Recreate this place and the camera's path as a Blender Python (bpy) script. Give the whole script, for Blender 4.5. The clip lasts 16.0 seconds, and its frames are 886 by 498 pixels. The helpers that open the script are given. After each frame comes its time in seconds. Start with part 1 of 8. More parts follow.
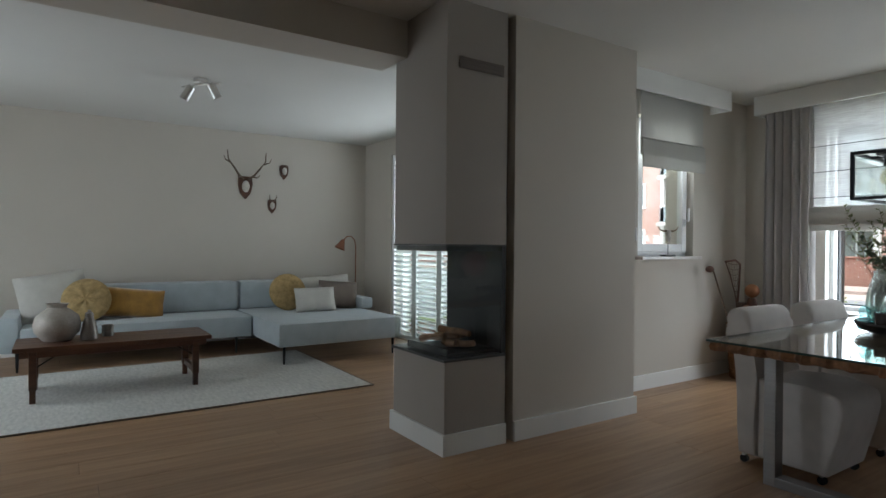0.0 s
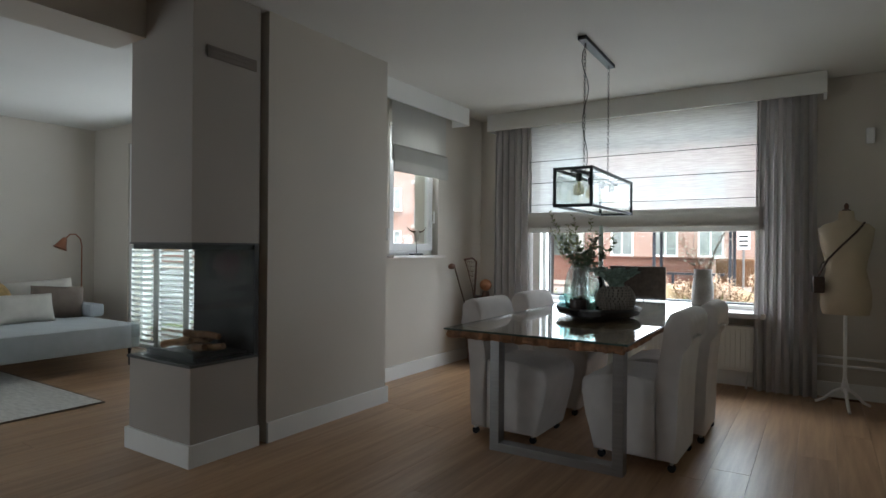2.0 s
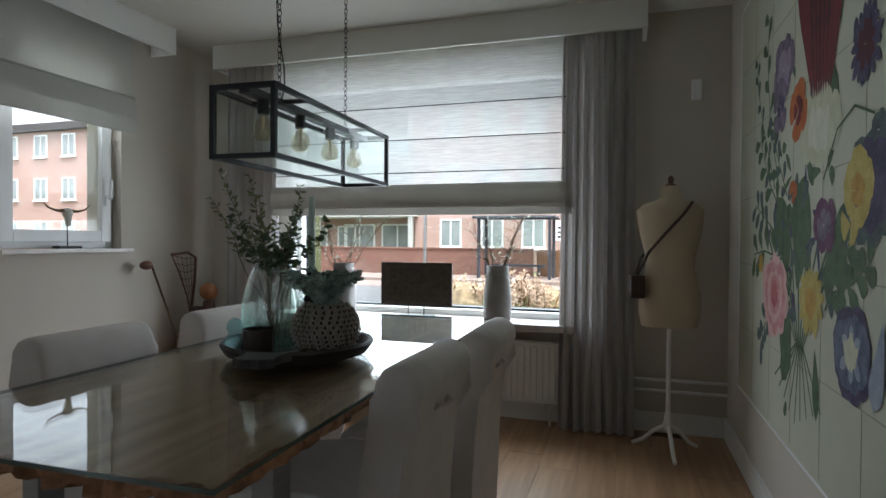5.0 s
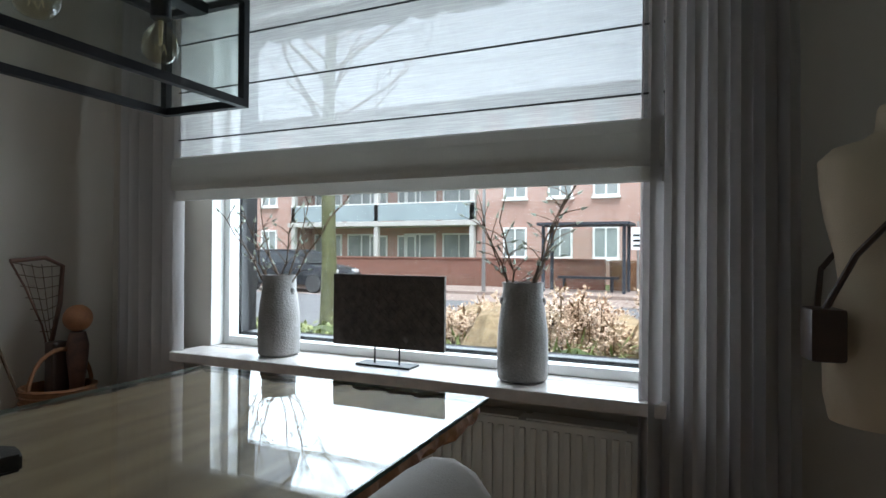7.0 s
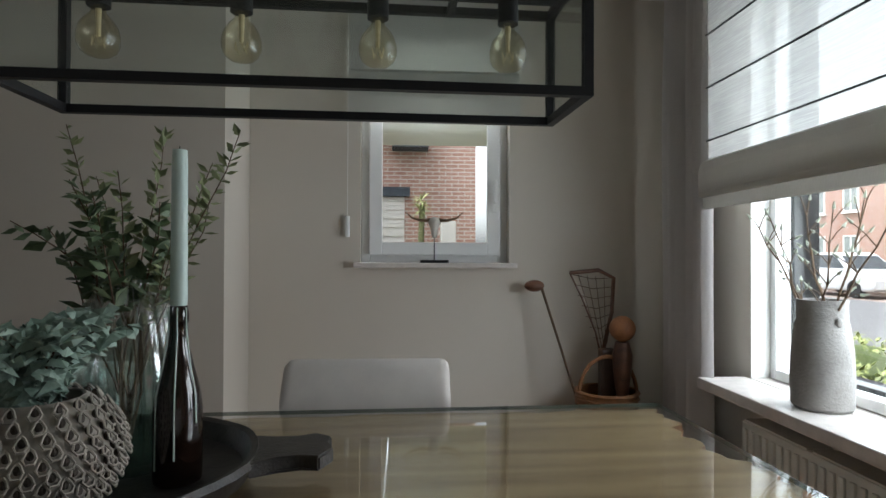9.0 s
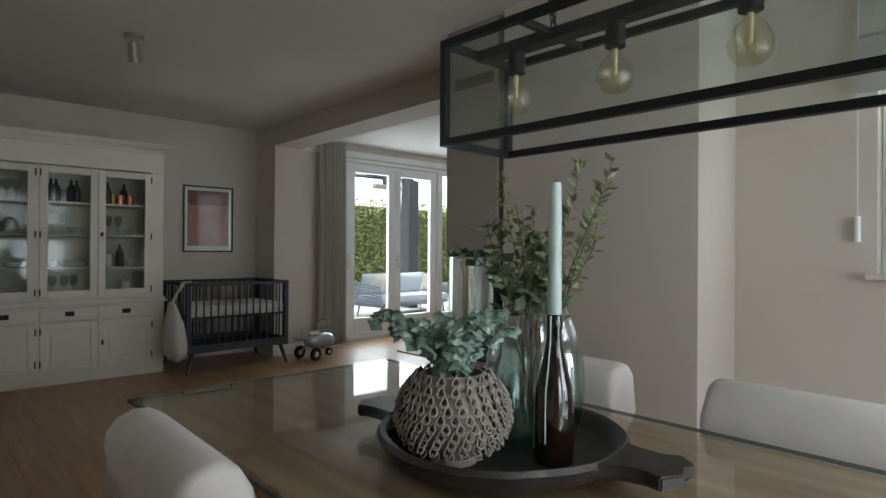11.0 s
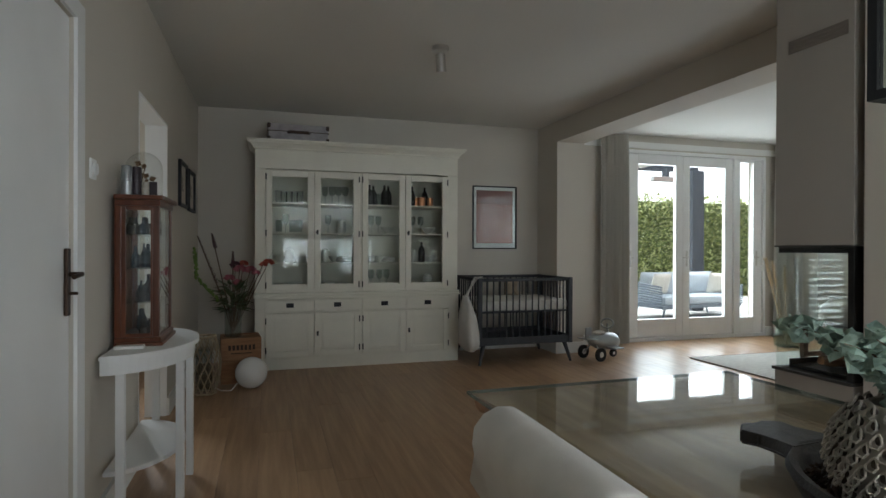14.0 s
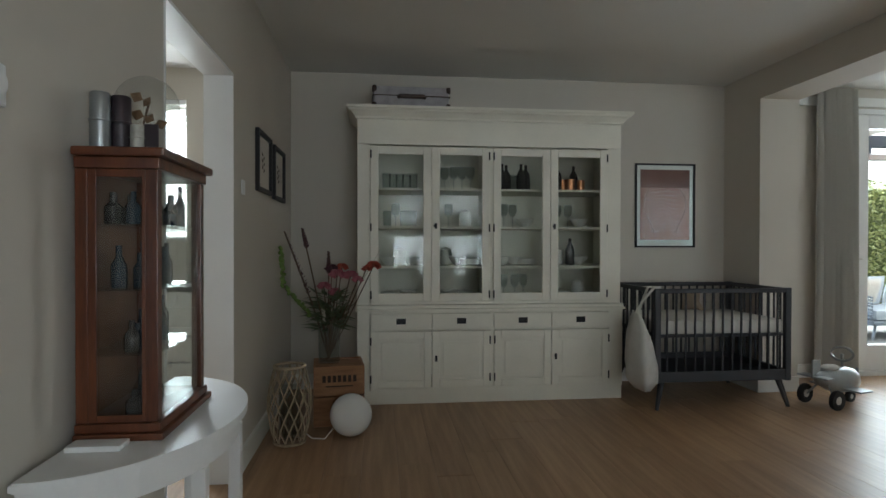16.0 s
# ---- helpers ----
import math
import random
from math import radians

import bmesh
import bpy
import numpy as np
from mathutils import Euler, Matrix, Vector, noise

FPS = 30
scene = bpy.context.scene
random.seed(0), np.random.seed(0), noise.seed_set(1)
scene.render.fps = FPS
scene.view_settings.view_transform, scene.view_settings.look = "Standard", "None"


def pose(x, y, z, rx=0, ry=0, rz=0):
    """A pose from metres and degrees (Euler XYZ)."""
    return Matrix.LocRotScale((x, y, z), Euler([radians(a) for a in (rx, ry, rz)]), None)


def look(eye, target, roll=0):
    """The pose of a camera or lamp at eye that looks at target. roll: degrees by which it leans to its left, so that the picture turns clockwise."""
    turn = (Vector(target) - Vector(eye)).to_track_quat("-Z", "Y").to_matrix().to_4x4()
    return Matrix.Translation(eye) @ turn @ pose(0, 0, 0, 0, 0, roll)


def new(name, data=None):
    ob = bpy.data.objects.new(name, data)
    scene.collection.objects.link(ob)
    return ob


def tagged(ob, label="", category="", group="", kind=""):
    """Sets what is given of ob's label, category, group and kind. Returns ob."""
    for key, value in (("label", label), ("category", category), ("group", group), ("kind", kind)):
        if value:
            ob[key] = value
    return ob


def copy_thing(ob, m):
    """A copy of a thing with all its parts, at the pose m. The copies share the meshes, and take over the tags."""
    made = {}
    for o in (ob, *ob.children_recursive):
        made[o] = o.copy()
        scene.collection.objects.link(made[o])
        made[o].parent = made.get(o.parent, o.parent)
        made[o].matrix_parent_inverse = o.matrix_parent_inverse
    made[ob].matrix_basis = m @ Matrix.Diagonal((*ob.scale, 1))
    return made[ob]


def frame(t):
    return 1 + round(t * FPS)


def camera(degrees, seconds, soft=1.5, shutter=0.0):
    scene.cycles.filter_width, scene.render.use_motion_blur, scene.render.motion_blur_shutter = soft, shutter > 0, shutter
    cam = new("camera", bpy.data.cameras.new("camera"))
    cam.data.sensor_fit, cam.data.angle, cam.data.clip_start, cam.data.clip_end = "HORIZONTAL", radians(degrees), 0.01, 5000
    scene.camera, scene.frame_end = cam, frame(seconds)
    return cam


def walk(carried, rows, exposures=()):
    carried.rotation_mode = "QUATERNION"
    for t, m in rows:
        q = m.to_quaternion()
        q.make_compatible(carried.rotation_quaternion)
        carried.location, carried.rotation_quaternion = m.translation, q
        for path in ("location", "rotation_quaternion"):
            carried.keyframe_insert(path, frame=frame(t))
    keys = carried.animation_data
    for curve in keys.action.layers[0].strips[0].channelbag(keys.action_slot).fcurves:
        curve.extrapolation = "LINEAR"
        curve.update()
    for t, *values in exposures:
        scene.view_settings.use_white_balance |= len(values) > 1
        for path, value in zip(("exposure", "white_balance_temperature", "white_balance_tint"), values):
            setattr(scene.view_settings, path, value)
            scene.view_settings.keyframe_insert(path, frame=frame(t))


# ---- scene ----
cam = camera(74.9, 16.0)
PATH = [
    (0, (0.995, -0.069, 1.229), (-0.67, 1.04, 1.219), 0.5),
    (0.5, (1.015, -0.06, 1.236), (-0.5, 1.246, 1.223), 0.5),
    (1, (1.032, -0.083, 1.229), (-0.333, 1.379, 1.218), 0.9),
    (1.5, (1.061, -0.1, 1.22), (-0.164, 1.481, 1.216), 0.7),
    (2, (1.084, -0.094, 1.218), (-0.006, 1.582, 1.217), 0.5),
    (2.5, (1.114, -0.088, 1.23), (0.138, 1.658, 1.223), 0.6),
    (3, (1.117, 0.051, 1.221), (0.248, 1.853, 1.211), 0.5),
    (3.5, (1.089, 0.366, 1.219), (0.331, 2.217, 1.2), 0.5),
    (4, (1.031, 0.793, 1.225), (0.35, 2.673, 1.192), 0.5),
    (4.5, (1.017, 1.301, 1.22), (0.398, 3.202, 1.187), 0.4),
    (4.7, (1.024, 1.511, 1.217), (0.424, 3.418, 1.19), 0.4),
    (7, (0.815, 3.6, 1.159), (-0.014, 5.42, 1.171), 0.43),
    (7.5, (0.816, 3.815, 1.158), (-0.356, 5.435, 1.178), 0.07),
    (8, (0.877, 3.976, 1.173), (-0.688, 5.221, 1.201), -0.02),
    (8.5, (0.84, 4.165, 1.205), (-1.023, 4.89, 1.222), 0.14),
    (9, (0.889, 4.302, 1.199), (-1.105, 4.447, 1.218), 0.18),
    (9.5, (0.9, 4.474, 1.22), (-1.053, 4.041, 1.239), 0.29),
    (10, (0.847, 4.58, 1.232), (-0.942, 3.684, 1.241), 0.45),
    (10.2, (0.821, 4.607, 1.234), (-0.879, 3.556, 1.242), 0.45),
    (12.5, (0.838, 4.675, 1.25), (-0.062, 2.889, 1.249), 0.2),
    (13, (0.849, 4.666, 1.252), (0.055, 2.831, 1.25), 0.2),
    (13.5, (0.888, 4.58, 1.246), (0.197, 2.704, 1.243), 0.2),
    (14, (0.932, 4.391, 1.224), (0.352, 2.477, 1.218), 0.2),
    (14.5, (0.938, 4.088, 1.214), (0.475, 2.142, 1.203), 0.2),
    (15, (0.928, 3.7, 1.224), (0.59, 1.729, 1.21), 0.0),
    (15.5, (0.928, 3.282, 1.234), (0.693, 1.296, 1.216), 0.1),
    (16, (0.887, 2.878, 1.232), (0.667, 0.89, 1.215), 0.1),
]
EXPOSURES = [(0, 1.22, 5990, 10), (3, 1.19, 6060, 11), (4.7, 1.03, 5990, 10), (7, 0.67, 5790, 9), (8, 0.43, 5790, 9), (8.5, 0.54, 6040, 11), (9, 0.97, 6190, 11), (10, 1.31, 6190, 11), (12.5, 1.79, 6160, 9), (14.5, 1.72, 6140, 8), (16, 1.94, 6090, 7)]
walk(cam, [(t, look(eye, target, roll)) for t, eye, target, roll in PATH], EXPOSURES)

# ---- world, sun, large lights ----
world = bpy.data.worlds.new("overcast_sky")
scene.world = world
world.use_nodes = True
wn, wl = world.node_tree.nodes, world.node_tree.links
wn.clear()
sky = wn.new("ShaderNodeTexSky")
sky.sky_type = "NISHITA"
sky.sun_disc = False
sky.sun_elevation, sky.sun_rotation = radians(71), radians(150)
sky.air_density, sky.dust_density = 1.0, 4.0
grey = wn.new("ShaderNodeHueSaturation")
grey.inputs["Saturation"].default_value = 0.18
wbg, wout = wn.new("ShaderNodeBackground"), wn.new("ShaderNodeOutputWorld")
wbg.inputs["Strength"].default_value = 0.27
wl.new(sky.outputs["Color"], grey.inputs["Color"])
wl.new(grey.outputs["Color"], wbg.inputs["Color"])
wl.new(wbg.outputs["Background"], wout.inputs["Surface"])
sun = new("sun", bpy.data.lights.new("sun", "SUN"))
sun.data.energy, sun.data.angle, sun.data.color = 2.5, radians(25), (1.0, 0.97, 0.92)
sun.matrix_world = look((0, 0, 30), (-5, 9, 0))


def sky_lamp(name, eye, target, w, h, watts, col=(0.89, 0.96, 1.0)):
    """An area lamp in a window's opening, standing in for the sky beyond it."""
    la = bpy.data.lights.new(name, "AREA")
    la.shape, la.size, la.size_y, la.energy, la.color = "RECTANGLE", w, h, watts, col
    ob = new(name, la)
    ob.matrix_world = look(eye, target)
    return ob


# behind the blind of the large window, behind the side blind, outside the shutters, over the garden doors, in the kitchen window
sky_lamp("window_sky_high", (-0.43, 6.45, 2.15), (-0.43, 4.2, 0.75), 2.4, 1.0, 30)
sky_lamp("window_sky_low", (-0.41, 6.0, 1.06), (-0.41, 3.0, 0.95), 2.0, 0.66, 15)
sky_lamp("side_window_sky", (-2.26, 4.48, 2.14), (0, 4.48, 1.9), 0.60, 0.34, 3)
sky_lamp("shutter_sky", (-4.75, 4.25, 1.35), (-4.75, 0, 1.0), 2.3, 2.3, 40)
sky_lamp("garden_sky", (-4.6, -2.30, 1.35), (-4.4, 0.2, 1.1), 2.1, 2.1, 23)
sky_lamp("kitchen_sky", (3.09, -2.16, 1.85), (2.4, 0.5, 1.1), 1.15, 1.1, 15)

# ---- materials ----


def mat(name, col, rough=0.6, metal=0.0, var=0.10, scale=6.0, bump=0.0, bscale=120.0, stretch=(1, 1, 1), col2=None,
        rand=0.0, spec=0.5, sheen=0.0, trans=0.0, emit=None, emit_power=0.0):
    """A procedural surface: broad patches and fine grain in the colour, fine relief, and piece-to-piece change."""
    m = bpy.data.materials.new(name)
    m.use_nodes = True
    n, l = m.node_tree.nodes, m.node_tree.links
    b = n["Principled BSDF"]
    tc, mp = n.new("ShaderNodeTexCoord"), n.new("ShaderNodeMapping")
    mp.inputs["Scale"].default_value = stretch
    l.new(tc.outputs["Object"], mp.inputs["Vector"])
    big, fine = n.new("ShaderNodeTexNoise"), n.new("ShaderNodeTexNoise")
    big.inputs["Scale"].default_value, big.inputs["Detail"].default_value = scale, 4
    fine.inputs["Scale"].default_value, fine.inputs["Detail"].default_value = bscale, 3
    l.new(mp.outputs["Vector"], big.inputs["Vector"])
    l.new(mp.outputs["Vector"], fine.inputs["Vector"])
    mix = n.new("ShaderNodeMath")
    mix.operation = "MULTIPLY_ADD"
    mix.inputs[1].default_value = 0.35
    l.new(fine.outputs["Fac"], mix.inputs[0])
    l.new(big.outputs["Fac"], mix.inputs[2])
    src = mix.outputs[0]
    if rand:
        oi, ad = n.new("ShaderNodeObjectInfo"), n.new("ShaderNodeMath")
        ad.operation = "MULTIPLY_ADD"
        ad.inputs[1].default_value = rand
        l.new(oi.outputs["Random"], ad.inputs[0])
        l.new(src, ad.inputs[2])
        sub = n.new("ShaderNodeMath")
        sub.operation = "SUBTRACT"
        sub.inputs[1].default_value = rand / 2
        l.new(ad.outputs[0], sub.inputs[0])
        src = sub.outputs[0]
    ramp = n.new("ShaderNodeValToRGB")
    c = Vector(col)
    lo, hi = c * (1 - var), c * (1 + var)
    if col2:
        lo, hi = c, Vector(col2)
    ramp.color_ramp.elements[0].position, ramp.color_ramp.elements[1].position = 0.42, 0.92
    ramp.color_ramp.elements[0].color = (*lo, 1)
    ramp.color_ramp.elements[1].color = (min(hi[0], 1), min(hi[1], 1), min(hi[2], 1), 1)
    l.new(src, ramp.inputs["Fac"])
    l.new(ramp.outputs["Color"], b.inputs["Base Color"])
    b.inputs["Roughness"].default_value, b.inputs["Metallic"].default_value = rough, metal
    b.inputs["Specular IOR Level"].default_value = spec
    b.inputs["Sheen Weight"].default_value = sheen
    b.inputs["Transmission Weight"].default_value = trans
    if emit:
        b.inputs["Emission Color"].default_value, b.inputs["Emission Strength"].default_value = (*emit, 1), emit_power
    if bump:
        bp = n.new("ShaderNodeBump")
        bp.inputs["Strength"].default_value, bp.inputs["Distance"].default_value = bump, 0.004
        l.new(fine.outputs["Fac"], bp.inputs["Height"])
        l.new(bp.outputs["Normal"], b.inputs["Normal"])
    return m


def glass_mat(name, tint=(0.96, 0.98, 0.97), rough=0.0, ior=1.5, gain=1.0):
    """Thin pane: clear, with the gloss of a flat sheet."""
    m = bpy.data.materials.new(name)
    m.use_nodes = True
    n, l = m.node_tree.nodes, m.node_tree.links
    n.clear()
    out, mx = n.new("ShaderNodeOutputMaterial"), n.new("ShaderNodeMixShader")
    tr, gl, fr = n.new("ShaderNodeBsdfTransparent"), n.new("ShaderNodeBsdfGlossy"), n.new("ShaderNodeLayerWeight")
    fr.inputs["Blend"].default_value = 0.5
    pw, ma = n.new("ShaderNodeMath"), n.new("ShaderNodeMath")
    pw.operation, ma.operation = "POWER", "MULTIPLY_ADD"
    f0 = ((ior - 1) / (ior + 1)) ** 2
    pw.inputs[1].default_value, ma.inputs[1].default_value, ma.inputs[2].default_value = 5.0, 1 - f0, f0
    tr.inputs["Color"].default_value = (*tint, 1)
    gl.inputs["Roughness"].default_value = rough
    l.new(fr.outputs["Facing"], pw.inputs[0])
    l.new(pw.outputs[0], ma.inputs[0])
    l.new(ma.outputs[0], mx.inputs["Fac"])
    l.new(tr.outputs[0], mx.inputs[1])
    l.new(gl.outputs[0], mx.inputs[2])
    l.new(mx.outputs[0], out.inputs["Surface"])
    return m


def cloth_mat(name, col, thin, weave=260.0, lines=0.5, sheer=0.0):
    """Cloth that lets some light through."""
    m = mat(name, col, 0.9, var=0.07, scale=5, bump=0.35, bscale=weave, stretch=(1, 1, 0.25))
    n, l = m.node_tree.nodes, m.node_tree.links
    b, out = n["Principled BSDF"], n["Material Output"]
    tl, mx = n.new("ShaderNodeBsdfTranslucent"), n.new("ShaderNodeMixShader")
    slub = n.new("ShaderNodeTexNoise")
    mp = n.new("ShaderNodeMapping")
    mp.inputs["Scale"].default_value = (3, 3, 140)
    tc = n.new("ShaderNodeTexCoord")
    l.new(tc.outputs["Object"], mp.inputs["Vector"])
    l.new(mp.outputs["Vector"], slub.inputs["Vector"])
    slub.inputs["Scale"].default_value = 2.0
    rp = n.new("ShaderNodeValToRGB")
    rp.color_ramp.elements[0].position, rp.color_ramp.elements[1].position = 0.3, 0.7
    c = Vector(col)
    rp.color_ramp.elements[0].color = (*(c * (1 - 0.22 * lines)), 1)
    rp.color_ramp.elements[1].color = (*c, 1)
    l.new(slub.outputs["Fac"], rp.inputs["Fac"])
    l.new(rp.outputs["Color"], tl.inputs["Color"])
    mx.inputs["Fac"].default_value = thin
    l.new(b.outputs[0], mx.inputs[1])
    l.new(tl.outputs[0], mx.inputs[2])
    if not sheer:
        l.new(mx.outputs[0], out.inputs["Surface"])
        return m
    # open weave: more of the view shows between the threads, less where a thick slub thread runs
    weft, wm = n.new("ShaderNodeTexNoise"), n.new("ShaderNodeMapping")
    wm.inputs["Scale"].default_value = (4, 4, 120)
    weft.inputs["Scale"].default_value, weft.inputs["Detail"].default_value = 2.2, 3
    l.new(tc.outputs["Object"], wm.inputs["Vector"])
    l.new(wm.outputs["Vector"], weft.inputs["Vector"])
    gap, tr, sh = n.new("ShaderNodeMapRange"), n.new("ShaderNodeBsdfTransparent"), n.new("ShaderNodeMixShader")
    gap.inputs["From Min"].default_value, gap.inputs["From Max"].default_value = 0.34, 0.60
    gap.inputs["To Min"].default_value, gap.inputs["To Max"].default_value = sheer * 0.78, sheer
    l.new(weft.outputs["Fac"], gap.inputs["Value"])
    l.new(gap.outputs["Result"], sh.inputs["Fac"])
    l.new(mx.outputs[0], sh.inputs[1])
    l.new(tr.outputs[0], sh.inputs[2])
    l.new(sh.outputs[0], out.inputs["Surface"])
    return m


def wood_mat(name, c1, c2, rough=0.4, scale=3.0, grain=(14, 1.0, 14), rand=0.5, bump=0.12):
    m = mat(name, c1, rough, scale=scale, bump=bump, bscale=30, stretch=grain, col2=c2, rand=rand)
    return m


def brick_mat(name, c1, c2, mortar, size, rx=90):
    m = bpy.data.materials.new(name)
    m.use_nodes = True
    n, l = m.node_tree.nodes, m.node_tree.links
    b = n["Principled BSDF"]
    tc, mp, br = n.new("ShaderNodeTexCoord"), n.new("ShaderNodeMapping"), n.new("ShaderNodeTexBrick")
    mp.inputs["Rotation"].default_value = (radians(rx), 0, 0)
    geo = n.new("ShaderNodeNewGeometry")
    cx = n.new("ShaderNodeSeparateXYZ")
    cm = n.new("ShaderNodeCombineXYZ")
    ad = n.new("ShaderNodeMath")
    ad.operation = "ADD"
    l.new(tc.outputs["Object"], cx.inputs[0])
    l.new(cx.outputs[0], ad.inputs[0])
    l.new(cx.outputs[1], ad.inputs[1])
    l.new(ad.outputs[0], cm.inputs[0])
    l.new(cx.outputs[2], cm.inputs[1])
    l.new(cm.outputs[0], br.inputs["Vector"])
    br.inputs["Color1"].default_value, br.inputs["Color2"].default_value = (*c1, 1), (*c2, 1)
    br.inputs["Mortar"].default_value = (*mortar, 1)
    br.inputs["Scale"].default_value = 1.0
    br.inputs["Brick Width"].default_value, br.inputs["Row Height"].default_value = size
    br.inputs["Mortar Size"].default_value = 0.008
    l.new(br.outputs["Color"], b.inputs["Base Color"])
    b.inputs["Roughness"].default_value = 0.85
    return m


M = {
    "wall": mat("greige_wall_paint", (0.57, 0.525, 0.458), 0.85, var=0.03, scale=1.2, bump=0.10, bscale=350),
    "hood": mat("taupe_plaster", (0.375, 0.34, 0.30), 0.85, var=0.04, scale=1.5, bump=0.15, bscale=300),
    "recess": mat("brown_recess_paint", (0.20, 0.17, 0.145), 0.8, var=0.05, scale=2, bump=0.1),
    "ceiling": mat("white_ceiling", (0.68, 0.665, 0.625), 0.9, var=0.03, scale=1.0, bump=0.25, bscale=420),
    "trim": mat("white_trim_paint", (0.78, 0.78, 0.75), 0.45, var=0.03, scale=3),
    "cabinet": mat("cream_cabinet_paint", (0.75, 0.72, 0.62), 0.5, var=0.05, scale=4, bump=0.05, bscale=60),
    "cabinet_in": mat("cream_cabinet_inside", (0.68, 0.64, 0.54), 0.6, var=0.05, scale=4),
    "white": mat("white_satin_paint", (0.80, 0.80, 0.79), 0.35, var=0.03, scale=4),
    "oak": wood_mat("oak_floor", (0.285, 0.165, 0.088), (0.47, 0.295, 0.165), 0.36, 2.2, (11, 0.6, 11), 0.22, 0.06),
    "subfloor": mat("brown_joint", (0.11, 0.062, 0.034), 0.9),
    "black": mat("black_metal", (0.012, 0.012, 0.013), 0.5, 0.3, var=0.2, bump=0.05),
    "steel": mat("brushed_steel", (0.34, 0.335, 0.33), 0.38, 0.9, var=0.08, scale=3, stretch=(1, 1, 30)),
    "chrome": mat("satin_nickel", (0.62, 0.60, 0.57), 0.28, 1.0, var=0.05),
    "soot": mat("sooty_steel", (0.018, 0.017, 0.016), 0.6, 0.2, var=0.4, scale=9),
    "slate": mat("dark_stone_slab", (0.05, 0.048, 0.046), 0.45, var=0.25, scale=9, bump=0.1),
    "glass": glass_mat("clear_glass"),
    "vase_glass": glass_mat("green_vase_glass", (0.91, 0.975, 0.955), 0.02, 1.45),
    "table_glass": glass_mat("table_glass", (0.97, 0.975, 0.96), 0.0, 1.45),
    "cabinet_glass": glass_mat("old_cabinet_glass", (0.95, 0.97, 0.955), 0.0, 1.30),
    "glass_edge": mat("green_glass_edge", (0.05, 0.075, 0.06), 0.15, var=0.2, spec=0.8),
    "blind": cloth_mat("cream_blind_linen", (0.74, 0.745, 0.725), 0.40, 200, 0.9, 0.55),
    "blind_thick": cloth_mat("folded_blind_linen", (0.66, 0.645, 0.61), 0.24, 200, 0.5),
    "side_blind": cloth_mat("grey_side_blind_linen", (0.55, 0.54, 0.50), 0.25, 200, 0.6),
    "curtain": cloth_mat("grey_curtain", (0.68, 0.655, 0.64), 0.46, 300, 0.3),
    "curtain_garden": cloth_mat("grey_green_curtain", (0.68, 0.655, 0.60), 0.42, 300, 0.3),
    "linen": mat("oatmeal_linen", (0.60, 0.555, 0.515), 0.95, var=0.08, scale=9, bump=0.45, bscale=420, sheen=0.2),
    "sofa": mat("pale_blue_grey_wool", (0.43, 0.48, 0.50), 0.95, var=0.08, scale=7, bump=0.4, bscale=300, sheen=0.25),
    "rug": mat("cream_wool_rug", (0.62, 0.61, 0.57), 1.0, var=0.16, scale=14, bump=0.9, bscale=90, stretch=(1, 3, 1)),
    "rug_edge": mat("brown_rug_edge", (0.24, 0.20, 0.16), 1.0, var=0.4, scale=60),
    "walnut": wood_mat("dark_stained_wood", (0.055, 0.022, 0.012), (0.14, 0.058, 0.03), 0.4, 2.5, (8, 1, 8), 0.2),
    "mahogany": wood_mat("red_brown_wood", (0.060, 0.017, 0.008), (0.145, 0.045, 0.017), 0.3, 3, (10, 10, 1.2), 0.15),
    "slab": wood_mat("pale_live_edge_wood", (0.17, 0.105, 0.048), (0.47, 0.345, 0.18), 0.55, 2.2, (9, 0.5, 9), 0.0, 0.25),
    "bark": mat("brown_bark_edge", (0.10, 0.045, 0.02), 0.85, var=0.4, scale=16, bump=0.9, bscale=50, col2=(0.42, 0.21, 0.10)),
    "sill": mat("pinkish_stone_sill", (0.60, 0.555, 0.52), 0.3, var=0.12, scale=22, bump=0.03),
    "radiator": mat("cream_radiator_enamel", (0.70, 0.69, 0.64), 0.4, var=0.02),
}

# ---- mesh helpers ----


def box(bm, x0, x1, y0, y1, z0, z1, bev=0.0):
    r = bmesh.ops.create_cube(bm, size=1.0, matrix=Matrix.Translation(((x0 + x1) / 2, (y0 + y1) / 2, (z0 + z1) / 2)) @ Matrix.Diagonal((abs(x1 - x0), abs(y1 - y0), abs(z1 - z0), 1)))
    if bev:
        es = list({e for v in r["verts"] for e in v.link_edges})
        bmesh.ops.bevel(bm, geom=es, offset=bev, segments=2, affect="EDGES", profile=0.6)
    return r["verts"]


def rod(bm, a, b, r0, r1=None, seg=12):
    a, b = Vector(a), Vector(b)
    r1 = r0 if r1 is None else r1
    d = b - a
    m = Matrix.Translation((a + b) / 2) @ d.to_track_quat("Z", "Y").to_matrix().to_4x4()
    return bmesh.ops.create_cone(bm, cap_ends=True, segments=seg, radius1=r0, radius2=max(r1, 0.0004), depth=d.length, matrix=m)["verts"]


def ball(bm, c, r, seg=14, sq=(1, 1, 1)):
    return bmesh.ops.create_uvsphere(bm, u_segments=seg, v_segments=max(6, seg * 2 // 3), radius=r, matrix=Matrix.Translation(c) @ Matrix.Diagonal((*sq, 1)))["verts"]


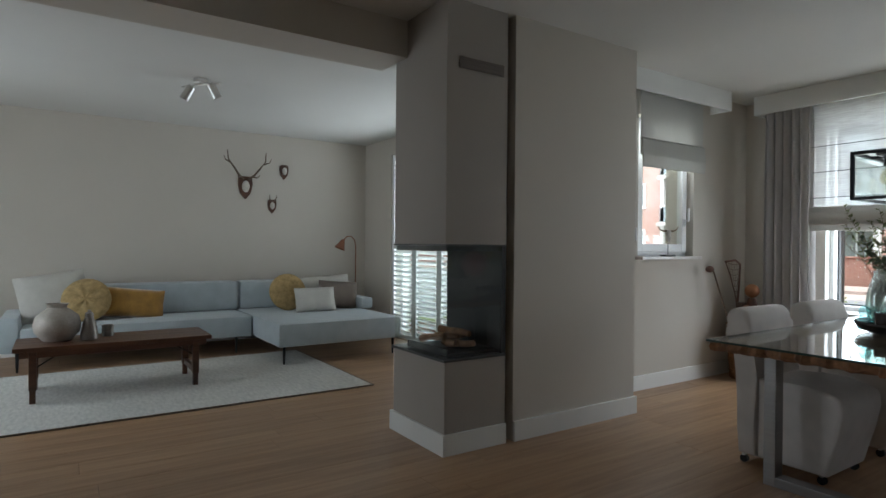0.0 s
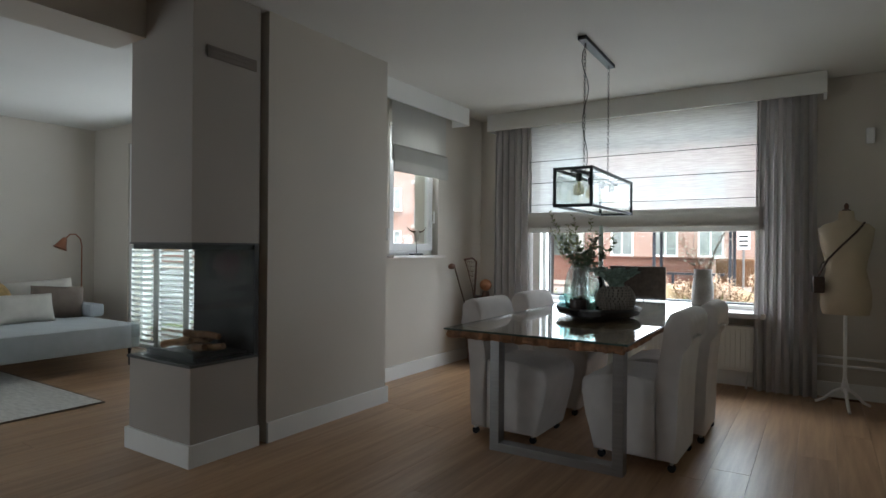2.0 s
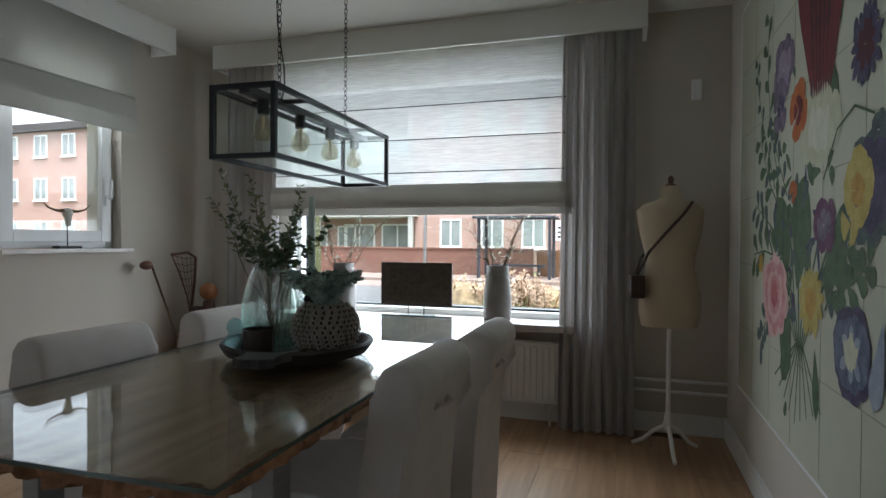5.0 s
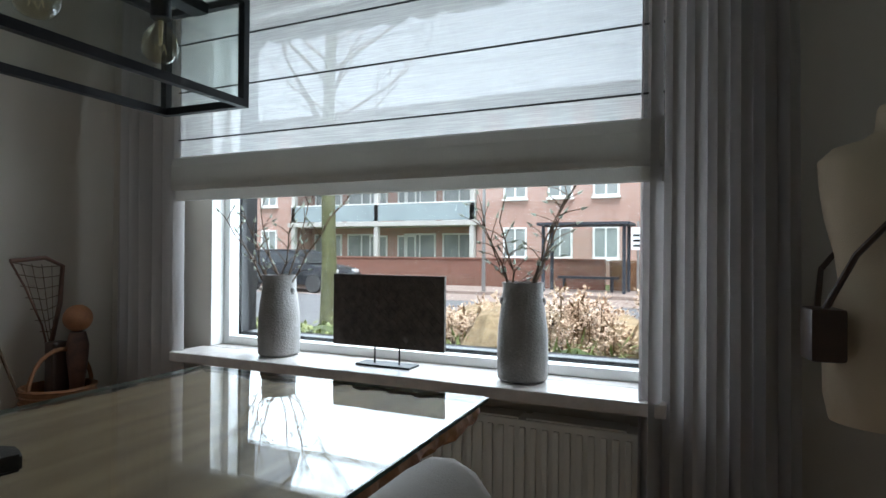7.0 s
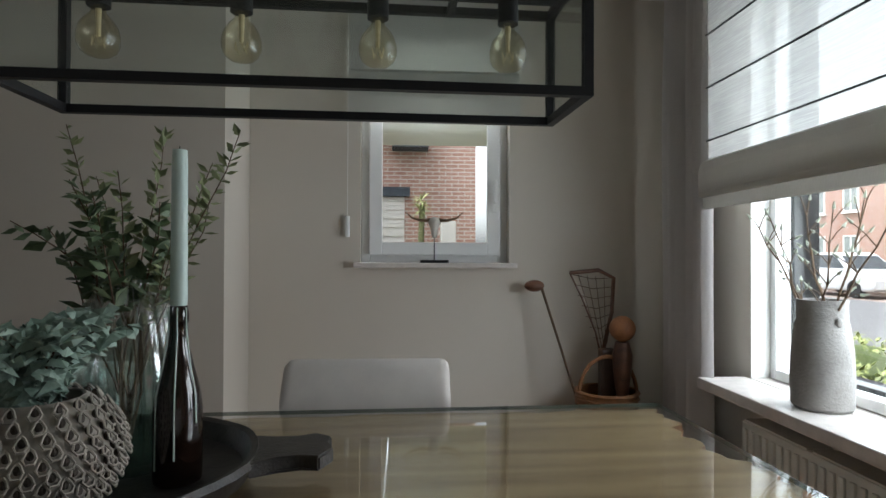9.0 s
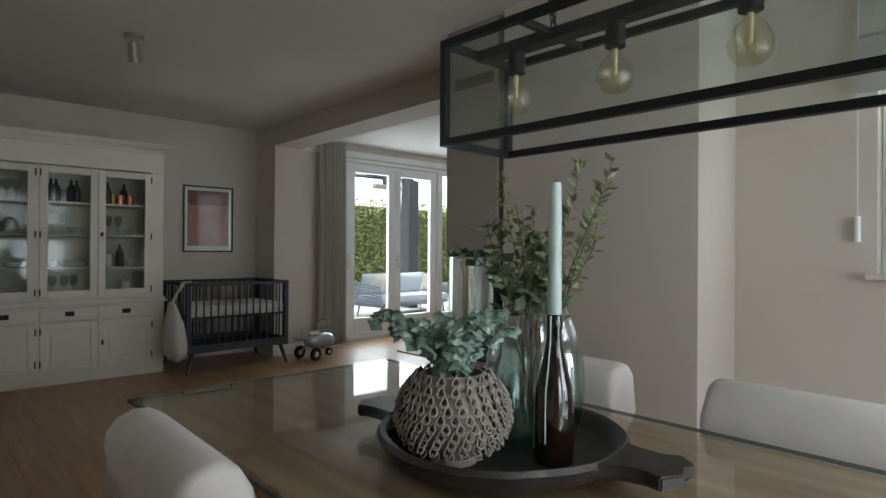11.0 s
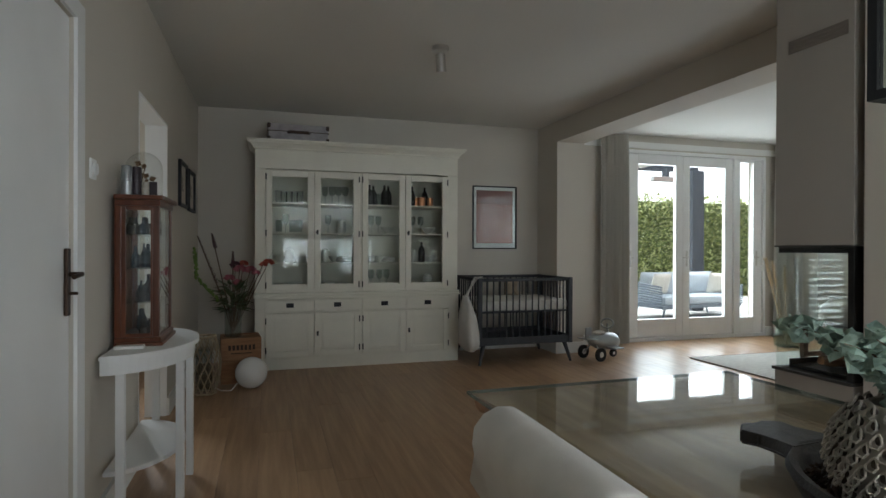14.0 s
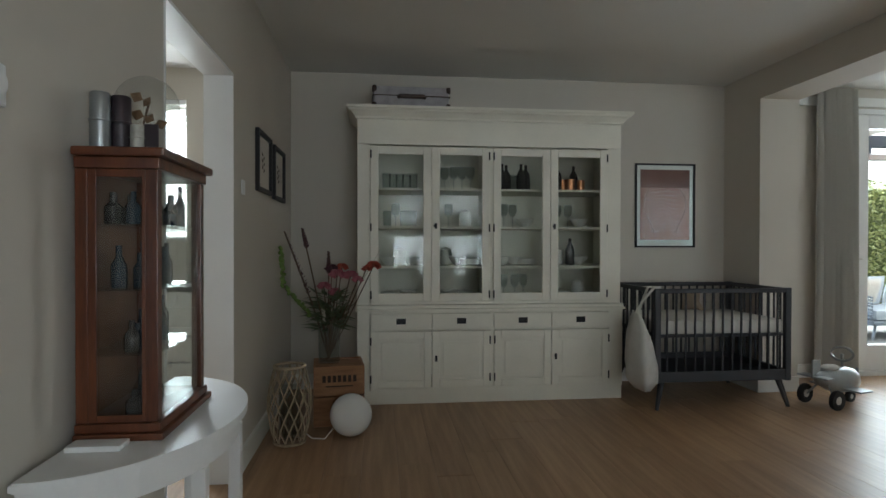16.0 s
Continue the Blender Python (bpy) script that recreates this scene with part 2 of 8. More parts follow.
def lathe(bm, prof, seg=28, c=(0, 0), wob=0.0, ribs=0, close=True):
    """Turns (radius, height) pairs about the upright through c. ribs: flutes round it."""
    rings = []
    for r, z in prof:
        ring = []
        for i in range(seg):
            a = 2 * math.pi * i / seg
            rr = r * (1 + (wob * math.cos(ribs * a) if ribs else 0))
            ring.append(bm.verts.new((c[0] + rr * math.cos(a), c[1] + rr * math.sin(a), z)))
        rings.append(ring)
    for p, q in zip(rings, rings[1:]):
        for i in range(seg):
            bm.faces.new((p[i], p[(i + 1) % seg], q[(i + 1) % seg], q[i]))
    if close:
        bm.faces.new(rings[0][::-1])
        bm.faces.new(rings[-1])


def tube(bm, pts, r, seg=8, r_end=None):
    """A round bar along points, thinning to r_end."""
    pts = [Vector(p) for p in pts]
    rings, n = [], len(pts)
    up = Vector((0.13, 0.21, 0.97))
    for k, p in enumerate(pts):
        d = (pts[min(k + 1, n - 1)] - pts[max(k - 1, 0)]).normalized()
        s = d.cross(up if abs(d.dot(up)) < 0.95 else Vector((1, 0, 0))).normalized()
        u = s.cross(d)
        rr = r if r_end is None else r + (r_end - r) * k / (n - 1)
        rings.append([bm.verts.new(p + (s * math.cos(2 * math.pi * i / seg) + u * math.sin(2 * math.pi * i / seg)) * rr) for i in range(seg)])
    for a, b in zip(rings, rings[1:]):
        for i in range(seg):
            bm.faces.new((a[i], a[(i + 1) % seg], b[(i + 1) % seg], b[i]))
    bm.faces.new(rings[0][::-1])
    bm.faces.new(rings[-1])


def pillow(bm, w, h, d, m, n=12, edge=0.012):
    """A stuffed cushion w by h, d thick, at pose m."""
    grid = {}
    for s in (1, -1):
        for i in range(n + 1):
            for j in range(n + 1):
                u, v = 2 * i / n - 1, 2 * j / n - 1
                t = max(0.0, (1 - u ** 4) * (1 - v ** 4)) ** 0.6
                pinch = 1 - 0.07 * (1 - abs(u * v)) * (abs(u) ** 3 + abs(v) ** 3) * 0.5
                k = (s, i, j) if 0 < i < n and 0 < j < n else (0, i, j)
                if k not in grid:
                    grid[k] = bm.verts.new(m @ Vector((u * w / 2 * pinch, s * (d / 2 * t) * (1 + 0.12 * noise.noise((u * 2, v * 2, s * 3.0))), v * h / 2 * pinch)))
    get = lambda s, i, j: grid.get((s, i, j)) or grid[(0, i, j)]
    for s in (1, -1):
        for i in range(n):
            for j in range(n):
                f = [get(s, i, j), get(s, i + 1, j), get(s, i + 1, j + 1), get(s, i, j + 1)]
                bm.faces.new(f if s < 0 else f[::-1])


def leaf(bm, p, d, w, up=Vector((0, 0, 1))):
    """A small pointed leaf from p along d."""
    d = Vector(d)
    s = d.cross(up)
    s = (s.normalized() if s.length > 1e-6 else Vector((1, 0, 0))) * w
    p = Vector(p)
    lift = s.cross(d).normalized() * w * 0.35
    a, b, c, e = bm.verts.new(p), bm.verts.new(p + d * 0.45 + s - lift * 0.3), bm.verts.new(p + d), bm.verts.new(p + d * 0.45 - s - lift * 0.3)
    mdl = bm.verts.new(p + d * 0.5 + lift)
    for f in ((a, b, mdl), (b, c, mdl), (c, e, mdl), (e, a, mdl)):
        bm.faces.new(f)


def part(name, bm, material, parent=None, label="", smooth=False, angle=40):
    """Links a bmesh as one mesh object under its thing."""
    bmesh.ops.recalc_face_normals(bm, faces=bm.faces)
    me = bpy.data.meshes.new(name)
    bm.to_mesh(me)
    bm.free()
    me.materials.append(M[material] if isinstance(material, str) else material)
    if smooth:
        for p in me.polygons:
            p.use_smooth = True
        me.set_sharp_from_angle(angle=radians(angle))
    ob = new(name, me)
    if parent:
        ob.parent = parent
    if label:
        ob["label"] = label
    return ob


def one(name, material, fn, parent=None, label="", smooth=False, angle=40):
    bm = bmesh.new()
    fn(bm)
    return part(name, bm, material, parent, label, smooth, angle)


def thing(name, label, category, m=None, group="", kind=""):
    ob = new(name)
    ob.empty_display_size = 0.1
    if m is not None:
        ob.matrix_world = m
    return tagged(ob, label, category, group, kind)


def structure(name, bm, material, label=""):
    return tagged(part(name, bm, material), label, kind="structure")


def boxes(name, material, rows, label=""):
    bm = bmesh.new()
    for r in rows:
        box(bm, *r)
    return structure(name, bm, material, label)

# ---- the rooms ----
XR, YB, YF, H = 1.63, -2.135, 5.79, 2.69      # east wall, cabinet wall, window wall, ceiling
XW = -2.22                                     # side window wall
LX, LY0, LY1 = -6.72, -2.08, 3.69              # living room: sofa wall, garden wall, shutter wall

boxes("floor", "subfloor", [(LX - 0.3, XR + 3.6, YB - 0.3, YF + 0.3, -0.16, -0.012)], "dark joints under oak floor boards")
boxes("ceiling", "ceiling", [(LX - 0.3, XR + 3.6, YB - 0.32, YF + 0.3, H, H + 0.2)], "matt white plaster ceiling")

# window wall, opening with the large window
WX0, WX1, WZ0, WZ1 = -1.48, 0.66, 0.66, 2.40
boxes("wall_north", "wall", [(XW - 0.3, WX0, YF, YF + 0.30, 0, H), (WX1, XR + 0.2, YF, YF + 0.30, 0, H),
                             (WX0, WX1, YF, YF + 0.30, 0, WZ0), (WX0, WX1, YF, YF + 0.30, WZ1, H)], "greige painted plaster wall round the large window")
# side wall, opening with the small window
SY0, SY1, SZ0, SZ1 = 4.085, 4.89, 1.14, 2.38
boxes("wall_side", "wall", [(XW - 0.30, XW, 3.505, SY0, 0, H), (XW - 0.30, XW, SY1, YF, 0, H),
                            (XW - 0.30, XW, SY0, SY1, 0, SZ0), (XW - 0.30, XW, SY0, SY1, SZ1, H)], "greige painted plaster wall with a small window")
# chimney breast, recess and fireplace hood
boxes("chimney_breast", "wall", [(-2.52, -1.795, 2.330, 3.504, 0, H)], "greige plastered chimney breast")
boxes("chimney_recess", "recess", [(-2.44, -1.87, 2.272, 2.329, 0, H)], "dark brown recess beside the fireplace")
# shutter wall of the living room
HX0, HX1, HZ1 = -5.93, -3.6, 2.46
boxes("wall_shutters", "wall", [(LX - 0.3, HX0, LY1, LY1 + 0.3, 0, H), (HX1, -2.521, LY1, LY1 + 0.3, 0, H), (HX0, HX1, LY1, LY1 + 0.3, HZ1, H)],
      "greige painted wall with a tall shuttered window")
boxes("wall_sofa", "wall", [(LX - 0.3, LX, LY0 - 0.3, LY1, 0, H)], "greige painted wall behind the sofa")
# garden wall, opening with the glazed doors
GX0, GX1, GZ1 = -5.76, -3.49, 2.50
boxes("wall_garden", "wall", [(LX, GX0, LY0 - 0.3, LY0, 0, H), (GX1, -2.63, LY0 - 0.3, LY0, 0, H), (GX0, GX1, LY0 - 0.3, LY0, GZ1, H)],
      "greige painted wall round the garden doors")
boxes("wall_pier", "wall", [(-2.62, -2.27, YB - 0.25, -1.63, 0, 2.449)], "greige painted pier under the beam")
boxes("beam", "wall", [(-2.62, -2.27, YB - 0.25, 1.815, 2.45, H - 0.002)], "greige painted ceiling beam")
boxes("wall_cabinet", "wall", [(-2.269, XR + 0.2, YB - 0.25, YB, 0, H)], "greige painted wall behind the display cabinet")
# east wall: door and doorless opening
DY0, DY1, DZ = 1.915, 2.60, 2.08
OY0, OY1, OZ = -0.19, 0.77, 2.10
boxes("wall_east", "wall", [(XR, XR + 0.14, YB, OY0, 0, H), (XR, XR + 0.14, OY1, DY0, 0, H), (XR, XR + 0.14, DY1, YF, 0, H),
                            (XR, XR + 0.14, OY0, OY1, OZ, H), (XR, XR + 0.14, DY0, DY1, DZ, H)], "greige painted wall with a door and an opening")
# the kitchen seen through the opening
KX0, KX1, KZ0, KZ1 = 2.475, 3.70, 1.26, 2.43
boxes("wall_kitchen", "wall", [(5.0, 5.2, YB, 3.0, 0, H), (XR + 0.2, 5.2, 3.0, 3.2, 0, H), (XR + 0.2, KX0, YB - 0.25, YB, 0, H), (KX1, 5.2, YB - 0.25, YB, 0, H),
                               (KX0, KX1, YB - 0.25, YB, 0, KZ0), (KX0, KX1, YB - 0.25, YB, KZ1, H)], "pale kitchen walls beyond the opening")
boxes("wall_hall", "wall", [(XR + 0.141, XR + 1.4, 1.5, 1.62, 0, H), (XR + 1.3, XR + 1.42, 1.62, 3.0, 0, H)], "plain hall walls behind the door")

# baseboards
bb = 0.125
boxes("baseboard", "trim", [
    (XW, XW + 0.018, 3.523, YF, 0, bb), (-1.795, -1.777, 2.331, 3.522, 0, bb), (XW + 0.018, -1.795, 3.5045, 3.522, 0, bb),
    (XW + 0.018, XR - 0.018, YF - 0.018, YF, 0, bb), (XR - 0.018, XR, DY1 + 0.075, YF, 0, bb), (XR - 0.018, XR, OY1, DY0 - 0.075, 0, bb),
    (XR - 0.018, XR, YB, OY0, 0, bb), (-2.27, XR - 0.018, YB, YB + 0.018, 0, bb), (-2.27, -2.252, YB + 0.018, -1.612, 0, bb), (-2.62, -2.27, -1.63, -1.612, 0, bb),
    (LX, LX + 0.018, LY0, LY1, 0, bb), (LX + 0.018, HX0, LY1 - 0.018, LY1, 0, bb), (HX1, -2.521, LY1 - 0.018, LY1, 0, bb),
    (LX + 0.018, GX0, LY0, LY0 + 0.018, 0, bb), (GX1, -2.63, LY0, LY0 + 0.018, 0, bb)], "white painted baseboards")
# pelmets over the windows
boxes("pelmet_front", "trim", [(-2.0, 1.13, 5.52, 5.55, 2.513, H), (-2.0, 1.13, 5.55, YF, 2.655, H), (-2.0, -1.975, 5.55, YF, 2.513, 2.655), (1.105, 1.13, 5.55, YF, 2.513, 2.655)], "white painted box pelmet over the large window")
boxes("pelmet_side", "trim", [(XW + 0.185, XW + 0.205, 3.72, 5.16, 2.513, H), (XW, XW + 0.185, 3.72, 5.16, 2.655, H), (XW, XW + 0.185, 3.72, 3.74, 2.513, 2.655), (XW, XW + 0.185, 5.14, 5.16, 2.513, 2.655)], "white painted box pelmet over the small window")

# ---- windows of the dining room ----


def frame_bars(bm, a0, a1, z0, z1, d0, d1, w, along="x"):
    """A rectangular frame of bars w wide, d0 to d1 deep, lying along x or y."""
    rows = [(a0, a0 + w, z0, z1), (a1 - w, a1, z0, z1), (a0 + w, a1 - w, z0, z0 + w), (a0 + w, a1 - w, z1 - w, z1)]
    for p, q, r, s in rows:
        if along == "x":
            box(bm, p, q, d0, d1, r, s, 0.004)
        else:
            box(bm, d0, d1, p, q, r, s, 0.004)


def pane(name, parent, x0, x1, y0, y1, z0, z1, material="glass"):
    ob = one(name, material, lambda bm: box(bm, x0, x1, y0, y1, z0, z1), parent)
    ob.visible_shadow = False
    return ob


win = thing("window_1", "large white framed window with one clear pane", "window", kind="structure")
one("window_frame", "white", lambda bm: frame_bars(bm, WX0, WX1, 0.677, WZ1, 5.875, 5.945, 0.042), win)
one("outer_frame", "black", lambda bm: frame_bars(bm, WX0 + 0.012, WX1 - 0.012, 0.69, WZ1 - 0.012, 5.947, 6.06, 0.045), win, "dark grey outer frame")
pane("pane", win, WX0 + 0.04, WX1 - 0.04, 5.90, 5.908, 0.715, WZ1 - 0.04)
structure("window_sill", (lambda b: (box(b, WX0 - 0.04, WX1 + 0.04, 5.575, YF - 0.001, 0.630, 0.676, 0.006), box(b, WX0 + 0.001, WX1 - 0.001, YF - 0.001, 5.874, 0.645, 0.676), b)[2])(bmesh.new()), "sill", "pinkish stone window sill")

boxes("window_reveal", "trim", [(WX0 + 0.0005, WX0 + 0.006, YF + 0.001, 5.874, 0.677, WZ1), (WX1 - 0.006, WX1 - 0.0005, YF + 0.001, 5.874, 0.677, WZ1)], "white painted reveals of the large window")

win2 = thing("window_2", "small white tilt window with one clear pane", "window", kind="structure")
one("window_frame", "white", lambda bm: frame_bars(bm, SY0 + 0.001, SY1 - 0.001, SZ0 + 0.014, SZ1 - 0.001, -2.36, -2.30, 0.05, "y"), win2)
one("sash", "white", lambda bm: frame_bars(bm, SY0 + 0.045, SY1 - 0.045, SZ0 + 0.055, SZ1 - 0.045, -2.299, -2.262, 0.070, "y"), win2)
pane("pane", win2, -2.292, -2.286, SY0 + 0.11, SY1 - 0.11, SZ0 + 0.12, SZ1 - 0.11)
hnd = one("handle", "white", lambda bm: (box(bm, -2.262, -2.25, 4.80, 4.828, 1.43, 1.50, 0.004), box(bm, -2.25, -2.215, 4.806, 4.822, 1.475, 1.49, 0.004), box(bm, -2.228, -2.213, 4.805, 4.823, 1.48, 1.60, 0.005)), win2, "white lever handle")
structure("window_sill", (lambda b: (box(b, -2.26, -2.145, SY0 - 0.03, SY1 + 0.03, SZ0 - 0.012, SZ0 + 0.0135, 0.004), b)[1])(bmesh.new()), "sill", "thin stone sill of the small window")

# roman blinds


def sheet(bm, prof, x0, x1, along="x"):
    """Cloth with a (depth, height) profile, 3 mm thick, from x0 to x1."""
    n = len(prof)
    a = []
    for k in (x0, x1):
        ring = []
        for d, z in prof:
            ring.append(bm.verts.new((k, d, z) if along == "x" else (d, k, z)))
        a.append(ring)
    for i in range(n):
        bm.faces.new((a[0][i], a[0][(i + 1) % n], a[1][(i + 1) % n], a[1][i]))
    bm.faces.new(a[0][::-1])
    bm.faces.new(a[1])


blind = thing("roman_blind", "cream linen roman blind half lowered over the large window", "blind")
one("cloth", "blind", lambda bm: sheet(bm, [(5.618, 2.62), (5.618, 1.47), (5.621, 1.47), (5.621, 2.62)], -1.535, 0.69), blind)
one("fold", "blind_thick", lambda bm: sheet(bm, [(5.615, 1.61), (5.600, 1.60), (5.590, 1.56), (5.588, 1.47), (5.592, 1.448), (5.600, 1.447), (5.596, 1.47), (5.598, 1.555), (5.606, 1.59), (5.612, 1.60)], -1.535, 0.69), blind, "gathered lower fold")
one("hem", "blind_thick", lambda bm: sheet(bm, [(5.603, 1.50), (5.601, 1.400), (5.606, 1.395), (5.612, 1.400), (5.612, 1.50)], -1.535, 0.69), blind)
for zr in (1.69, 1.92, 2.15):
    one("rod", "black", lambda bm: box(bm, -1.535, 0.69, 5.612, 5.6175, zr - 0.003, zr + 0.003), blind, "thin dark rod seam")
awn = thing("awning_valance", "rolled grey awning with a scalloped valance above the window", "awning")
M["awning"] = cloth_mat("grey_awning_canvas", (0.30, 0.29, 0.27), 0.12, 240, 0.3)


def scallops(bm):
    """The hanging cloth of the awning, its lower edge cut in shallow lobes."""
    pitch, x0, n = 0.173, -1.72, 15
    up, low = [], []
    for i in range(n * 10 + 1):
        u = i / 10
        x = x0 + pitch * u
        z = 2.318 - 0.030 * abs(math.sin(math.pi * u)) ** 0.6
        y = 6.10 + 0.006 * math.sin(u * 2.3)
        up.append([bm.verts.new((x, y + d, 2.56)) for d in (0.0, 0.004)])
        low.append([bm.verts.new((x, y + d, z)) for d in (0.0, 0.004)])
    for a, b, c, d in zip(up, up[1:], low, low[1:]):
        bm.faces.new((a[0], b[0], d[0], c[0]))
        bm.faces.new((b[1], a[1], c[1], d[1]))
        bm.faces.new((c[0], d[0], d[1], c[1]))


one("valance", "awning", scallops, awn, "scalloped hanging edge")
one("roller_case", "trim", lambda bm: (box(bm, -1.76, 0.92, 6.091, 6.24, 2.54, 2.68, 0.03)), awn, "white roller case")

blind2 = thing("side_blind", "grey linen roman blind half lowered over the small window", "blind")
one("cloth", "side_blind", lambda bm: sheet(bm, [(-2.16, 2.62), (-2.16, 2.02), (-2.157, 2.02), (-2.157, 2.62)], 4.03, 4.93, "y"), blind2)
one("fold", "side_blind", lambda bm: sheet(bm, [(-2.154, 2.17), (-2.135, 2.15), (-2.125, 2.02), (-2.13, 1.925), (-2.138, 1.918), (-2.138, 2.02), (-2.146, 2.14), (-2.152, 2.155)], 4.03, 4.93, "y"), blind2, "gathered lower fold")
one("chain_weight", "white", lambda bm: (rod(bm, (-2.19, 4.02, 1.29), (-2.19, 4.02, 1.40), 0.012), rod(bm, (-2.19, 4.02, 1.40), (-2.19, 4.02, 2.5), 0.0015, seg=6)), blind2, "white chain weight")


def curtain(name, material, x0, x1, y, z0, z1, folds, amp, label, seed=0, along="x"):
    """A pleated curtain: a wavy sheet that spreads a little towards the floor."""
    rg = random.Random(seed)
    nu, nz = folds * 10, 10
    ph = [rg.uniform(0.7, 1.25) for _ in range(folds + 1)]
    bm = bmesh.new()
    lay_ = []
    for off in (0.0, 0.004):
        rows = []
        for j in range(nz + 1):
            t = j / nz
            z = z1 + (z0 - z1) * t
            row = []
            for i in range(nu + 1):
                u = i / nu
                k = u * folds
                w = ph[int(k) % len(ph)]
                a = amp * w * (0.55 + 0.45 * min(1, t * 4)) * math.sin(2 * math.pi * k) + 0.012 * noise.noise((u * 6, t * 2.2, seed))
                x = x0 + (x1 - x0) * (0.5 + (u - 0.5) * (0.93 + 0.07 * t)) + 0.010 * math.sin(4 * math.pi * k + 1)
                p = (x, y + a + off, z) if along == "x" else (y + a + off, x, z)
                row.append(bm.verts.new(p))
            rows.append(row)
        lay_.append(rows)
    for rows in lay_:
        for j in range(nz):
            for i in range(nu):
                bm.faces.new((rows[j][i], rows[j][i + 1], rows[j + 1][i + 1], rows[j + 1][i]))
    f, b = lay_
    for j in range(nz):
        for i in (0, nu):
            bm.faces.new((f[j][i], f[j + 1][i], b[j + 1][i], b[j][i]))
    for j in (0, nz):
        for i in range(nu):
            bm.faces.new((f[j][i], f[j][i + 1], b[j][i + 1], b[j][i]))
    return tagged(part(name, bm, material, smooth=True, angle=70), label, "curtain")


curtain("curtain", "curtain", -1.97, -1.49, 5.63, 0.012, 2.60, 6, 0.035, "grey pleated floor-length curtain beside the sports basket", 1)
curtain("curtain", "curtain", 0.60, 1.07, 5.60, 0.012, 2.60, 7, 0.038, "grey pleated floor-length curtain beside the dress form", 2)

# radiator under the large window
rad = thing("radiator", "cream enamelled panel radiator with upright ribs", "radiator", pose(-0.35, 5.648, 0))


rad_face = one("panel", "radiator", lambda bm: box(bm, -0.96, 0.96, 0.0, 0.100, 0.15, 0.55, 0.006), rad)
rib_bm = bmesh.new()
box(rib_bm, -0.011, 0.011, -0.010, 0.001, 0.175, 0.525, 0.004)
rib_me = bpy.data.meshes.new("rib")
rib_bm.to_mesh(rib_me)
rib_bm.free()
rib_me.materials.append(M["radiator"])
for i in range(46):
    ro = new("rib", rib_me)
    ro.parent = rad_face
    ro.location = (-0.93 + i * 0.0413, 0, 0)
one("top_grille", "radiator", lambda bm: [box(bm, -0.95 + i * 0.38, -0.60 + i * 0.38, 0.004, 0.096, 0.551, 0.557) for i in range(5)], rad)
for sx in (-0.7, 0.7):
    one("bracket", "radiator", lambda bm: box(bm, sx - 0.02, sx + 0.02, 0.100, 0.141, 0.2, 0.5), rad)
one("foot_pipe", "radiator", lambda bm: rod(bm, (0.9, 0.03, 0.0), (0.9, 0.03, 0.16), 0.009), rad)
pipes = thing("heating_pipes", "two white painted heating pipes along the wall", "pipe")
for zp in (0.27, 0.34):
    one("pipe", "white", lambda bm: rod(bm, (0.63, 5.755, zp), (XR - 0.002, 5.755, zp), 0.011, seg=10), pipes)
tagged(one("motion_sensor", "white", lambda bm: box(bm, 1.40, 1.46, 5.755, 5.789, 2.11, 2.24, 0.012)), "small white plastic sensor fixed on the wall", "sensor")

# ---- fireplace ----
fire = thing("fireplace", "taupe plastered three-sided gas fireplace with dark stone hearth", "fireplace")
FX0, FX1, FY0, FY1 = -2.42, -1.805, 1.815, 2.271
one("hood", "hood", lambda bm: box(bm, FX0, FX1, FY0, FY1, 1.241, H - 0.001, 0.004), fire)
one("hood_edge", "slate", lambda bm: (box(bm, FX0 - 0.003, FX1 + 0.003, FY0 - 0.003, FY0 + 0.006, 1.232, 1.2405), box(bm, FX1 - 0.006, FX1 + 0.003, FY0 + 0.006, FY1, 1.232, 1.2405), box(bm, FX0 - 0.003, FX0 + 0.006, FY0 + 0.006, FY1, 1.232, 1.2405)), fire, "dark steel rim")
one("plinth", "hood", lambda bm: box(bm, FX0, FX1, FY0, FY1, 0.0, 0.546, 0.004), fire)
one("hearth_slab", "slate", lambda bm: box(bm, FX0 - 0.012, FX1 + 0.010, FY0 - 0.012, FY1, 0.547, 0.563, 0.002), fire, "dark stone hearth slab")
one("skirting", "trim", lambda bm: (box(bm, FX0 - 0.018, FX1 + 0.018, FY0 - 0.019, FY0 - 0.001, 0, bb, 0.002), box(bm, FX1 + 0.001, FX1 + 0.018, FY0 - 0.001, FY1, 0, bb, 0.002), box(bm, FX0 - 0.018, FX0 - 0.001, FY0 - 0.001, FY1, 0, bb, 0.002)), fire, "white painted skirting")
one("back_panel", "soot", lambda bm: box(bm, FX0 + 0.002, FX1 - 0.002, FY1 - 0.03, FY1, 0.564, 1.231), fire, "sooty steel back panel")
one("firebox_lid", "soot", lambda bm: box(bm, FX0 + 0.012, FX1 - 0.012, FY0 + 0.012, FY1 - 0.031, 1.20, 1.231), fire)
one("burner_tray", "soot", lambda bm: (box(bm, FX0 + 0.10, FX1 - 0.05, FY0 + 0.06, FY1 - 0.04, 0.564, 0.585, 0.003), box(bm, FX0 + 0.10, FX1 - 0.05, FY0 + 0.05, FY0 + 0.058, 0.564, 0.61)), fire)
rl = random.Random(3)
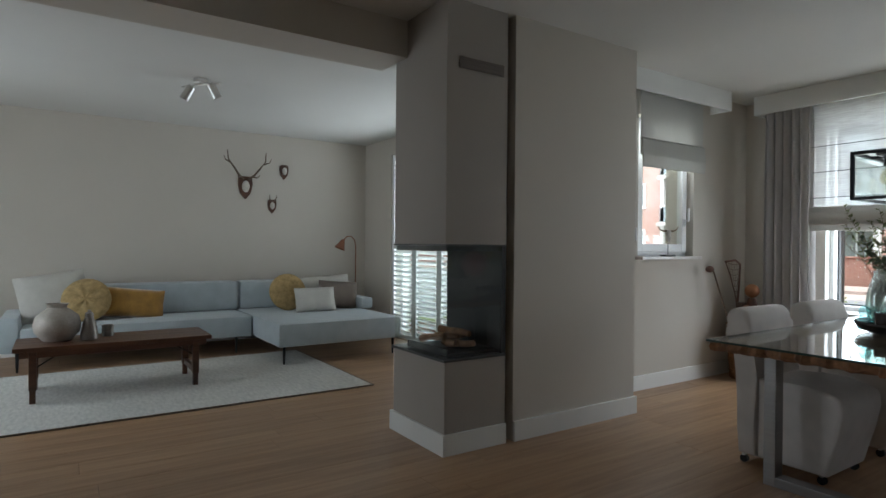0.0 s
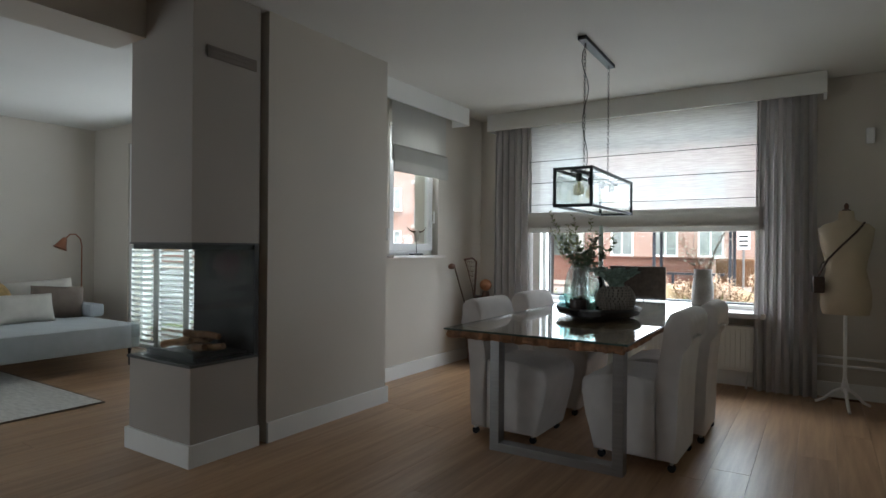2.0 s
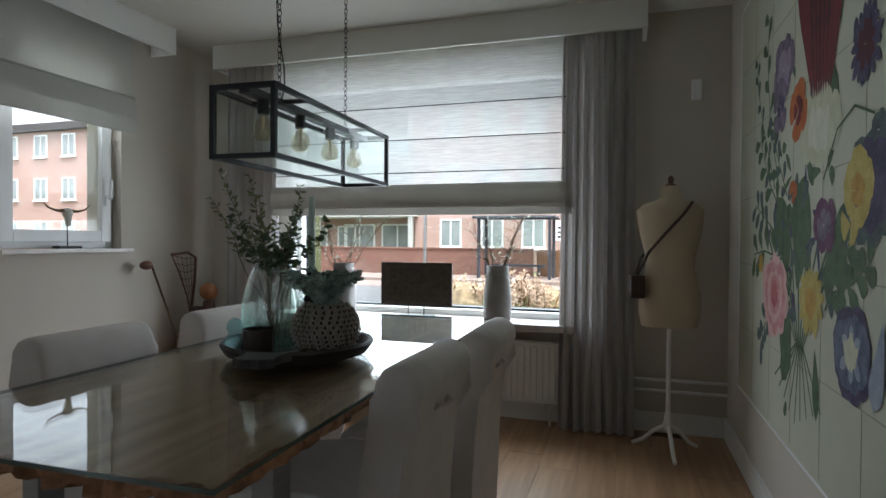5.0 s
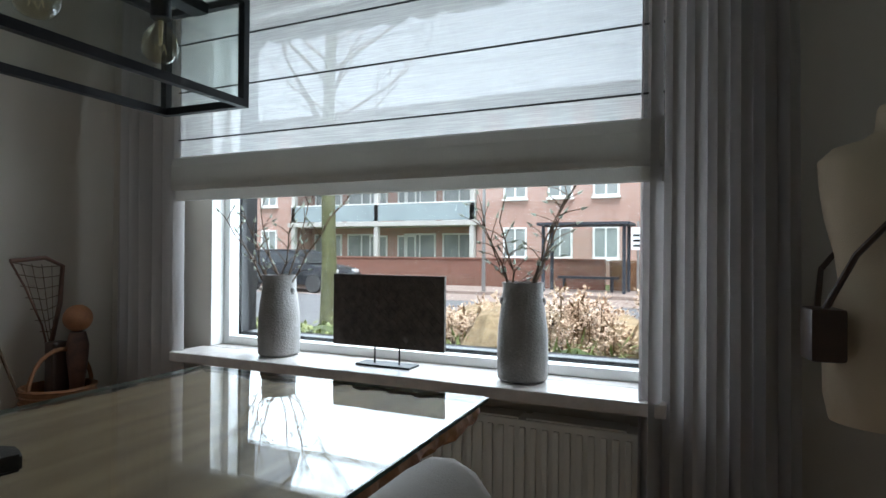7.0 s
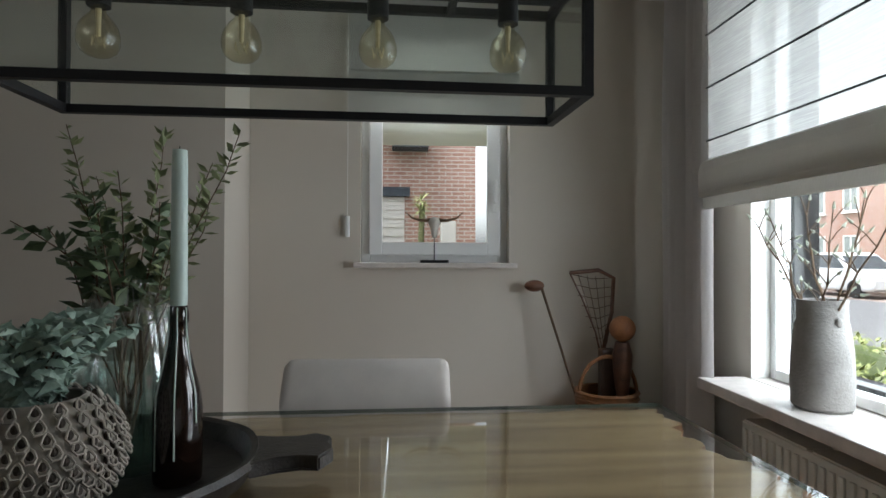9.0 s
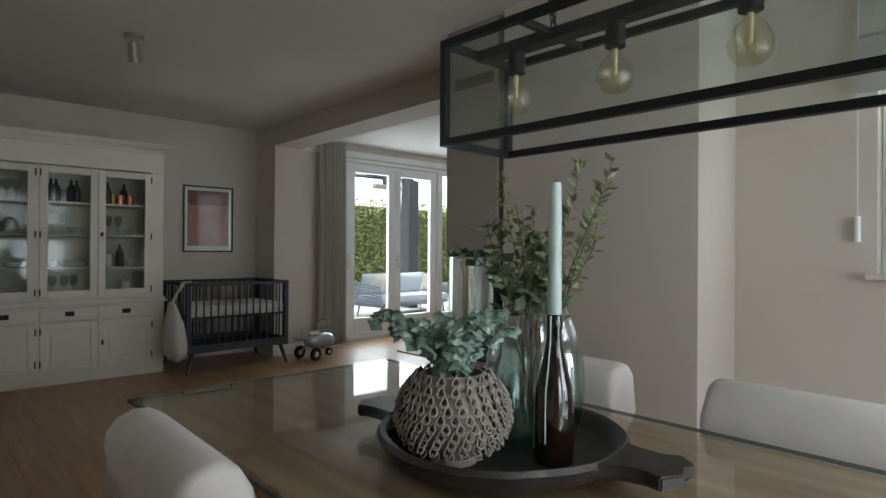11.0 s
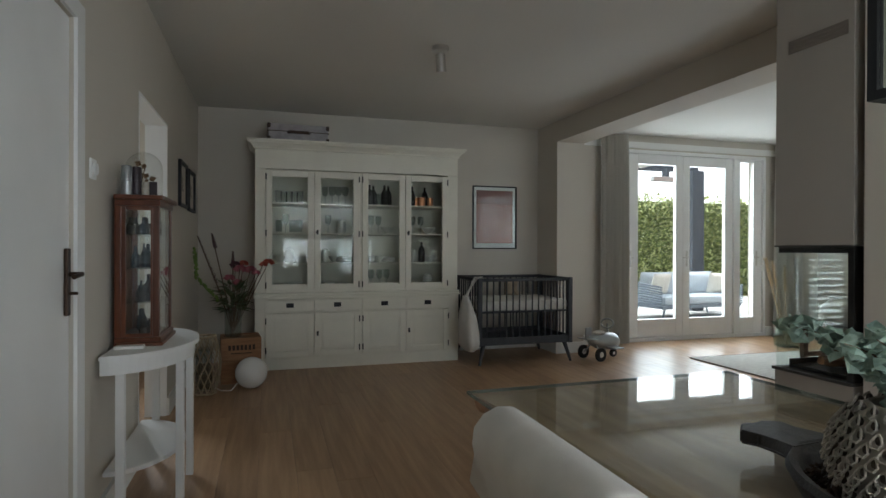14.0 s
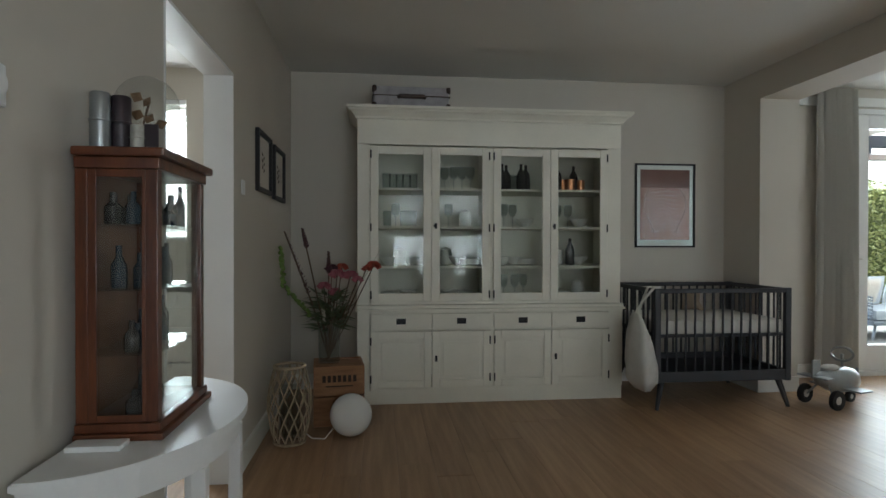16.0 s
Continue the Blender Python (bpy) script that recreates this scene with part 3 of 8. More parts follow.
for i in range(7):
    a = rl.uniform(-0.5, 0.5)
    cx, cy, cz = -2.08 + rl.uniform(-0.10, 0.14), 2.04 + rl.uniform(-0.08, 0.08), 0.615 + 0.022 * (i % 4)
    dx, dy, dz = 0.12 * math.cos(a), 0.12 * math.sin(a), rl.uniform(-0.015, 0.03)
    one("log", "bark", lambda bm: tube(bm, [(cx - dx, cy - dy, cz - dz), (cx - dx * .3, cy - dy * .3 + .006, cz), (cx + dx * .4, cy + dy * .4, cz + .004), (cx + dx, cy + dy, cz + dz)], 0.024, 9, 0.019), fire, smooth=True)
pane("glass_pane", fire, FX0 + 0.004, FX1 - 0.004, FY0 + 0.004, FY0 + 0.008, 0.564, 1.231)
pane("glass_pane", fire, FX1 - 0.010, FX1 - 0.006, FY0 + 0.009, FY1 - 0.031, 0.564, 1.231)
pane("glass_pane", fire, FX0 + 0.006, FX0 + 0.010, FY0 + 0.009, FY1 - 0.031, 0.564, 1.231)


def vent(bm):
    box(bm, FX1 + 0.0005, FX1 + 0.006, 1.90, 2.24, 2.285, 2.355, 0.002)
    for k in range(3):
        box(bm, FX1 + 0.006, FX1 + 0.010, 1.915, 2.225, 2.292 + k * 0.022, 2.302 + k * 0.022)


one("vent_grille", "recess", vent, fire, "narrow slotted warm air grille")

# ---- dining table ----
tab = thing("dining_table", "live-edge wooden dining table with glass top and steel frames", "table", pose(-0.203, 3.858, 0, 0, 0, 1.1))


def live_slab(bm):
    pts, L, W = [], 1.185, 0.499
    N = 92
    def edge(t, s):
        return 0.020 * noise.noise((t * 5, s * 7.3, 0)) + 0.018 * noise.noise((t * 19, s * 3.1, 2)) + 0.009 * noise.noise((t * 43, s * 2.1, 5))
    for i in range(N + 1):
        t = -1 + 2 * i / N
        pts.append((W + edge(t, 1) - 0.01, t * L))
    for i in range(1, 44):
        t = 1 - 2 * i / 44
        pts.append((t * W, L + 2.2 * edge(t, 5) - 0.02))
    for i in range(N + 1):
        t = 1 - 2 * i / N
        pts.append((-W + edge(t, 9) + 0.01, t * L))
    for i in range(1, 44):
        t = -1 + 2 * i / 44
        pts.append((t * W, -L + 2.2 * edge(t, 13) + 0.02))
    top = [bm.verts.new((x, y, 0.760)) for x, y in pts]
    mid = [bm.verts.new((x * 1.012 + 0.006 * noise.noise((x * 9, y * 9, 4)), y * 1.006, 0.738)) for x, y in pts]
    low = [bm.verts.new((x * 1.004 + 0.016 * noise.noise((x * 26, y * 26, 8)), y * 1.003 + 0.016 * noise.noise((x * 26, y * 26, 11)), 0.722 + 0.012 * noise.noise((x * 22, y * 22, 6)))) for x, y in pts]
    bot = [bm.verts.new((x * 0.965, y * 0.98, 0.7125)) for x, y in pts]
    n = len(pts)
    bm.faces.new(top)
    bm.faces.new(bot[::-1])
    for a, b in ((top, mid), (mid, low), (low, bot)):
        for i in range(n):
            f = bm.faces.new((a[i], b[i], b[(i + 1) % n], a[(i + 1) % n]))
            f.material_index = 1


slab_ob = one("slab", "slab", live_slab, tab, "pale split wooden slab with bark edge")
slab_ob.data.materials.append(M["bark"])
one("glass_top", "table_glass", lambda bm: box(bm, -0.509, 0.509, -1.195, 1.195, 0.7615, 0.7725), tab, "clear glass top").visible_shadow = False
one("glass_rim", "glass_edge", lambda bm: (box(bm, -0.5115, -0.5092, -1.1975, 1.1975, 0.762, 0.772), box(bm, 0.5092, 0.5115, -1.1975, 1.1975, 0.762, 0.772), box(bm, -0.5092, 0.5092, -1.1975, -1.1952, 0.762, 0.772), box(bm, -0.5092, 0.5092, 1.1952, 1.1975, 0.762, 0.772)), tab, "dark green polished glass edge")
for sy in (-0.80, 0.80):
    one("leg_frame", "steel", lambda bm: (box(bm, -0.40, -0.34, sy - 0.04, sy + 0.04, 0.0, 0.712, 0.003), box(bm, 0.34, 0.40, sy - 0.04, sy + 0.04, 0.0, 0.712, 0.003),
                                          box(bm, -0.34, 0.34, sy - 0.04, sy + 0.04, 0.0, 0.05, 0.003), box(bm, -0.34, 0.34, sy - 0.04, sy + 0.04, 0.665, 0.7115, 0.003)), tab, "brushed steel square leg frame")

# ---- chairs ----


def profile_solid(bm, prof, y0, y1, bev=0.02, puff=0.0):
    n = len(prof)
    a = [bm.verts.new((x, y0, z)) for x, z in prof]
    b = [bm.verts.new((x, y1, z)) for x, z in prof]
    fs = [bm.faces.new(a[::-1]), bm.faces.new(b)]
    for i in range(n):
        bm.faces.new((a[i], a[(i + 1) % n], b[(i + 1) % n], b[i]))
    es = [e for f in fs for e in f.edges]
    bmesh.ops.bevel(bm, geom=es, offset=bev, segments=3, affect="EDGES", profile=0.6)


chair = thing("dining_chair", "upholstered dining chair in oatmeal linen slipcover with rolled back", "chair", pose(-0.56, 3.45, 0, 0, 0, 0), "chairs round the dining table")
one("seat", "linen", lambda bm: profile_solid(bm, [(0.185, 0.055), (0.232, 0.25), (0.258, 0.39), (0.262, 0.43), (0.250, 0.462), (0.215, 0.484), (0.10, 0.503), (-0.04, 0.506), (-0.164, 0.498), (-0.166, 0.055)], -0.238, 0.238, 0.024), chair, smooth=True, angle=60)
one("backrest", "linen", lambda bm: profile_solid(bm, [(-0.167, 0.055), (-0.166, 0.50), (-0.178, 0.58), (-0.196, 0.68), (-0.206, 0.745), (-0.208, 0.79), (-0.216, 0.832), (-0.236, 0.866), (-0.265, 0.884), (-0.298, 0.886), (-0.330, 0.872), (-0.352, 0.844), (-0.356, 0.808), (-0.345, 0.775), (-0.326, 0.735), (-0.306, 0.65), (-0.291, 0.52), (-0.282, 0.38), (-0.278, 0.20), (-0.276, 0.055)], -0.242, 0.242, 0.030), chair, smooth=True, angle=60)
for sx, sy in ((-0.25, -0.21), (-0.25, 0.21), (0.15, -0.19), (0.15, 0.19)):
    cst = one("caster", "black", lambda bm: rod(bm, (sx, sy - 0.011, 0.022), (sx, sy + 0.011, 0.022), 0.022, seg=14), chair, "small black caster")
    one("fork", "chrome", lambda bm: box(bm, sx - 0.008, sx + 0.008, sy - 0.015, sy + 0.015, 0.04, 0.06), cst)
one("pull_ring", "chrome", lambda bm: (tube(bm, [(-0.334 - 0.022 * math.sin(math.pi * k / 8), -0.05 + 0.10 * k / 8, 0.735) for k in range(9)], 0.007, 8), box(bm, -0.334, -0.315, -0.055, -0.040, 0.722, 0.748, 0.003), box(bm, -0.334, -0.315, 0.040, 0.055, 0.722, 0.748, 0.003)), chair, "chrome pull handle on the back")
copy_thing(chair, pose(-0.56, 4.20, 0, 0, 0, -1))
copy_thing(chair, pose(0.168, 3.475, 0, 0, 0, 179))
copy_thing(chair, pose(0.214, 4.08, 0, 0, 0, 180.5))

# ---- pendant lamp ----
lamp = thing("pendant_lamp", "black metal box pendant with glass sides and four globe bulbs", "lamp", pose(-0.303, 4.117, 0, 0, 0, 1.8))
LW, LL, LZ0, LZ1, LB = 0.125, 0.5375, 1.502, 1.768, 0.009


def lamp_bar(*r):
    one("bar", "black", lambda bm: box(bm, *r), lamp)


for sx in (-1, 1):
    for sy in (-1, 1):
        lamp_bar(sx * LW - LB, sx * LW + LB, sy * LL - LB, sy * LL + LB, LZ0, LZ1)
for z in (LZ0 + LB, LZ1 - LB):
    for sx in (-1, 1):
        lamp_bar(sx * LW - LB, sx * LW + LB, -LL + LB, LL - LB, z - LB, z + LB)
    for sy in (-1, 1):
        lamp_bar(-LW + LB, LW - LB, sy * LL - LB, sy * LL + LB, z - LB, z + LB)
one("centre_bar", "black", lambda bm: (box(bm, -0.022, 0.022, -LL + LB, LL - LB, LZ1 - 0.03, LZ1 - 0.004), [box(bm, -LW + LB, LW - LB, y - 0.008, y + 0.008, LZ1 - 0.02, LZ1 - 0.004) for y in (-0.30, 0.30)]), lamp)
for sx in (-1, 1):
    pane("glass_side", lamp, sx * LW - 0.002, sx * LW + 0.002, -LL + LB, LL - LB, LZ0 + 2 * LB, LZ1 - 2 * LB)
for sy in (-1, 1):
    pane("glass_end", lamp, -LW + LB, LW - LB, sy * LL - 0.002, sy * LL + 0.002, LZ0 + 2 * LB, LZ1 - 2 * LB)
M["amber"] = glass_mat("amber_bulb_glass", (0.97, 0.92, 0.79), 0.0, 2.0)
M["filament"] = mat("pale_bulb_stem", (0.75, 0.66, 0.42), 0.4)
for k in range(4):
    y = -0.41 + 0.273 * k
    so = one("socket", "black", lambda bm: rod(bm, (0, y, LZ1 - 0.03), (0, y, 1.685), 0.022, seg=16), lamp, smooth=True)
    bl = one("bulb", "amber", lambda bm: lathe(bm, [(0.013, 1.684), (0.014, 1.672), (0.024, 1.661), (0.035, 1.645), (0.0395, 1.625), (0.0385, 1.610), (0.033, 1.597), (0.022, 1.588), (0.010, 1.585)], 20, (0, y)), so, "amber glass globe bulb", smooth=True)
    bl.visible_shadow = False
    one("filament", "filament", lambda bm: (rod(bm, (0, y, 1.68), (0, y, 1.625), 0.006, 0.004, 8), tube(bm, [(0.012 * math.cos(a), y + 0.012 * math.sin(a), 1.625 - 0.02 * (i % 2)) for i, a in enumerate([j * 0.785 for j in range(9)])], 0.0012, 5)), so)
one("canopy", "black", lambda bm: box(bm, -0.03, 0.03, -0.375, 0.375, 2.662, H - 0.001, 0.003), lamp, "long black ceiling rose")


def chain(bm, x, y, z0, z1, ring=0.030):
    n = int((z1 - z0) / (ring * 0.78))
    for i in range(n):
        z = z0 + (i + 0.5) * (z1 - z0) / n
        a = math.pi / 2 * (i % 2)
        pts = []
        for k in range(9):
            t = 2 * math.pi * k / 8
            u, v = 0.008 * math.cos(t), 0.5 * ring * math.sin(t)
            pts.append((x + u * math.cos(a), y + u * math.sin(a), z + v))
        tube(bm, pts, 0.0018, 5)


for y in (-0.30, 0.30):
    one("chain", "black", lambda bm: chain(bm, 0, y, LZ1 - 0.005, 2.662), lamp)
one("cable", "black", lambda bm: tube(bm, [(0.004 + 0.022 * math.sin(k * 0.9), -0.30 + 0.012 * math.cos(k * 1.3), LZ1 + (2.662 - LZ1) * k / 14) for k in range(15)], 0.003, 6), lamp)

# ---- on the table ----
TZ = 0.773
M["tray"] = wood_mat("black_brown_old_wood", (0.012, 0.010, 0.009), (0.045, 0.036, 0.03), 0.5, 4, (6, 6, 6), 0.0, 0.5)
M["ceramic"] = mat("grey_brown_ceramic", (0.25, 0.225, 0.19), 0.75, var=0.25, scale=20, bump=0.4, bscale=80, col2=(0.42, 0.37, 0.31))
# dark colour standing in for the shade within the shell loops
M["shell_shade"] = mat("shell_hollow_shade", (0.07, 0.055, 0.045), 0.9)
M["eucalyptus"] = mat("eucalyptus_leaf", (0.15, 0.225, 0.18), 0.7, var=0.3, scale=30, col2=(0.36, 0.46, 0.38))
M["branch_leaf"] = mat("mid_green_leaf", (0.05, 0.085, 0.04), 0.5, var=0.4, scale=25, col2=(0.15, 0.20, 0.10))
M["young_leaf"] = mat("pale_young_leaf", (0.16, 0.19, 0.085), 0.6, var=0.3, scale=25, col2=(0.30, 0.33, 0.17))
M["green_leaf"] = mat("dark_green_leaf", (0.035, 0.06, 0.022), 0.5, var=0.4, scale=25, col2=(0.10, 0.13, 0.05))
M["twig"] = mat("brown_twig", (0.11, 0.07, 0.04), 0.9, var=0.3, scale=30)
M["bottle"] = mat("brown_bottle_glass", (0.012, 0.006, 0.004), 0.08, var=0.2, spec=0.9)
M["candle"] = mat("pale_green_wax", (0.50, 0.60, 0.55), 0.45, var=0.06, scale=12)
M["cone"] = mat("brown_pine_cone", (0.05, 0.032, 0.02), 0.9, var=0.4, scale=40)
M["cup"] = mat("brown_smoked_cup", (0.05, 0.035, 0.03), 0.25, var=0.3)
tray = thing("wooden_tray", "round black-brown carved wooden tray on the dining table", "tray", pose(-0.17, 3.765, TZ, 0, 0, 100))


def tray_bowl(bm):
    lathe(bm, [(0.20, 0.0), (0.262, 0.022), (0.282, 0.055), (0.276, 0.066), (0.262, 0.062), (0.245, 0.030), (0.19, 0.014), (0.001, 0.012)], 40)
    for v in bm.verts:
        v.co += Vector((noise.noise(v.co * 9) * 0.008, noise.noise(v.co * 9 + Vector((5, 5, 5))) * 0.008, noise.noise(v.co * 14) * 0.003))


one("bowl", "tray", tray_bowl, tray, smooth=True)
for s in (-1, 1):
    def ear(bm):
        pts = [(0.262, -0.085), (0.31, -0.06), (0.355, -0.055), (0.385, -0.075), (0.415, -0.03), (0.40, 0.0), (0.415, 0.035), (0.385, 0.07), (0.35, 0.05), (0.31, 0.062), (0.262, 0.085)]
        a = [bm.verts.new((s * x, y, 0.064 + 0.008 * noise.noise((x * 20, y * 20, s)))) for x, y in pts]
        b = [bm.verts.new((s * x, y, 0.036)) for x, y in pts]
        bm.faces.new(a)
        bm.faces.new(b[::-1])
        for i in range(len(pts)):
            bm.faces.new((a[i], a[(i + 1) % len(pts)], b[(i + 1) % len(pts)], b[i]))
        bmesh.ops.bevel(bm, geom=list(bm.edges), offset=0.004, segments=2, affect="EDGES")
    one("handle", "tray", ear, tray, "rough carved handle", smooth=True)

PZ = TZ + 0.014
pot = thing("shell_planter", "grey-brown ceramic pot covered in open shell loops", "planter", pose(-0.043, 3.745, PZ))
one("pot", "ceramic", lambda bm: lathe(bm, [(0.052, 0.0), (0.048, 0.014), (0.060, 0.024), (0.098, 0.055), (0.114, 0.10), (0.108, 0.145), (0.084, 0.180), (0.066, 0.192), (0.062, 0.190), (0.062, 0.17), (0.001, 0.165)], 32), pot, smooth=True)


def pot_r(z):
    prof = [(0.024, 0.060), (0.055, 0.098), (0.10, 0.114), (0.145, 0.108), (0.180, 0.084), (0.192, 0.066)]
    for (z0, r0), (z1, r1) in zip(prof, prof[1:]):
        if z <= z1:
            return r0 + (r1 - r0) * (z - z0) / (z1 - z0)
    return prof[-1][1]


loop_bm, shade_bm = bmesh.new(), bmesh.new()
for j in range(10):
    z = 0.034 + j * 0.0168
    r = pot_r(z)
    n = max(12, int(2 * math.pi * r / 0.0262))
    for i in range(n):
        a = 2 * math.pi * (i + 0.5 * (j % 2)) / n
        ra, ta = Vector((math.cos(a), math.sin(a), 0)), Vector((-math.sin(a), math.cos(a), 0))
        c = ra * (r + 0.007) + Vector((0, 0, z))
        pts = []
        for k in range(8):
            t = 2 * math.pi * k / 7
            pts.append(c + ta * (0.0078 * math.sin(t) * (1 - 0.5 * math.cos(t))) + Vector((0, 0, 0.0098 * math.cos(t))) + ra * (0.006 * (1 - math.cos(t)) - 0.002))
        tube(loop_bm, pts, 0.0021, 5)
        # a dark ball in each loop puts the shade of its opening into colour
        ball(shade_bm, ra * (r + 0.0035) + Vector((0, 0, z)), 0.006, 6, (1, 1, 1.2))
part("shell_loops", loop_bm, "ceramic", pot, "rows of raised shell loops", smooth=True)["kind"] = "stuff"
part("hollow_shade", shade_bm, "shell_shade", pot)["kind"] = "stuff"


def spray(bm_t, bm_l, base, n, length, spread, lean, leaf_len, leaf_w, step, seed, droop=0.2, pairs=True, bare=0.2):
    """Twigs that rise from base, with leaves along them."""
    rg = random.Random(seed)
    for i in range(n):
        a = 2 * math.pi * (i + rg.random()) / n
        L = length * rg.uniform(0.6, 1.0)
        side = Vector((math.cos(a), math.sin(a), 0)) * spread * rg.uniform(0.3, 1.0) + Vector(lean)
        pts = []
        for k in range(8):
            t = k / 7
            p = Vector(base) + side * (t ** 1.3) * L + Vector((0, 0, L * (t - droop * t * t))) + Vector((noise.noise((i, t * 3, seed)), noise.noise((i + 9, t * 3, seed)), 0)) * 0.05 * L
            pts.append(p)
        tube(bm_t, pts, 0.0026, 5, 0.0009)
        m = int(L / step)
        for k in range(m):
            t = bare + (1 - bare) * (k + rg.random() * 0.6) / m
            f = min(6.999, t * 7)
            p = pts[int(f)].lerp(pts[int(f) + 1], f - int(f))
            d = (pts[int(f) + 1] - pts[int(f)]).normalized()
            for s in ((1, -1) if pairs else (rg.choice((1, -1)),)):
                o = d.cross(Vector((rg.uniform(-1, 1), rg.uniform(-1, 1), rg.uniform(-0.3, 1)))).normalized() * s
                dd = (o * 0.9 + d * 0.5 + Vector((0, 0, rg.uniform(-0.3, 0.3)))).normalized()
                leaf(bm_l, p, dd * leaf_len * rg.uniform(0.6, 1.1) * (1.15 - 0.5 * t), leaf_w * rg.uniform(0.7, 1.1) * (1.15 - 0.5 * t), Vector((rg.uniform(-1, 1), rg.uniform(-1, 1), 1)))


bt, blf = bmesh.new(), bmesh.new()
spray(bt, blf, (0, 0, 0.17), 34, 0.24, 0.86, (-0.04, -0.12, 0), 0.038, 0.029, 0.0135, 5, 0.42, True, 0.10)
euc = thing("eucalyptus_plant", "bushy grey-green eucalyptus sprigs in the shell planter", "plant", pose(-0.043, 3.745, PZ))
part("stems", bt, "twig", euc)["kind"] = "stuff"
part("leaves", blf, "eucalyptus", euc, "round grey-green leaves", smooth=True)["kind"] = "stuff"

vase = thing("glass_vase", "tall fluted green glass vase on the wooden tray", "vase", pose(-0.287, 3.772, PZ))
def fluted_glass():
    """Fluted glass, clear above and deeper green in the thick foot, with the gloss of its ribs."""
    m = glass_mat("fluted_green_glass", (0.95, 0.975, 0.965), 0.03, 2.7)
    n, l = m.node_tree.nodes, m.node_tree.links
    tc, sp, rp = n.new("ShaderNodeTexCoord"), n.new("ShaderNodeSeparateXYZ"), n.new("ShaderNodeValToRGB")
    rp.color_ramp.elements[0].position, rp.color_ramp.elements[1].position = 0.03, 0.26
    rp.color_ramp.elements[0].color, rp.color_ramp.elements[1].color = (0.78, 0.925, 0.885, 1), (0.965, 0.985, 0.978, 1)
    l.new(tc.outputs["Object"], sp.inputs[0])
    l.new(sp.outputs["Z"], rp.inputs["Fac"])
    l.new(rp.outputs["Color"], n["Transparent BSDF"].inputs["Color"])
    return m


M["fluted"] = fluted_glass()
one("vase_body", "fluted", lambda bm: lathe(bm, [(0.070, 0.0), (0.092, 0.004), (0.106, 0.05), (0.116, 0.10), (0.118, 0.14), (0.113, 0.20), (0.096, 0.265), (0.072, 0.325), (0.056, 0.348), (0.052, 0.355), (0.058, 0.368), (0.055, 0.369), (0.0485, 0.356), (0.052, 0.345), (0.068, 0.321), (0.092, 0.262), (0.109, 0.198), (0.113, 0.14), (0.110, 0.10), (0.099, 0.055), (0.080, 0.018), (0.001, 0.016)], 120, wob=0.024, ribs=24), vase, smooth=True, angle=80).visible_shadow = False
bt, blf, ylf = bmesh.new(), bmesh.new(), bmesh.new()
spray(bt, blf, (0, 0, 0.03), 7, 0.64, 0.34, (0.10, -0.06, 0), 0.060, 0.0215, 0.046, 11, 0.10, True, 0.56)
spray(bt, ylf, (0, 0, 0.03), 9, 0.76, 0.34, (-0.12, 0.045, 0), 0.050, 0.0125, 0.042, 15, 0.10, True, 0.56)
spray(bt, blf, (0, 0, 0.26), 5, 0.28, 0.70, (0.20, -0.20, 0), 0.056, 0.0210, 0.034, 12, 0.25, True, 0.30)
br = thing("leafy_branches", "thin branches with narrow green leaves in the vase", "branches", pose(-0.287, 3.772, PZ))
part("stems", bt, "twig", br)["kind"] = "stuff"
part("leaves", blf, "branch_leaf", br, smooth=True)["kind"] = "stuff"
part("young_leaves", ylf, "young_leaf", br, "pale young leaf tips", smooth=True)["kind"] = "stuff"
M["jar_glass"] = glass_mat("blue_green_jar_glass", (0.62, 0.80, 0.82), 0.03, 1.6)
tagged(one("glass_jar", "jar_glass", lambda bm: lathe(bm, [(0.028, PZ), (0.036, PZ + 0.006), (0.041, PZ + 0.03), (0.039, PZ + 0.055), (0.027, PZ + 0.072), (0.022, PZ + 0.079), (0.030, PZ + 0.092), (0.031, PZ + 0.108), (0.022, PZ + 0.124), (0.009, PZ + 0.134), (0.001, PZ + 0.136)], 28, (-0.372, 3.652)), smooth=True), "small blue-green glass jar on the tray", "jar")

bot = thing("bottle_candlestick", "dark brown bottle with drips used as a candle holder", "bottle", pose(-0.195, 3.90, PZ))
one("bottle", "bottle", lambda bm: lathe(bm, [(0.036, 0.0), (0.041, 0.004), (0.042, 0.02), (0.042, 0.13), (0.038, 0.165), (0.026, 0.21), (0.017, 0.25), (0.0155, 0.285), (0.0175, 0.288), (0.0175, 0.302), (0.0145, 0.318), (0.012, 0.318)], 28), bot, smooth=True)
for a, e in ((0.2, 0.05), (1.1, 0.11), (-0.7, 0.03)):
    one("wax_drip", "candle", lambda bm: tube(bm, [(0.018 * math.cos(a), 0.018 * math.sin(a), 0.315), (0.019 * math.cos(a), 0.019 * math.sin(a), 0.27), (0.028 * math.cos(a), 0.028 * math.sin(a), 0.215), (0.041 * math.cos(a), 0.041 * math.sin(a), 0.16), (0.043 * math.cos(a), 0.043 * math.sin(a), e)], 0.0016, 5), bot)
cnd = thing("candle", "tall pale green candle stuck in the bottle", "candle", pose(-0.195, 3.90, PZ + 0.318))
one("wax", "candle", lambda bm: lathe(bm, [(0.0142, 0.0), (0.0150, 0.01), (0.0138, 0.26), (0.0125, 0.283), (0.001, 0.279)], 18), cnd, smooth=True)
one("wick", "black", lambda bm: rod(bm, (0, 0, 0.280), (0.001, 0, 0.290), 0.001, seg=6), cnd)
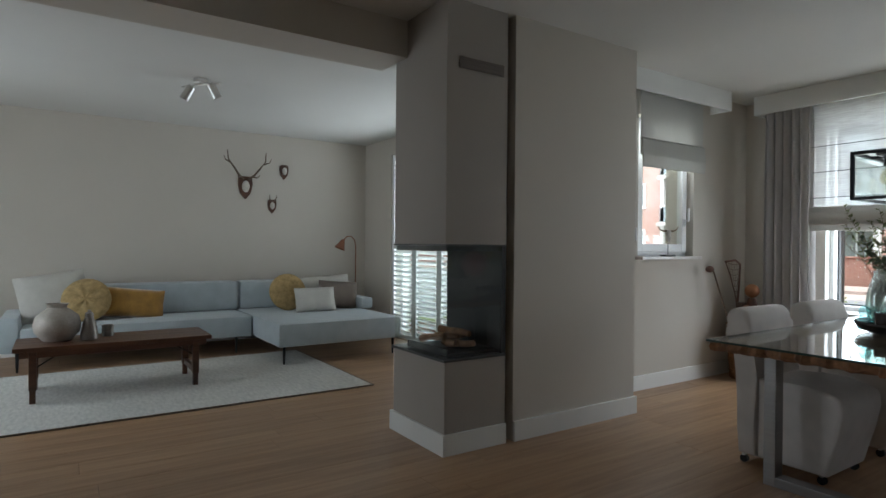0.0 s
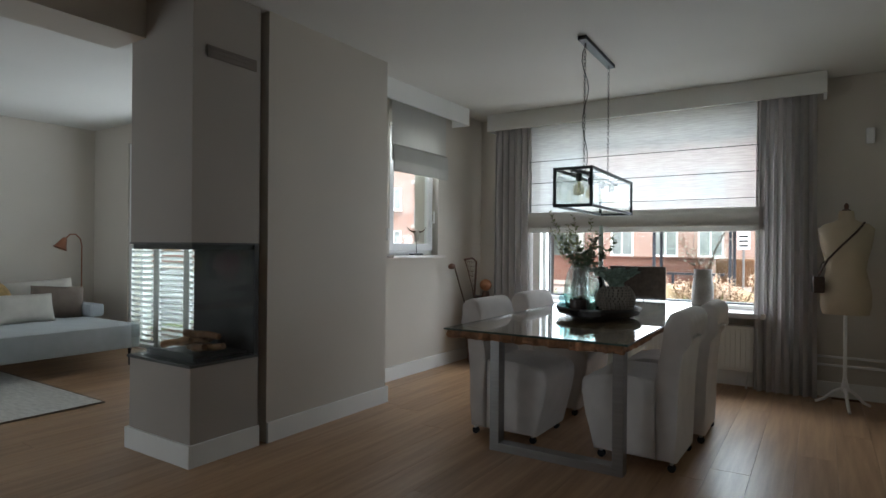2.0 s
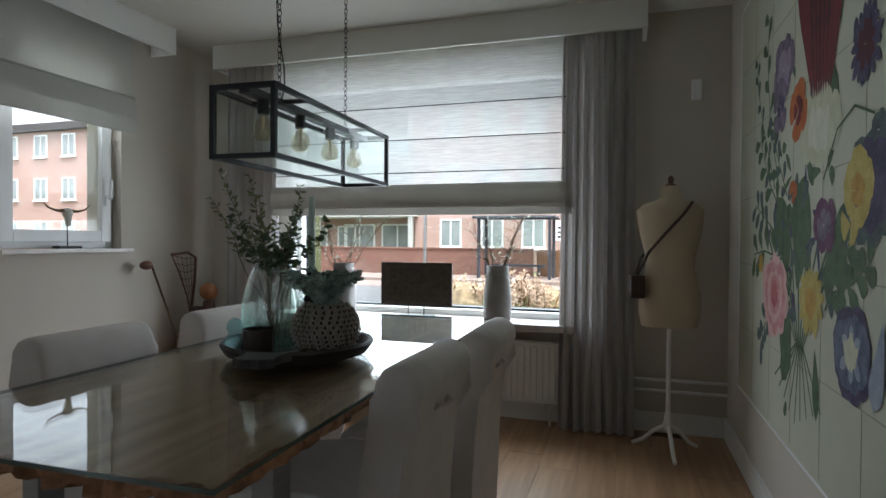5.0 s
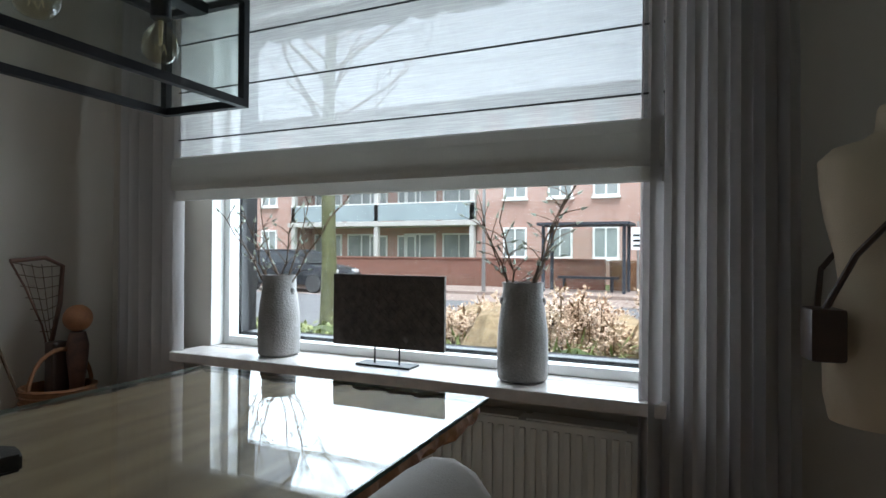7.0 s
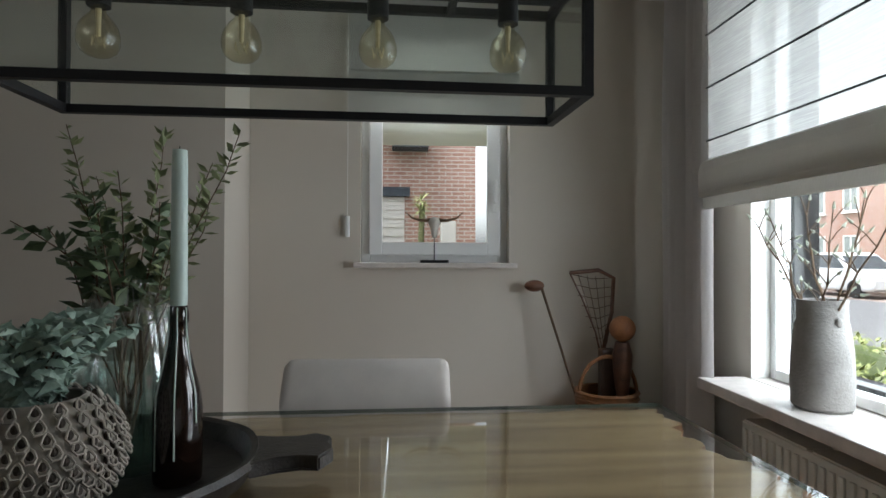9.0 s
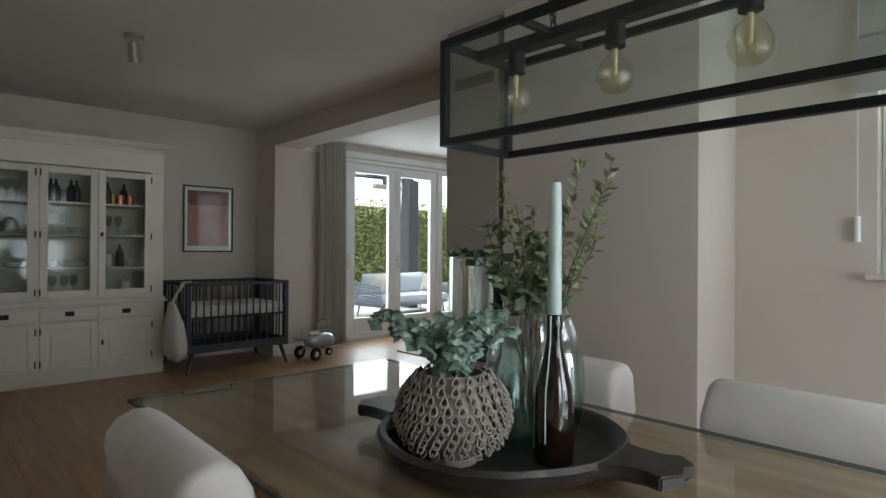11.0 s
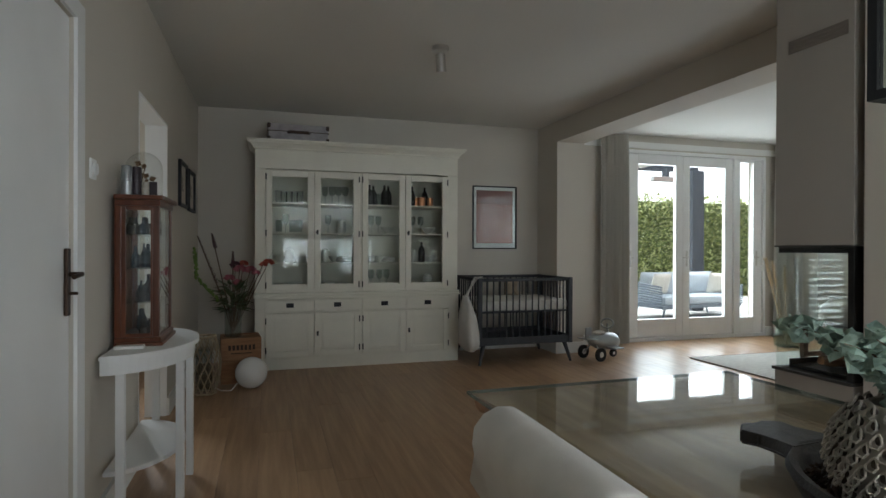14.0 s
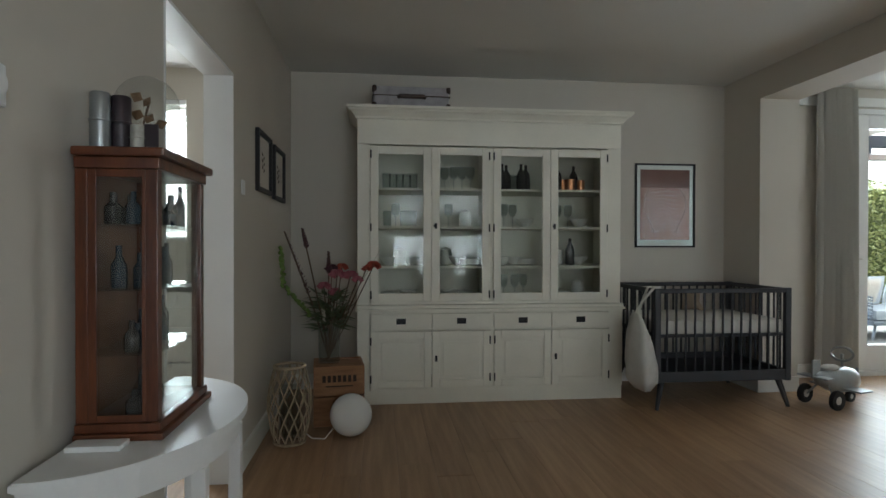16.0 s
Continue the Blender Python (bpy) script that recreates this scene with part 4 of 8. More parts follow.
tagged(one("tealight_cup", "cup", lambda bm: lathe(bm, [(0.052, PZ + 0.0), (0.058, PZ + 0.005), (0.060, PZ + 0.102), (0.055, PZ + 0.102), (0.053, PZ + 0.02), (0.001, PZ + 0.018)], 26, (-0.262, 3.640)), smooth=True), "small smoked brown glass cup on the tray", "cup")
cone = None
for i, (cx, cy) in enumerate(((0.015, 3.62), (-0.02, 3.605), (0.035, 3.68), (-0.06, 3.595), (0.045, 3.72))):
    if cone is None:
        def pine(bm):
            for j in range(7):
                z = 0.004 + j * 0.006
                r = 0.018 * math.sin(math.pi * (j + 1.2) / 9)
                for k in range(8):
                    a = 2 * math.pi * (k + 0.5 * (j % 2)) / 8
                    leaf(bm, (r * 0.5 * math.cos(a), r * 0.5 * math.sin(a), z), Vector((math.cos(a) * r, math.sin(a) * r, 0.006)), 0.005)
        cone = tagged(one("pine_cone", "cone", pine), "small open brown pine cone on the tray", "pine cone", "pine cones on the tray")
        cone.matrix_world = pose(cx, cy, PZ + 0.006, 20, 10, 0)
    else:
        copy_thing(cone, pose(cx, cy, PZ + 0.006, 15 * i, -20 + 12 * i, 50 * i))

# ---- on the sills ----
M["stoneware"] = mat("rough_grey_stoneware", (0.20, 0.19, 0.18), 0.9, var=0.2, scale=9, bump=0.7, bscale=110, col2=(0.33, 0.31, 0.295))
M["woven"] = mat("dark_woven_bark", (0.035, 0.026, 0.02), 0.8, var=0.4, scale=30, col2=(0.085, 0.065, 0.05))
M["bud"] = mat("pale_grey_green_bud", (0.36, 0.39, 0.31), 0.7, var=0.2, scale=30)
M["bone"] = mat("pale_bone", (0.55, 0.52, 0.46), 0.7, var=0.15, scale=30)
sv = thing("stoneware_vase", "tall rough grey stoneware vase on the window sill", "vase", pose(-1.0, 5.745, 0.6765), "vases on the sill")
one("vase_body", "stoneware", lambda bm: lathe(bm, [(0.082, 0.0), (0.094, 0.012), (0.097, 0.10), (0.093, 0.20), (0.082, 0.285), (0.075, 0.31), (0.078, 0.318), (0.076, 0.345), (0.078, 0.372), (0.070, 0.372), (0.068, 0.32), (0.07, 0.2), (0.001, 0.19)], 32), sv, smooth=True)
for s in (-1, 1):
    one("lug", "stoneware", lambda bm: ball(bm, (s * 0.078, 0, 0.30), 0.013, 8, (0.8, 1.1, 1.3)), sv, smooth=True)


def magnolia(name, m, seed):
    t_, l_ = bmesh.new(), bmesh.new()
    rg = random.Random(seed)
    for i in range(6):
        a = 2 * math.pi * (i + 0.4 * rg.random()) / 6
        L = rg.uniform(0.36, 0.52)
        sp = rg.uniform(0.25, 0.75)
        pts = [Vector((0.05 * math.cos(a) * (k / 6), 0.02 * math.sin(a), 0.22)) + Vector((math.cos(a) * sp * L * (k / 6) ** 1.2, 0.30 * math.sin(a) * sp * L * (k / 6), L * k / 6)) + Vector((rg.uniform(-1, 1), 0.3 * rg.uniform(-1, 1), 0)) * 0.014 for k in range(7)]
        tube(t_, pts, 0.005, 6, 0.0022)
        for k in range(2, 7):
            for _ in range(2):
                d = Vector((rg.uniform(-1, 1), 0.4 * rg.uniform(-1, 1), rg.uniform(0.2, 1.0))).normalized() * rg.uniform(0.05, 0.11)
                q = pts[k] + d
                tube(t_, [pts[k], pts[k] + d * 0.5 + Vector((0, 0, 0.006)), q], 0.0024, 5, 0.0014)
                rod(l_, q - d.normalized() * 0.004, q + d.normalized() * 0.022, 0.0065, 0.001, 7)
    th = thing("magnolia_branches", "bare brown branches with pale grey-green buds", "branches", m, "branches in the sill vases")
    part("stems", t_, "twig", th, smooth=True)["kind"] = "stuff"
    part("buds", l_, "bud", th, smooth=True)["kind"] = "stuff"


magnolia("m", pose(-1.0, 5.745, 0.6765), 1)
copy_thing(sv, pose(0.18, 5.73, 0.6765, 0, 0, 15))
magnolia("m", pose(0.18, 5.73, 0.6765), 2)
orn = thing("woven_panel_ornament", "dark woven bark panel on a thin metal stand", "ornament", pose(-0.420, 5.745, 0.6765))
one("stand_plate", "black", lambda bm: box(bm, -0.13, 0.13, -0.045, 0.045, 0, 0.008, 0.001), orn)
for sx in (-0.06, 0.06):
    one("stand_rod", "black", lambda bm: rod(bm, (sx, 0, 0.008), (sx, 0, 0.10), 0.004, seg=8), orn)


def weave(bm):
    W, Z0, Z1, q = 0.27, 0.075, 0.385, 0.021
    box(bm, -W, W, -0.009, 0.009, Z0, Z1, 0.002)
    for i in range(28):
        for j in range(17):
            x, z = -W + q * (i + 0.5) - 0.02, Z0 + q * (j + 0.5) - 0.01
            if (i + j) % 2 or abs(x) > W - 0.018 or not Z0 + 0.016 < z < Z1 - 0.016:
                continue
            for y in (-0.0095, 0.0095):
                vs = box(bm, -0.013, 0.013, -0.0016, 0.0016, -0.013, 0.013)
                bmesh.ops.transform(bm, matrix=pose(x, y, z, 5 if i % 2 else -5, 45, 0), verts=vs)


one("woven_panel", "woven", weave, orn)["kind"] = "stuff"
sk = thing("skull_ornament", "small pale horned skull on a thin stand", "ornament", pose(-2.20, 4.48, SZ0 + 0.0142))
one("base", "black", lambda bm: box(bm, -0.03, 0.03, -0.075, 0.075, 0, 0.015, 0.002), sk)
one("stem", "black", lambda bm: rod(bm, (0, 0, 0.015), (0, 0, 0.15), 0.003, seg=8), sk)
one("skull", "bone", lambda bm: (ball(bm, (0, 0, 0.215), 0.034, 12, (0.7, 1.0, 0.9)), rod(bm, (0.006, 0, 0.135), (0, 0, 0.215), 0.013, 0.027, 12)), sk, smooth=True)
for s in (-1, 1):
    one("horn", "twig", lambda bm: tube(bm, [(0, s * 0.025, 0.228), (0, s * 0.07, 0.226), (0, s * 0.12, 0.240), (0, s * 0.155, 0.272)], 0.011, 8, 0.002), sk, "dark curved horn", smooth=True)

# ---- dress form, bag, mural ----
M["canvas"] = mat("cream_canvas", (0.52, 0.43, 0.31), 0.95, var=0.06, scale=6, bump=0.3, bscale=350)
M["leather"] = mat("brown_leather", (0.05, 0.026, 0.016), 0.45, var=0.2, scale=20)


def ovals(bm, rows, seg=24):
    rings = []
    for z, rx, ry, ox in rows:
        rings.append([bm.verts.new((ox + rx * math.cos(2 * math.pi * i / seg), ry * math.sin(2 * math.pi * i / seg), z)) for i in range(seg)])
    for p, q in zip(rings, rings[1:]):
        for i in range(seg):
            bm.faces.new((p[i], p[(i + 1) % seg], q[(i + 1) % seg], q[i]))
    bm.faces.new(rings[0][::-1])
    bm.faces.new(rings[-1])


def dress_form(bm):
    ovals(bm, [(0.735, 0.155, 0.115, 0), (0.80, 0.168, 0.125, 0), (0.90, 0.170, 0.125, 0), (1.0, 0.150, 0.11, 0), (1.08, 0.132, 0.10, 0), (1.16, 0.142, 0.112, 0), (1.25, 0.165, 0.13, 0), (1.33, 0.178, 0.12, 0), (1.40, 0.185, 0.095, 0), (1.435, 0.150, 0.08, 0), (1.455, 0.085, 0.065, 0), (1.475, 0.055, 0.055, 0), (1.53, 0.050, 0.05, 0), (1.54, 0.045, 0.045, 0)])
    n0 = len(bm.faces)
    bm.faces.ensure_lookup_table()
    lathe(bm, [(0.03, 1.541), (0.03, 1.548), (0.014, 1.555), (0.018, 1.58), (0.008, 1.60)], 14)
    bm.faces.ensure_lookup_table()
    for f in bm.faces[n0:]:
        f.material_index = 1
    n1 = len(bm.faces)
    rod(bm, (0, 0, 0.17), (0, 0, 0.734), 0.013, seg=12)
    lathe(bm, [(0.022, 0.13), (0.028, 0.16), (0.020, 0.20), (0.014, 0.24)], 14)
    for k in range(3):
        a = 2 * math.pi * k / 3 + 0.5
        tube(bm, [(0.02 * math.cos(a), 0.02 * math.sin(a), 0.15), (0.08 * math.cos(a), 0.08 * math.sin(a), 0.115), (0.15 * math.cos(a), 0.15 * math.sin(a), 0.045), (0.21 * math.cos(a), 0.21 * math.sin(a), 0.014)], 0.014, 8, 0.011)
    bm.faces.ensure_lookup_table()
    for f in bm.faces[n1:]:
        f.material_index = 2


df = one("dress_form", "canvas", dress_form, smooth=True)
df.data.materials.append(M["walnut"])
df.data.materials.append(M["white"])
df.matrix_world = pose(1.26, 5.40, 0, 0, 0, 8)
tagged(df, "cream canvas dress form on a white tripod stand", "dress form")
bag = thing("shoulder_bag", "small brown leather bag hung from the dress form", "bag", pose(1.26, 5.40, 0, 0, 0, 8))
one("pouch", "leather", lambda bm: box(bm, -0.235, -0.155, -0.13, -0.03, 0.90, 1.03, 0.012), bag, smooth=True)
one("strap", "leather", lambda bm: [tube(bm, pts, 0.008, 6) for pts in ([(-0.20, -0.10, 1.02), (-0.14, -0.125, 1.16), (-0.05, -0.138, 1.27), (0.05, -0.120, 1.38), (0.11, -0.04, 1.446)], [(0.11, -0.04, 1.446), (0.09, 0.06, 1.42), (-0.03, 0.142, 1.26), (-0.14, 0.12, 1.12), (-0.20, -0.05, 1.02)])], bag, smooth=True)

mural = thing("wall_mural", "large painted flower bouquet on a cream creased paper panel", "mural")
M["paper"] = mat("cream_mural_paper", (0.53, 0.54, 0.43), 0.85, var=0.05, scale=4)
M["crease"] = mat("brown_paper_crease", (0.36, 0.35, 0.27), 0.9)
MX, MY0, MY1, MZ0, MZ1 = XR - 0.006, 3.29, 5.40, 0.425, 2.48
one("paper", "paper", lambda bm: box(bm, MX, XR - 0.0005, MY0, MY1, MZ0, MZ1), mural)
one("border", "white", lambda bm: frame_bars(bm, MY0 - 0.012, MY1 + 0.012, MZ0 - 0.012, MZ1 + 0.012, MX - 0.003, XR - 0.0006, 0.012, "y"), mural, "thin pale border")
one("creases", "crease", lambda bm: [box(bm, MX - 0.0008, MX - 0.0002, MY0 + 0.02, MY1 - 0.02, MZ0 + 0.34 * k, MZ0 + 0.34 * k + 0.004) for k in range(1, 6)] + [box(bm, MX - 0.0008, MX - 0.0002, MY0 + 0.35 * k, MY0 + 0.35 * k + 0.004, MZ0 + 0.02, MZ1 - 0.02) for k in range(1, 6)], mural)
paints = {"crimson": ((0.10, 0.012, 0.018), (0.20, 0.03, 0.03)), "violet": ((0.10, 0.07, 0.12), (0.26, 0.21, 0.27)), "orange": ((0.38, 0.08, 0.02), (0.5, 0.16, 0.04)), "yellow": ((0.40, 0.30, 0.06), (0.58, 0.49, 0.16)),
          "rose": ((0.48, 0.16, 0.17), (0.68, 0.40, 0.38)), "blue": ((0.045, 0.06, 0.12), (0.18, 0.205, 0.28)), "leafgreen": ((0.045, 0.085, 0.045), (0.12, 0.18, 0.09)), "pale": ((0.47, 0.48, 0.33), (0.60, 0.60, 0.44)), "paper_white": ((0.55, 0.55, 0.45), (0.66, 0.66, 0.55)), "wine": ((0.05, 0.008, 0.016), (0.11, 0.018, 0.026)), "lilac": ((0.26, 0.20, 0.30), (0.36, 0.30, 0.38)), "slategreen": ((0.05, 0.075, 0.075), (0.12, 0.15, 0.14)), "ochre": ((0.40, 0.22, 0.03), (0.55, 0.36, 0.08)), "plum_paint": ((0.09, 0.03, 0.07), (0.19, 0.09, 0.15)), "pale_rose": ((0.60, 0.34, 0.33), (0.72, 0.50, 0.47)), "deep_rose": ((0.40, 0.08, 0.10), (0.52, 0.16, 0.17)), "sky_paint": ((0.22, 0.27, 0.36), (0.38, 0.42, 0.48)), "indigo": ((0.035, 0.03, 0.07), (0.11, 0.09, 0.16))}
for nm, (c1, c2) in paints.items():
    M["paint_" + nm] = mat("mural_paint_" + nm, c1, 0.85, col2=c2, scale=22, bscale=90)
depth = [0]


def stroke(colour, pts, w0, w1):
    depth[0] += 1
    x = MX - 0.001 - 0.000005 * depth[0]
    def fn(bm):
        L, R = [], []
        n = len(pts)
        for k, (y, z) in enumerate(pts):
            y2, z2 = pts[min(k + 1, n - 1)]
            y1, z1 = pts[max(k - 1, 0)]
            d = Vector((y2 - y1, z2 - z1)).normalized()
            w = w0 + (w1 - w0) * k / (n - 1)
            L.append(bm.verts.new((x, y - d.y * w, z + d.x * w)))
            R.append(bm.verts.new((x, y + d.y * w, z - d.x * w)))
        for k in range(n - 1):
            bm.faces.new((L[k], L[k + 1], R[k + 1], R[k]))
    one("painted_stem", "paint_" + colour, fn, mural)


def petal(colour, cy, cz, ang, length, width, tip=0.6):
    """One painted petal or leaf: a drop with its widest part at the share tip of its length."""
    depth[0] += 1
    x = MX - 0.001 - 0.000005 * depth[0]
    d, w = Vector((math.cos(ang), math.sin(ang))), Vector((-math.sin(ang), math.cos(ang)))
    def fn(bm):
        left, right = [], []
        for k in range(9):
            t = k / 8
            v = (t / tip) ** 0.8 if t < tip else max(0.0, 1 - ((t - tip) / (1 - tip)) ** 2) ** 0.5
            e = v * width * (1 + 0.16 * noise.noise((cy * 9 + t * 3, cz * 9, ang)))
            c = Vector((cy, cz)) + d * length * t + w * width * 0.25 * math.sin(t * 2.6 + ang)
            left.append(bm.verts.new((x, *(c + w * e))))
            right.append(bm.verts.new((x, *(c - w * e))))
        for k in range(8):
            bm.faces.new((left[k], left[k + 1], right[k + 1], right[k]))
    one("painted_petal", "paint_" + colour, fn, mural)


def bloom(cy, cz, ry, rz, rings, seed):
    """A painted flower of several rings of petals, from the outside in; ring: colour, count, reach, width."""
    rg = random.Random(seed)
    for colour, count, reach, width in rings:
        for k in range(count):
            a = 2 * math.pi * (k + 0.35 * rg.random()) / count + seed
            q = 1.0 / math.sqrt((math.cos(a) / ry) ** 2 + (math.sin(a) / rz) ** 2)
            petal(colour, cy, cz, a, q * reach * rg.uniform(0.86, 1.06), q * width, 0.62)


def sprig(colour, pts, n, size, seed):
    """A painted stalk with small leaves along it."""
    rg = random.Random(seed)
    stroke("leafgreen", pts, 0.006, 0.003)
    for k in range(n):
        f = (k + 0.5) / n * (len(pts) - 1)
        i = min(int(f), len(pts) - 2)
        y = pts[i][0] + (pts[i + 1][0] - pts[i][0]) * (f - i)
        z = pts[i][1] + (pts[i + 1][1] - pts[i][1]) * (f - i)
        up = math.atan2(pts[i + 1][1] - pts[i][1], pts[i + 1][0] - pts[i][0])
        petal(colour, y, z, up + (0.9 if k % 2 else -0.9) + rg.uniform(-0.3, 0.3), size * rg.uniform(0.7, 1.2), size * 0.28)


rm = random.Random(8)
for i in range(9):
    y = 4.25 + 0.03 * (i - 4)
    stroke("leafgreen", [(y + 0.09 * (i - 4), 1.25), (y + 0.02 * (i - 4), 1.0), (4.23 + 0.012 * (i - 4), 0.84), (4.28 + 0.075 * (i - 4), 0.54 + 0.03 * abs(i - 4))], 0.009, 0.005)
for y, z, a, ln, w in ((4.42, 1.08, 1.2, 0.36, 0.11), (4.30, 1.05, 1.9, 0.42, 0.12), (4.12, 1.08, 1.0, 0.36, 0.08), (4.48, 0.98, -1.9, 0.26, 0.09), (4.36, 0.88, -1.2, 0.24, 0.07), (3.92, 1.14, 2.4, 0.26, 0.06), (3.80, 1.05, 0.9, 0.22, 0.05), (3.95, 1.45, 2.0, 0.24, 0.05), (3.84, 1.55, 1.1, 0.34, 0.05), (3.86, 1.86, 1.75, 0.55, 0.05), (4.06, 0.86, -1.75, 0.24, 0.035)):
    petal("leafgreen", y, z, a, ln, w, 0.5)
for k in range(46):
    y, z = 4.22 + rm.gauss(0, 0.30), 1.28 + rm.gauss(0, 0.22)
    petal(rm.choice(("leafgreen", "leafgreen", "slategreen", "indigo")), y, z, rm.uniform(0, 6.28), rm.uniform(0.06, 0.15), rm.uniform(0.012, 0.030), 0.5)
for n_, (pts, sz) in enumerate((([(4.55, 1.45), (4.72, 1.75), (4.78, 2.02), (4.77, 2.24)], 0.10), ([(4.62, 1.45), (4.85, 1.75), (4.97, 1.95), (5.0, 2.10)], 0.08), ([(4.45, 1.30), (4.72, 1.48), (4.84, 1.62), (4.92, 1.70)], 0.11), ([(4.50, 1.22), (4.82, 1.34), (5.0, 1.40)], 0.11), ([(4.48, 1.15), (4.80, 1.18), (5.02, 1.16)], 0.12), ([(4.42, 1.40), (4.60, 1.60), (4.66, 1.74)], 0.09), ([(3.92, 1.05), (3.72, 1.10), (3.60, 1.16)], 0.11), ([(4.55, 0.95), (4.78, 0.84), (4.86, 0.76)], 0.11), ([(3.95, 1.0), (3.84, 1.12), (3.74, 1.22)], 0.12))):
    sprig("slategreen" if n_ % 2 else "leafgreen", pts, 9, sz, 60 + n_)
bloom(4.04, 1.59, 0.22, 0.13, [("pale", 9, 1.0, 0.42), ("paper_white", 6, 0.55, 0.35)], 1)
for k in range(9):
    petal("crimson", 4.03 + 0.022 * (k - 4), 1.70, 1.57 - 0.070 * (k - 4) + 0.05 * math.sin(k * 3), 0.56 + 0.16 * math.sin(k * 1.9), 0.048, 0.55)
for k in range(5):
    petal("wine", 4.04 + 0.03 * (k - 2), 1.74, 1.57 - 0.06 * (k - 2), 0.42 + 0.06 * (k % 2), 0.018, 0.6)
bloom(4.50, 1.92, 0.19, 0.14, [("violet", 7, 1.0, 0.40), ("lilac", 5, 0.6, 0.30)], 4)
bloom(4.54, 1.78, 0.12, 0.12, [("violet", 5, 1.0, 0.45), ("indigo", 3, 0.5, 0.25)], 5)
bloom(4.28, 1.71, 0.12, 0.12, [("orange", 5, 1.0, 0.48), ("crimson", 4, 0.5, 0.25)], 6)
bloom(3.65, 1.75, 0.115, 0.125, [("indigo", 17, 1.0, 0.14), ("wine", 9, 0.6, 0.14)], 7)
bloom(3.55, 1.50, 0.075, 0.055, [("slategreen", 5, 1.0, 0.40)], 71)
stroke("leafgreen", [(3.98, 1.42), (3.86, 1.56), (3.72, 1.60), (3.58, 1.55)], 0.005, 0.004)
bloom(3.60, 1.36, 0.20, 0.17, [("slategreen", 9, 1.0, 0.32), ("indigo", 8, 0.8, 0.28)], 72)
bloom(3.69, 1.36, 0.115, 0.12, [("yellow", 5, 1.0, 0.55), ("ochre", 5, 0.45, 0.22)], 8)
bloom(3.74, 1.27, 0.08, 0.07, [("yellow", 3, 1.0, 0.55)], 81)
bloom(3.97, 1.27, 0.125, 0.095, [("plum_paint", 6, 1.0, 0.45), ("violet", 4, 0.6, 0.3)], 9)
bloom(4.60, 0.99, 0.235, 0.195, [("pale_rose", 11, 1.0, 0.30), ("rose", 10, 0.82, 0.30), ("pale_rose", 8, 0.6, 0.28), ("rose", 7, 0.42, 0.26), ("deep_rose", 5, 0.24, 0.22)], 10)
bloom(4.10, 1.01, 0.15, 0.125, [("yellow", 16, 1.0, 0.16), ("ochre", 9, 0.45, 0.20)], 12)
bloom(3.72, 0.90, 0.165, 0.140, [("indigo", 9, 1.0, 0.42), ("blue", 9, 0.86, 0.36), ("sky_paint", 6, 0.62, 0.12), ("pale", 6, 0.30, 0.30)], 14)
petal("sky_paint", 3.52, 1.02, -1.45, 0.24, 0.045, 0.7)
bloom(4.33, 1.41, 0.06, 0.045, [("orange", 4, 1.0, 0.5)], 17)
bloom(4.86, 1.12, 0.05, 0.05, [("ochre", 4, 1.0, 0.5)], 18)

# ---- sports things in the corner ----
M["wicker"] = mat("orange_brown_wicker", (0.20, 0.085, 0.03), 0.7, var=0.3, scale=40, bump=0.5, bscale=90)
M["old_ball"] = mat("worn_orange_leather", (0.27, 0.11, 0.04), 0.6, var=0.25, scale=20)
BX, BY = -1.97, 5.34
bk = thing("wicker_basket", "round orange-brown wicker basket with a hoop handle", "basket", pose(BX, BY, 0))


def basket_body(bm):
    lathe(bm, [(0.11, 0.0), (0.12, 0.01), (0.15, 0.36), (0.155, 0.52), (0.142, 0.52), (0.135, 0.36), (0.105, 0.02), (0.001, 0.015)], 28)
    for j in range(18):
        z = 0.02 + j * 0.029
        r = 0.12 + 0.035 * z / 0.52
        tube(bm, [((r + 0.004 * (k % 2)) * math.cos(2 * math.pi * k / 28), (r + 0.004 * (k % 2)) * math.sin(2 * math.pi * k / 28), z) for k in range(29)], 0.007, 5)


one("woven_body", "wicker", basket_body, bk, smooth=True)["kind"] = "stuff"
one("hoop_handle", "wicker", lambda bm: tube(bm, [(0.02, 0.148 * math.cos(math.pi * k / 14), 0.50 + 0.19 * math.sin(math.pi * k / 14)) for k in range(15)], 0.010, 7), bk, smooth=True)
gc = thing("golf_club", "old golf club with dark wooden head leaning in the basket", "golf club", pose(BX, BY, 0))
one("shaft", "twig", lambda bm: rod(bm, (0.02, -0.02, 0.05), (-0.14, -0.30, 1.03), 0.006, 0.0075, 8), gc)
one("head", "walnut", lambda bm: ball(bm, (-0.15, -0.335, 1.035), 0.042, 12, (0.8, 1.3, 0.75)), gc, smooth=True)
lx = thing("lacrosse_stick", "old wooden lacrosse stick with netted head", "lacrosse stick", pose(BX, BY, 0))
one("stick", "walnut", lambda bm: tube(bm, [(0.0, 0.0, 0.04), (-0.05, -0.01, 0.45), (-0.075, 0.0, 0.66), (-0.09, 0.06, 0.90), (-0.09, 0.07, 1.08), (-0.095, -0.01, 1.12), (-0.10, -0.16, 1.105)], 0.011, 8), lx, smooth=True)
one("side_string", "walnut", lambda bm: tube(bm, [(-0.10, -0.16, 1.105), (-0.09, -0.10, 0.98), (-0.08, -0.03, 0.80), (-0.075, 0.0, 0.66)], 0.005, 6), lx)


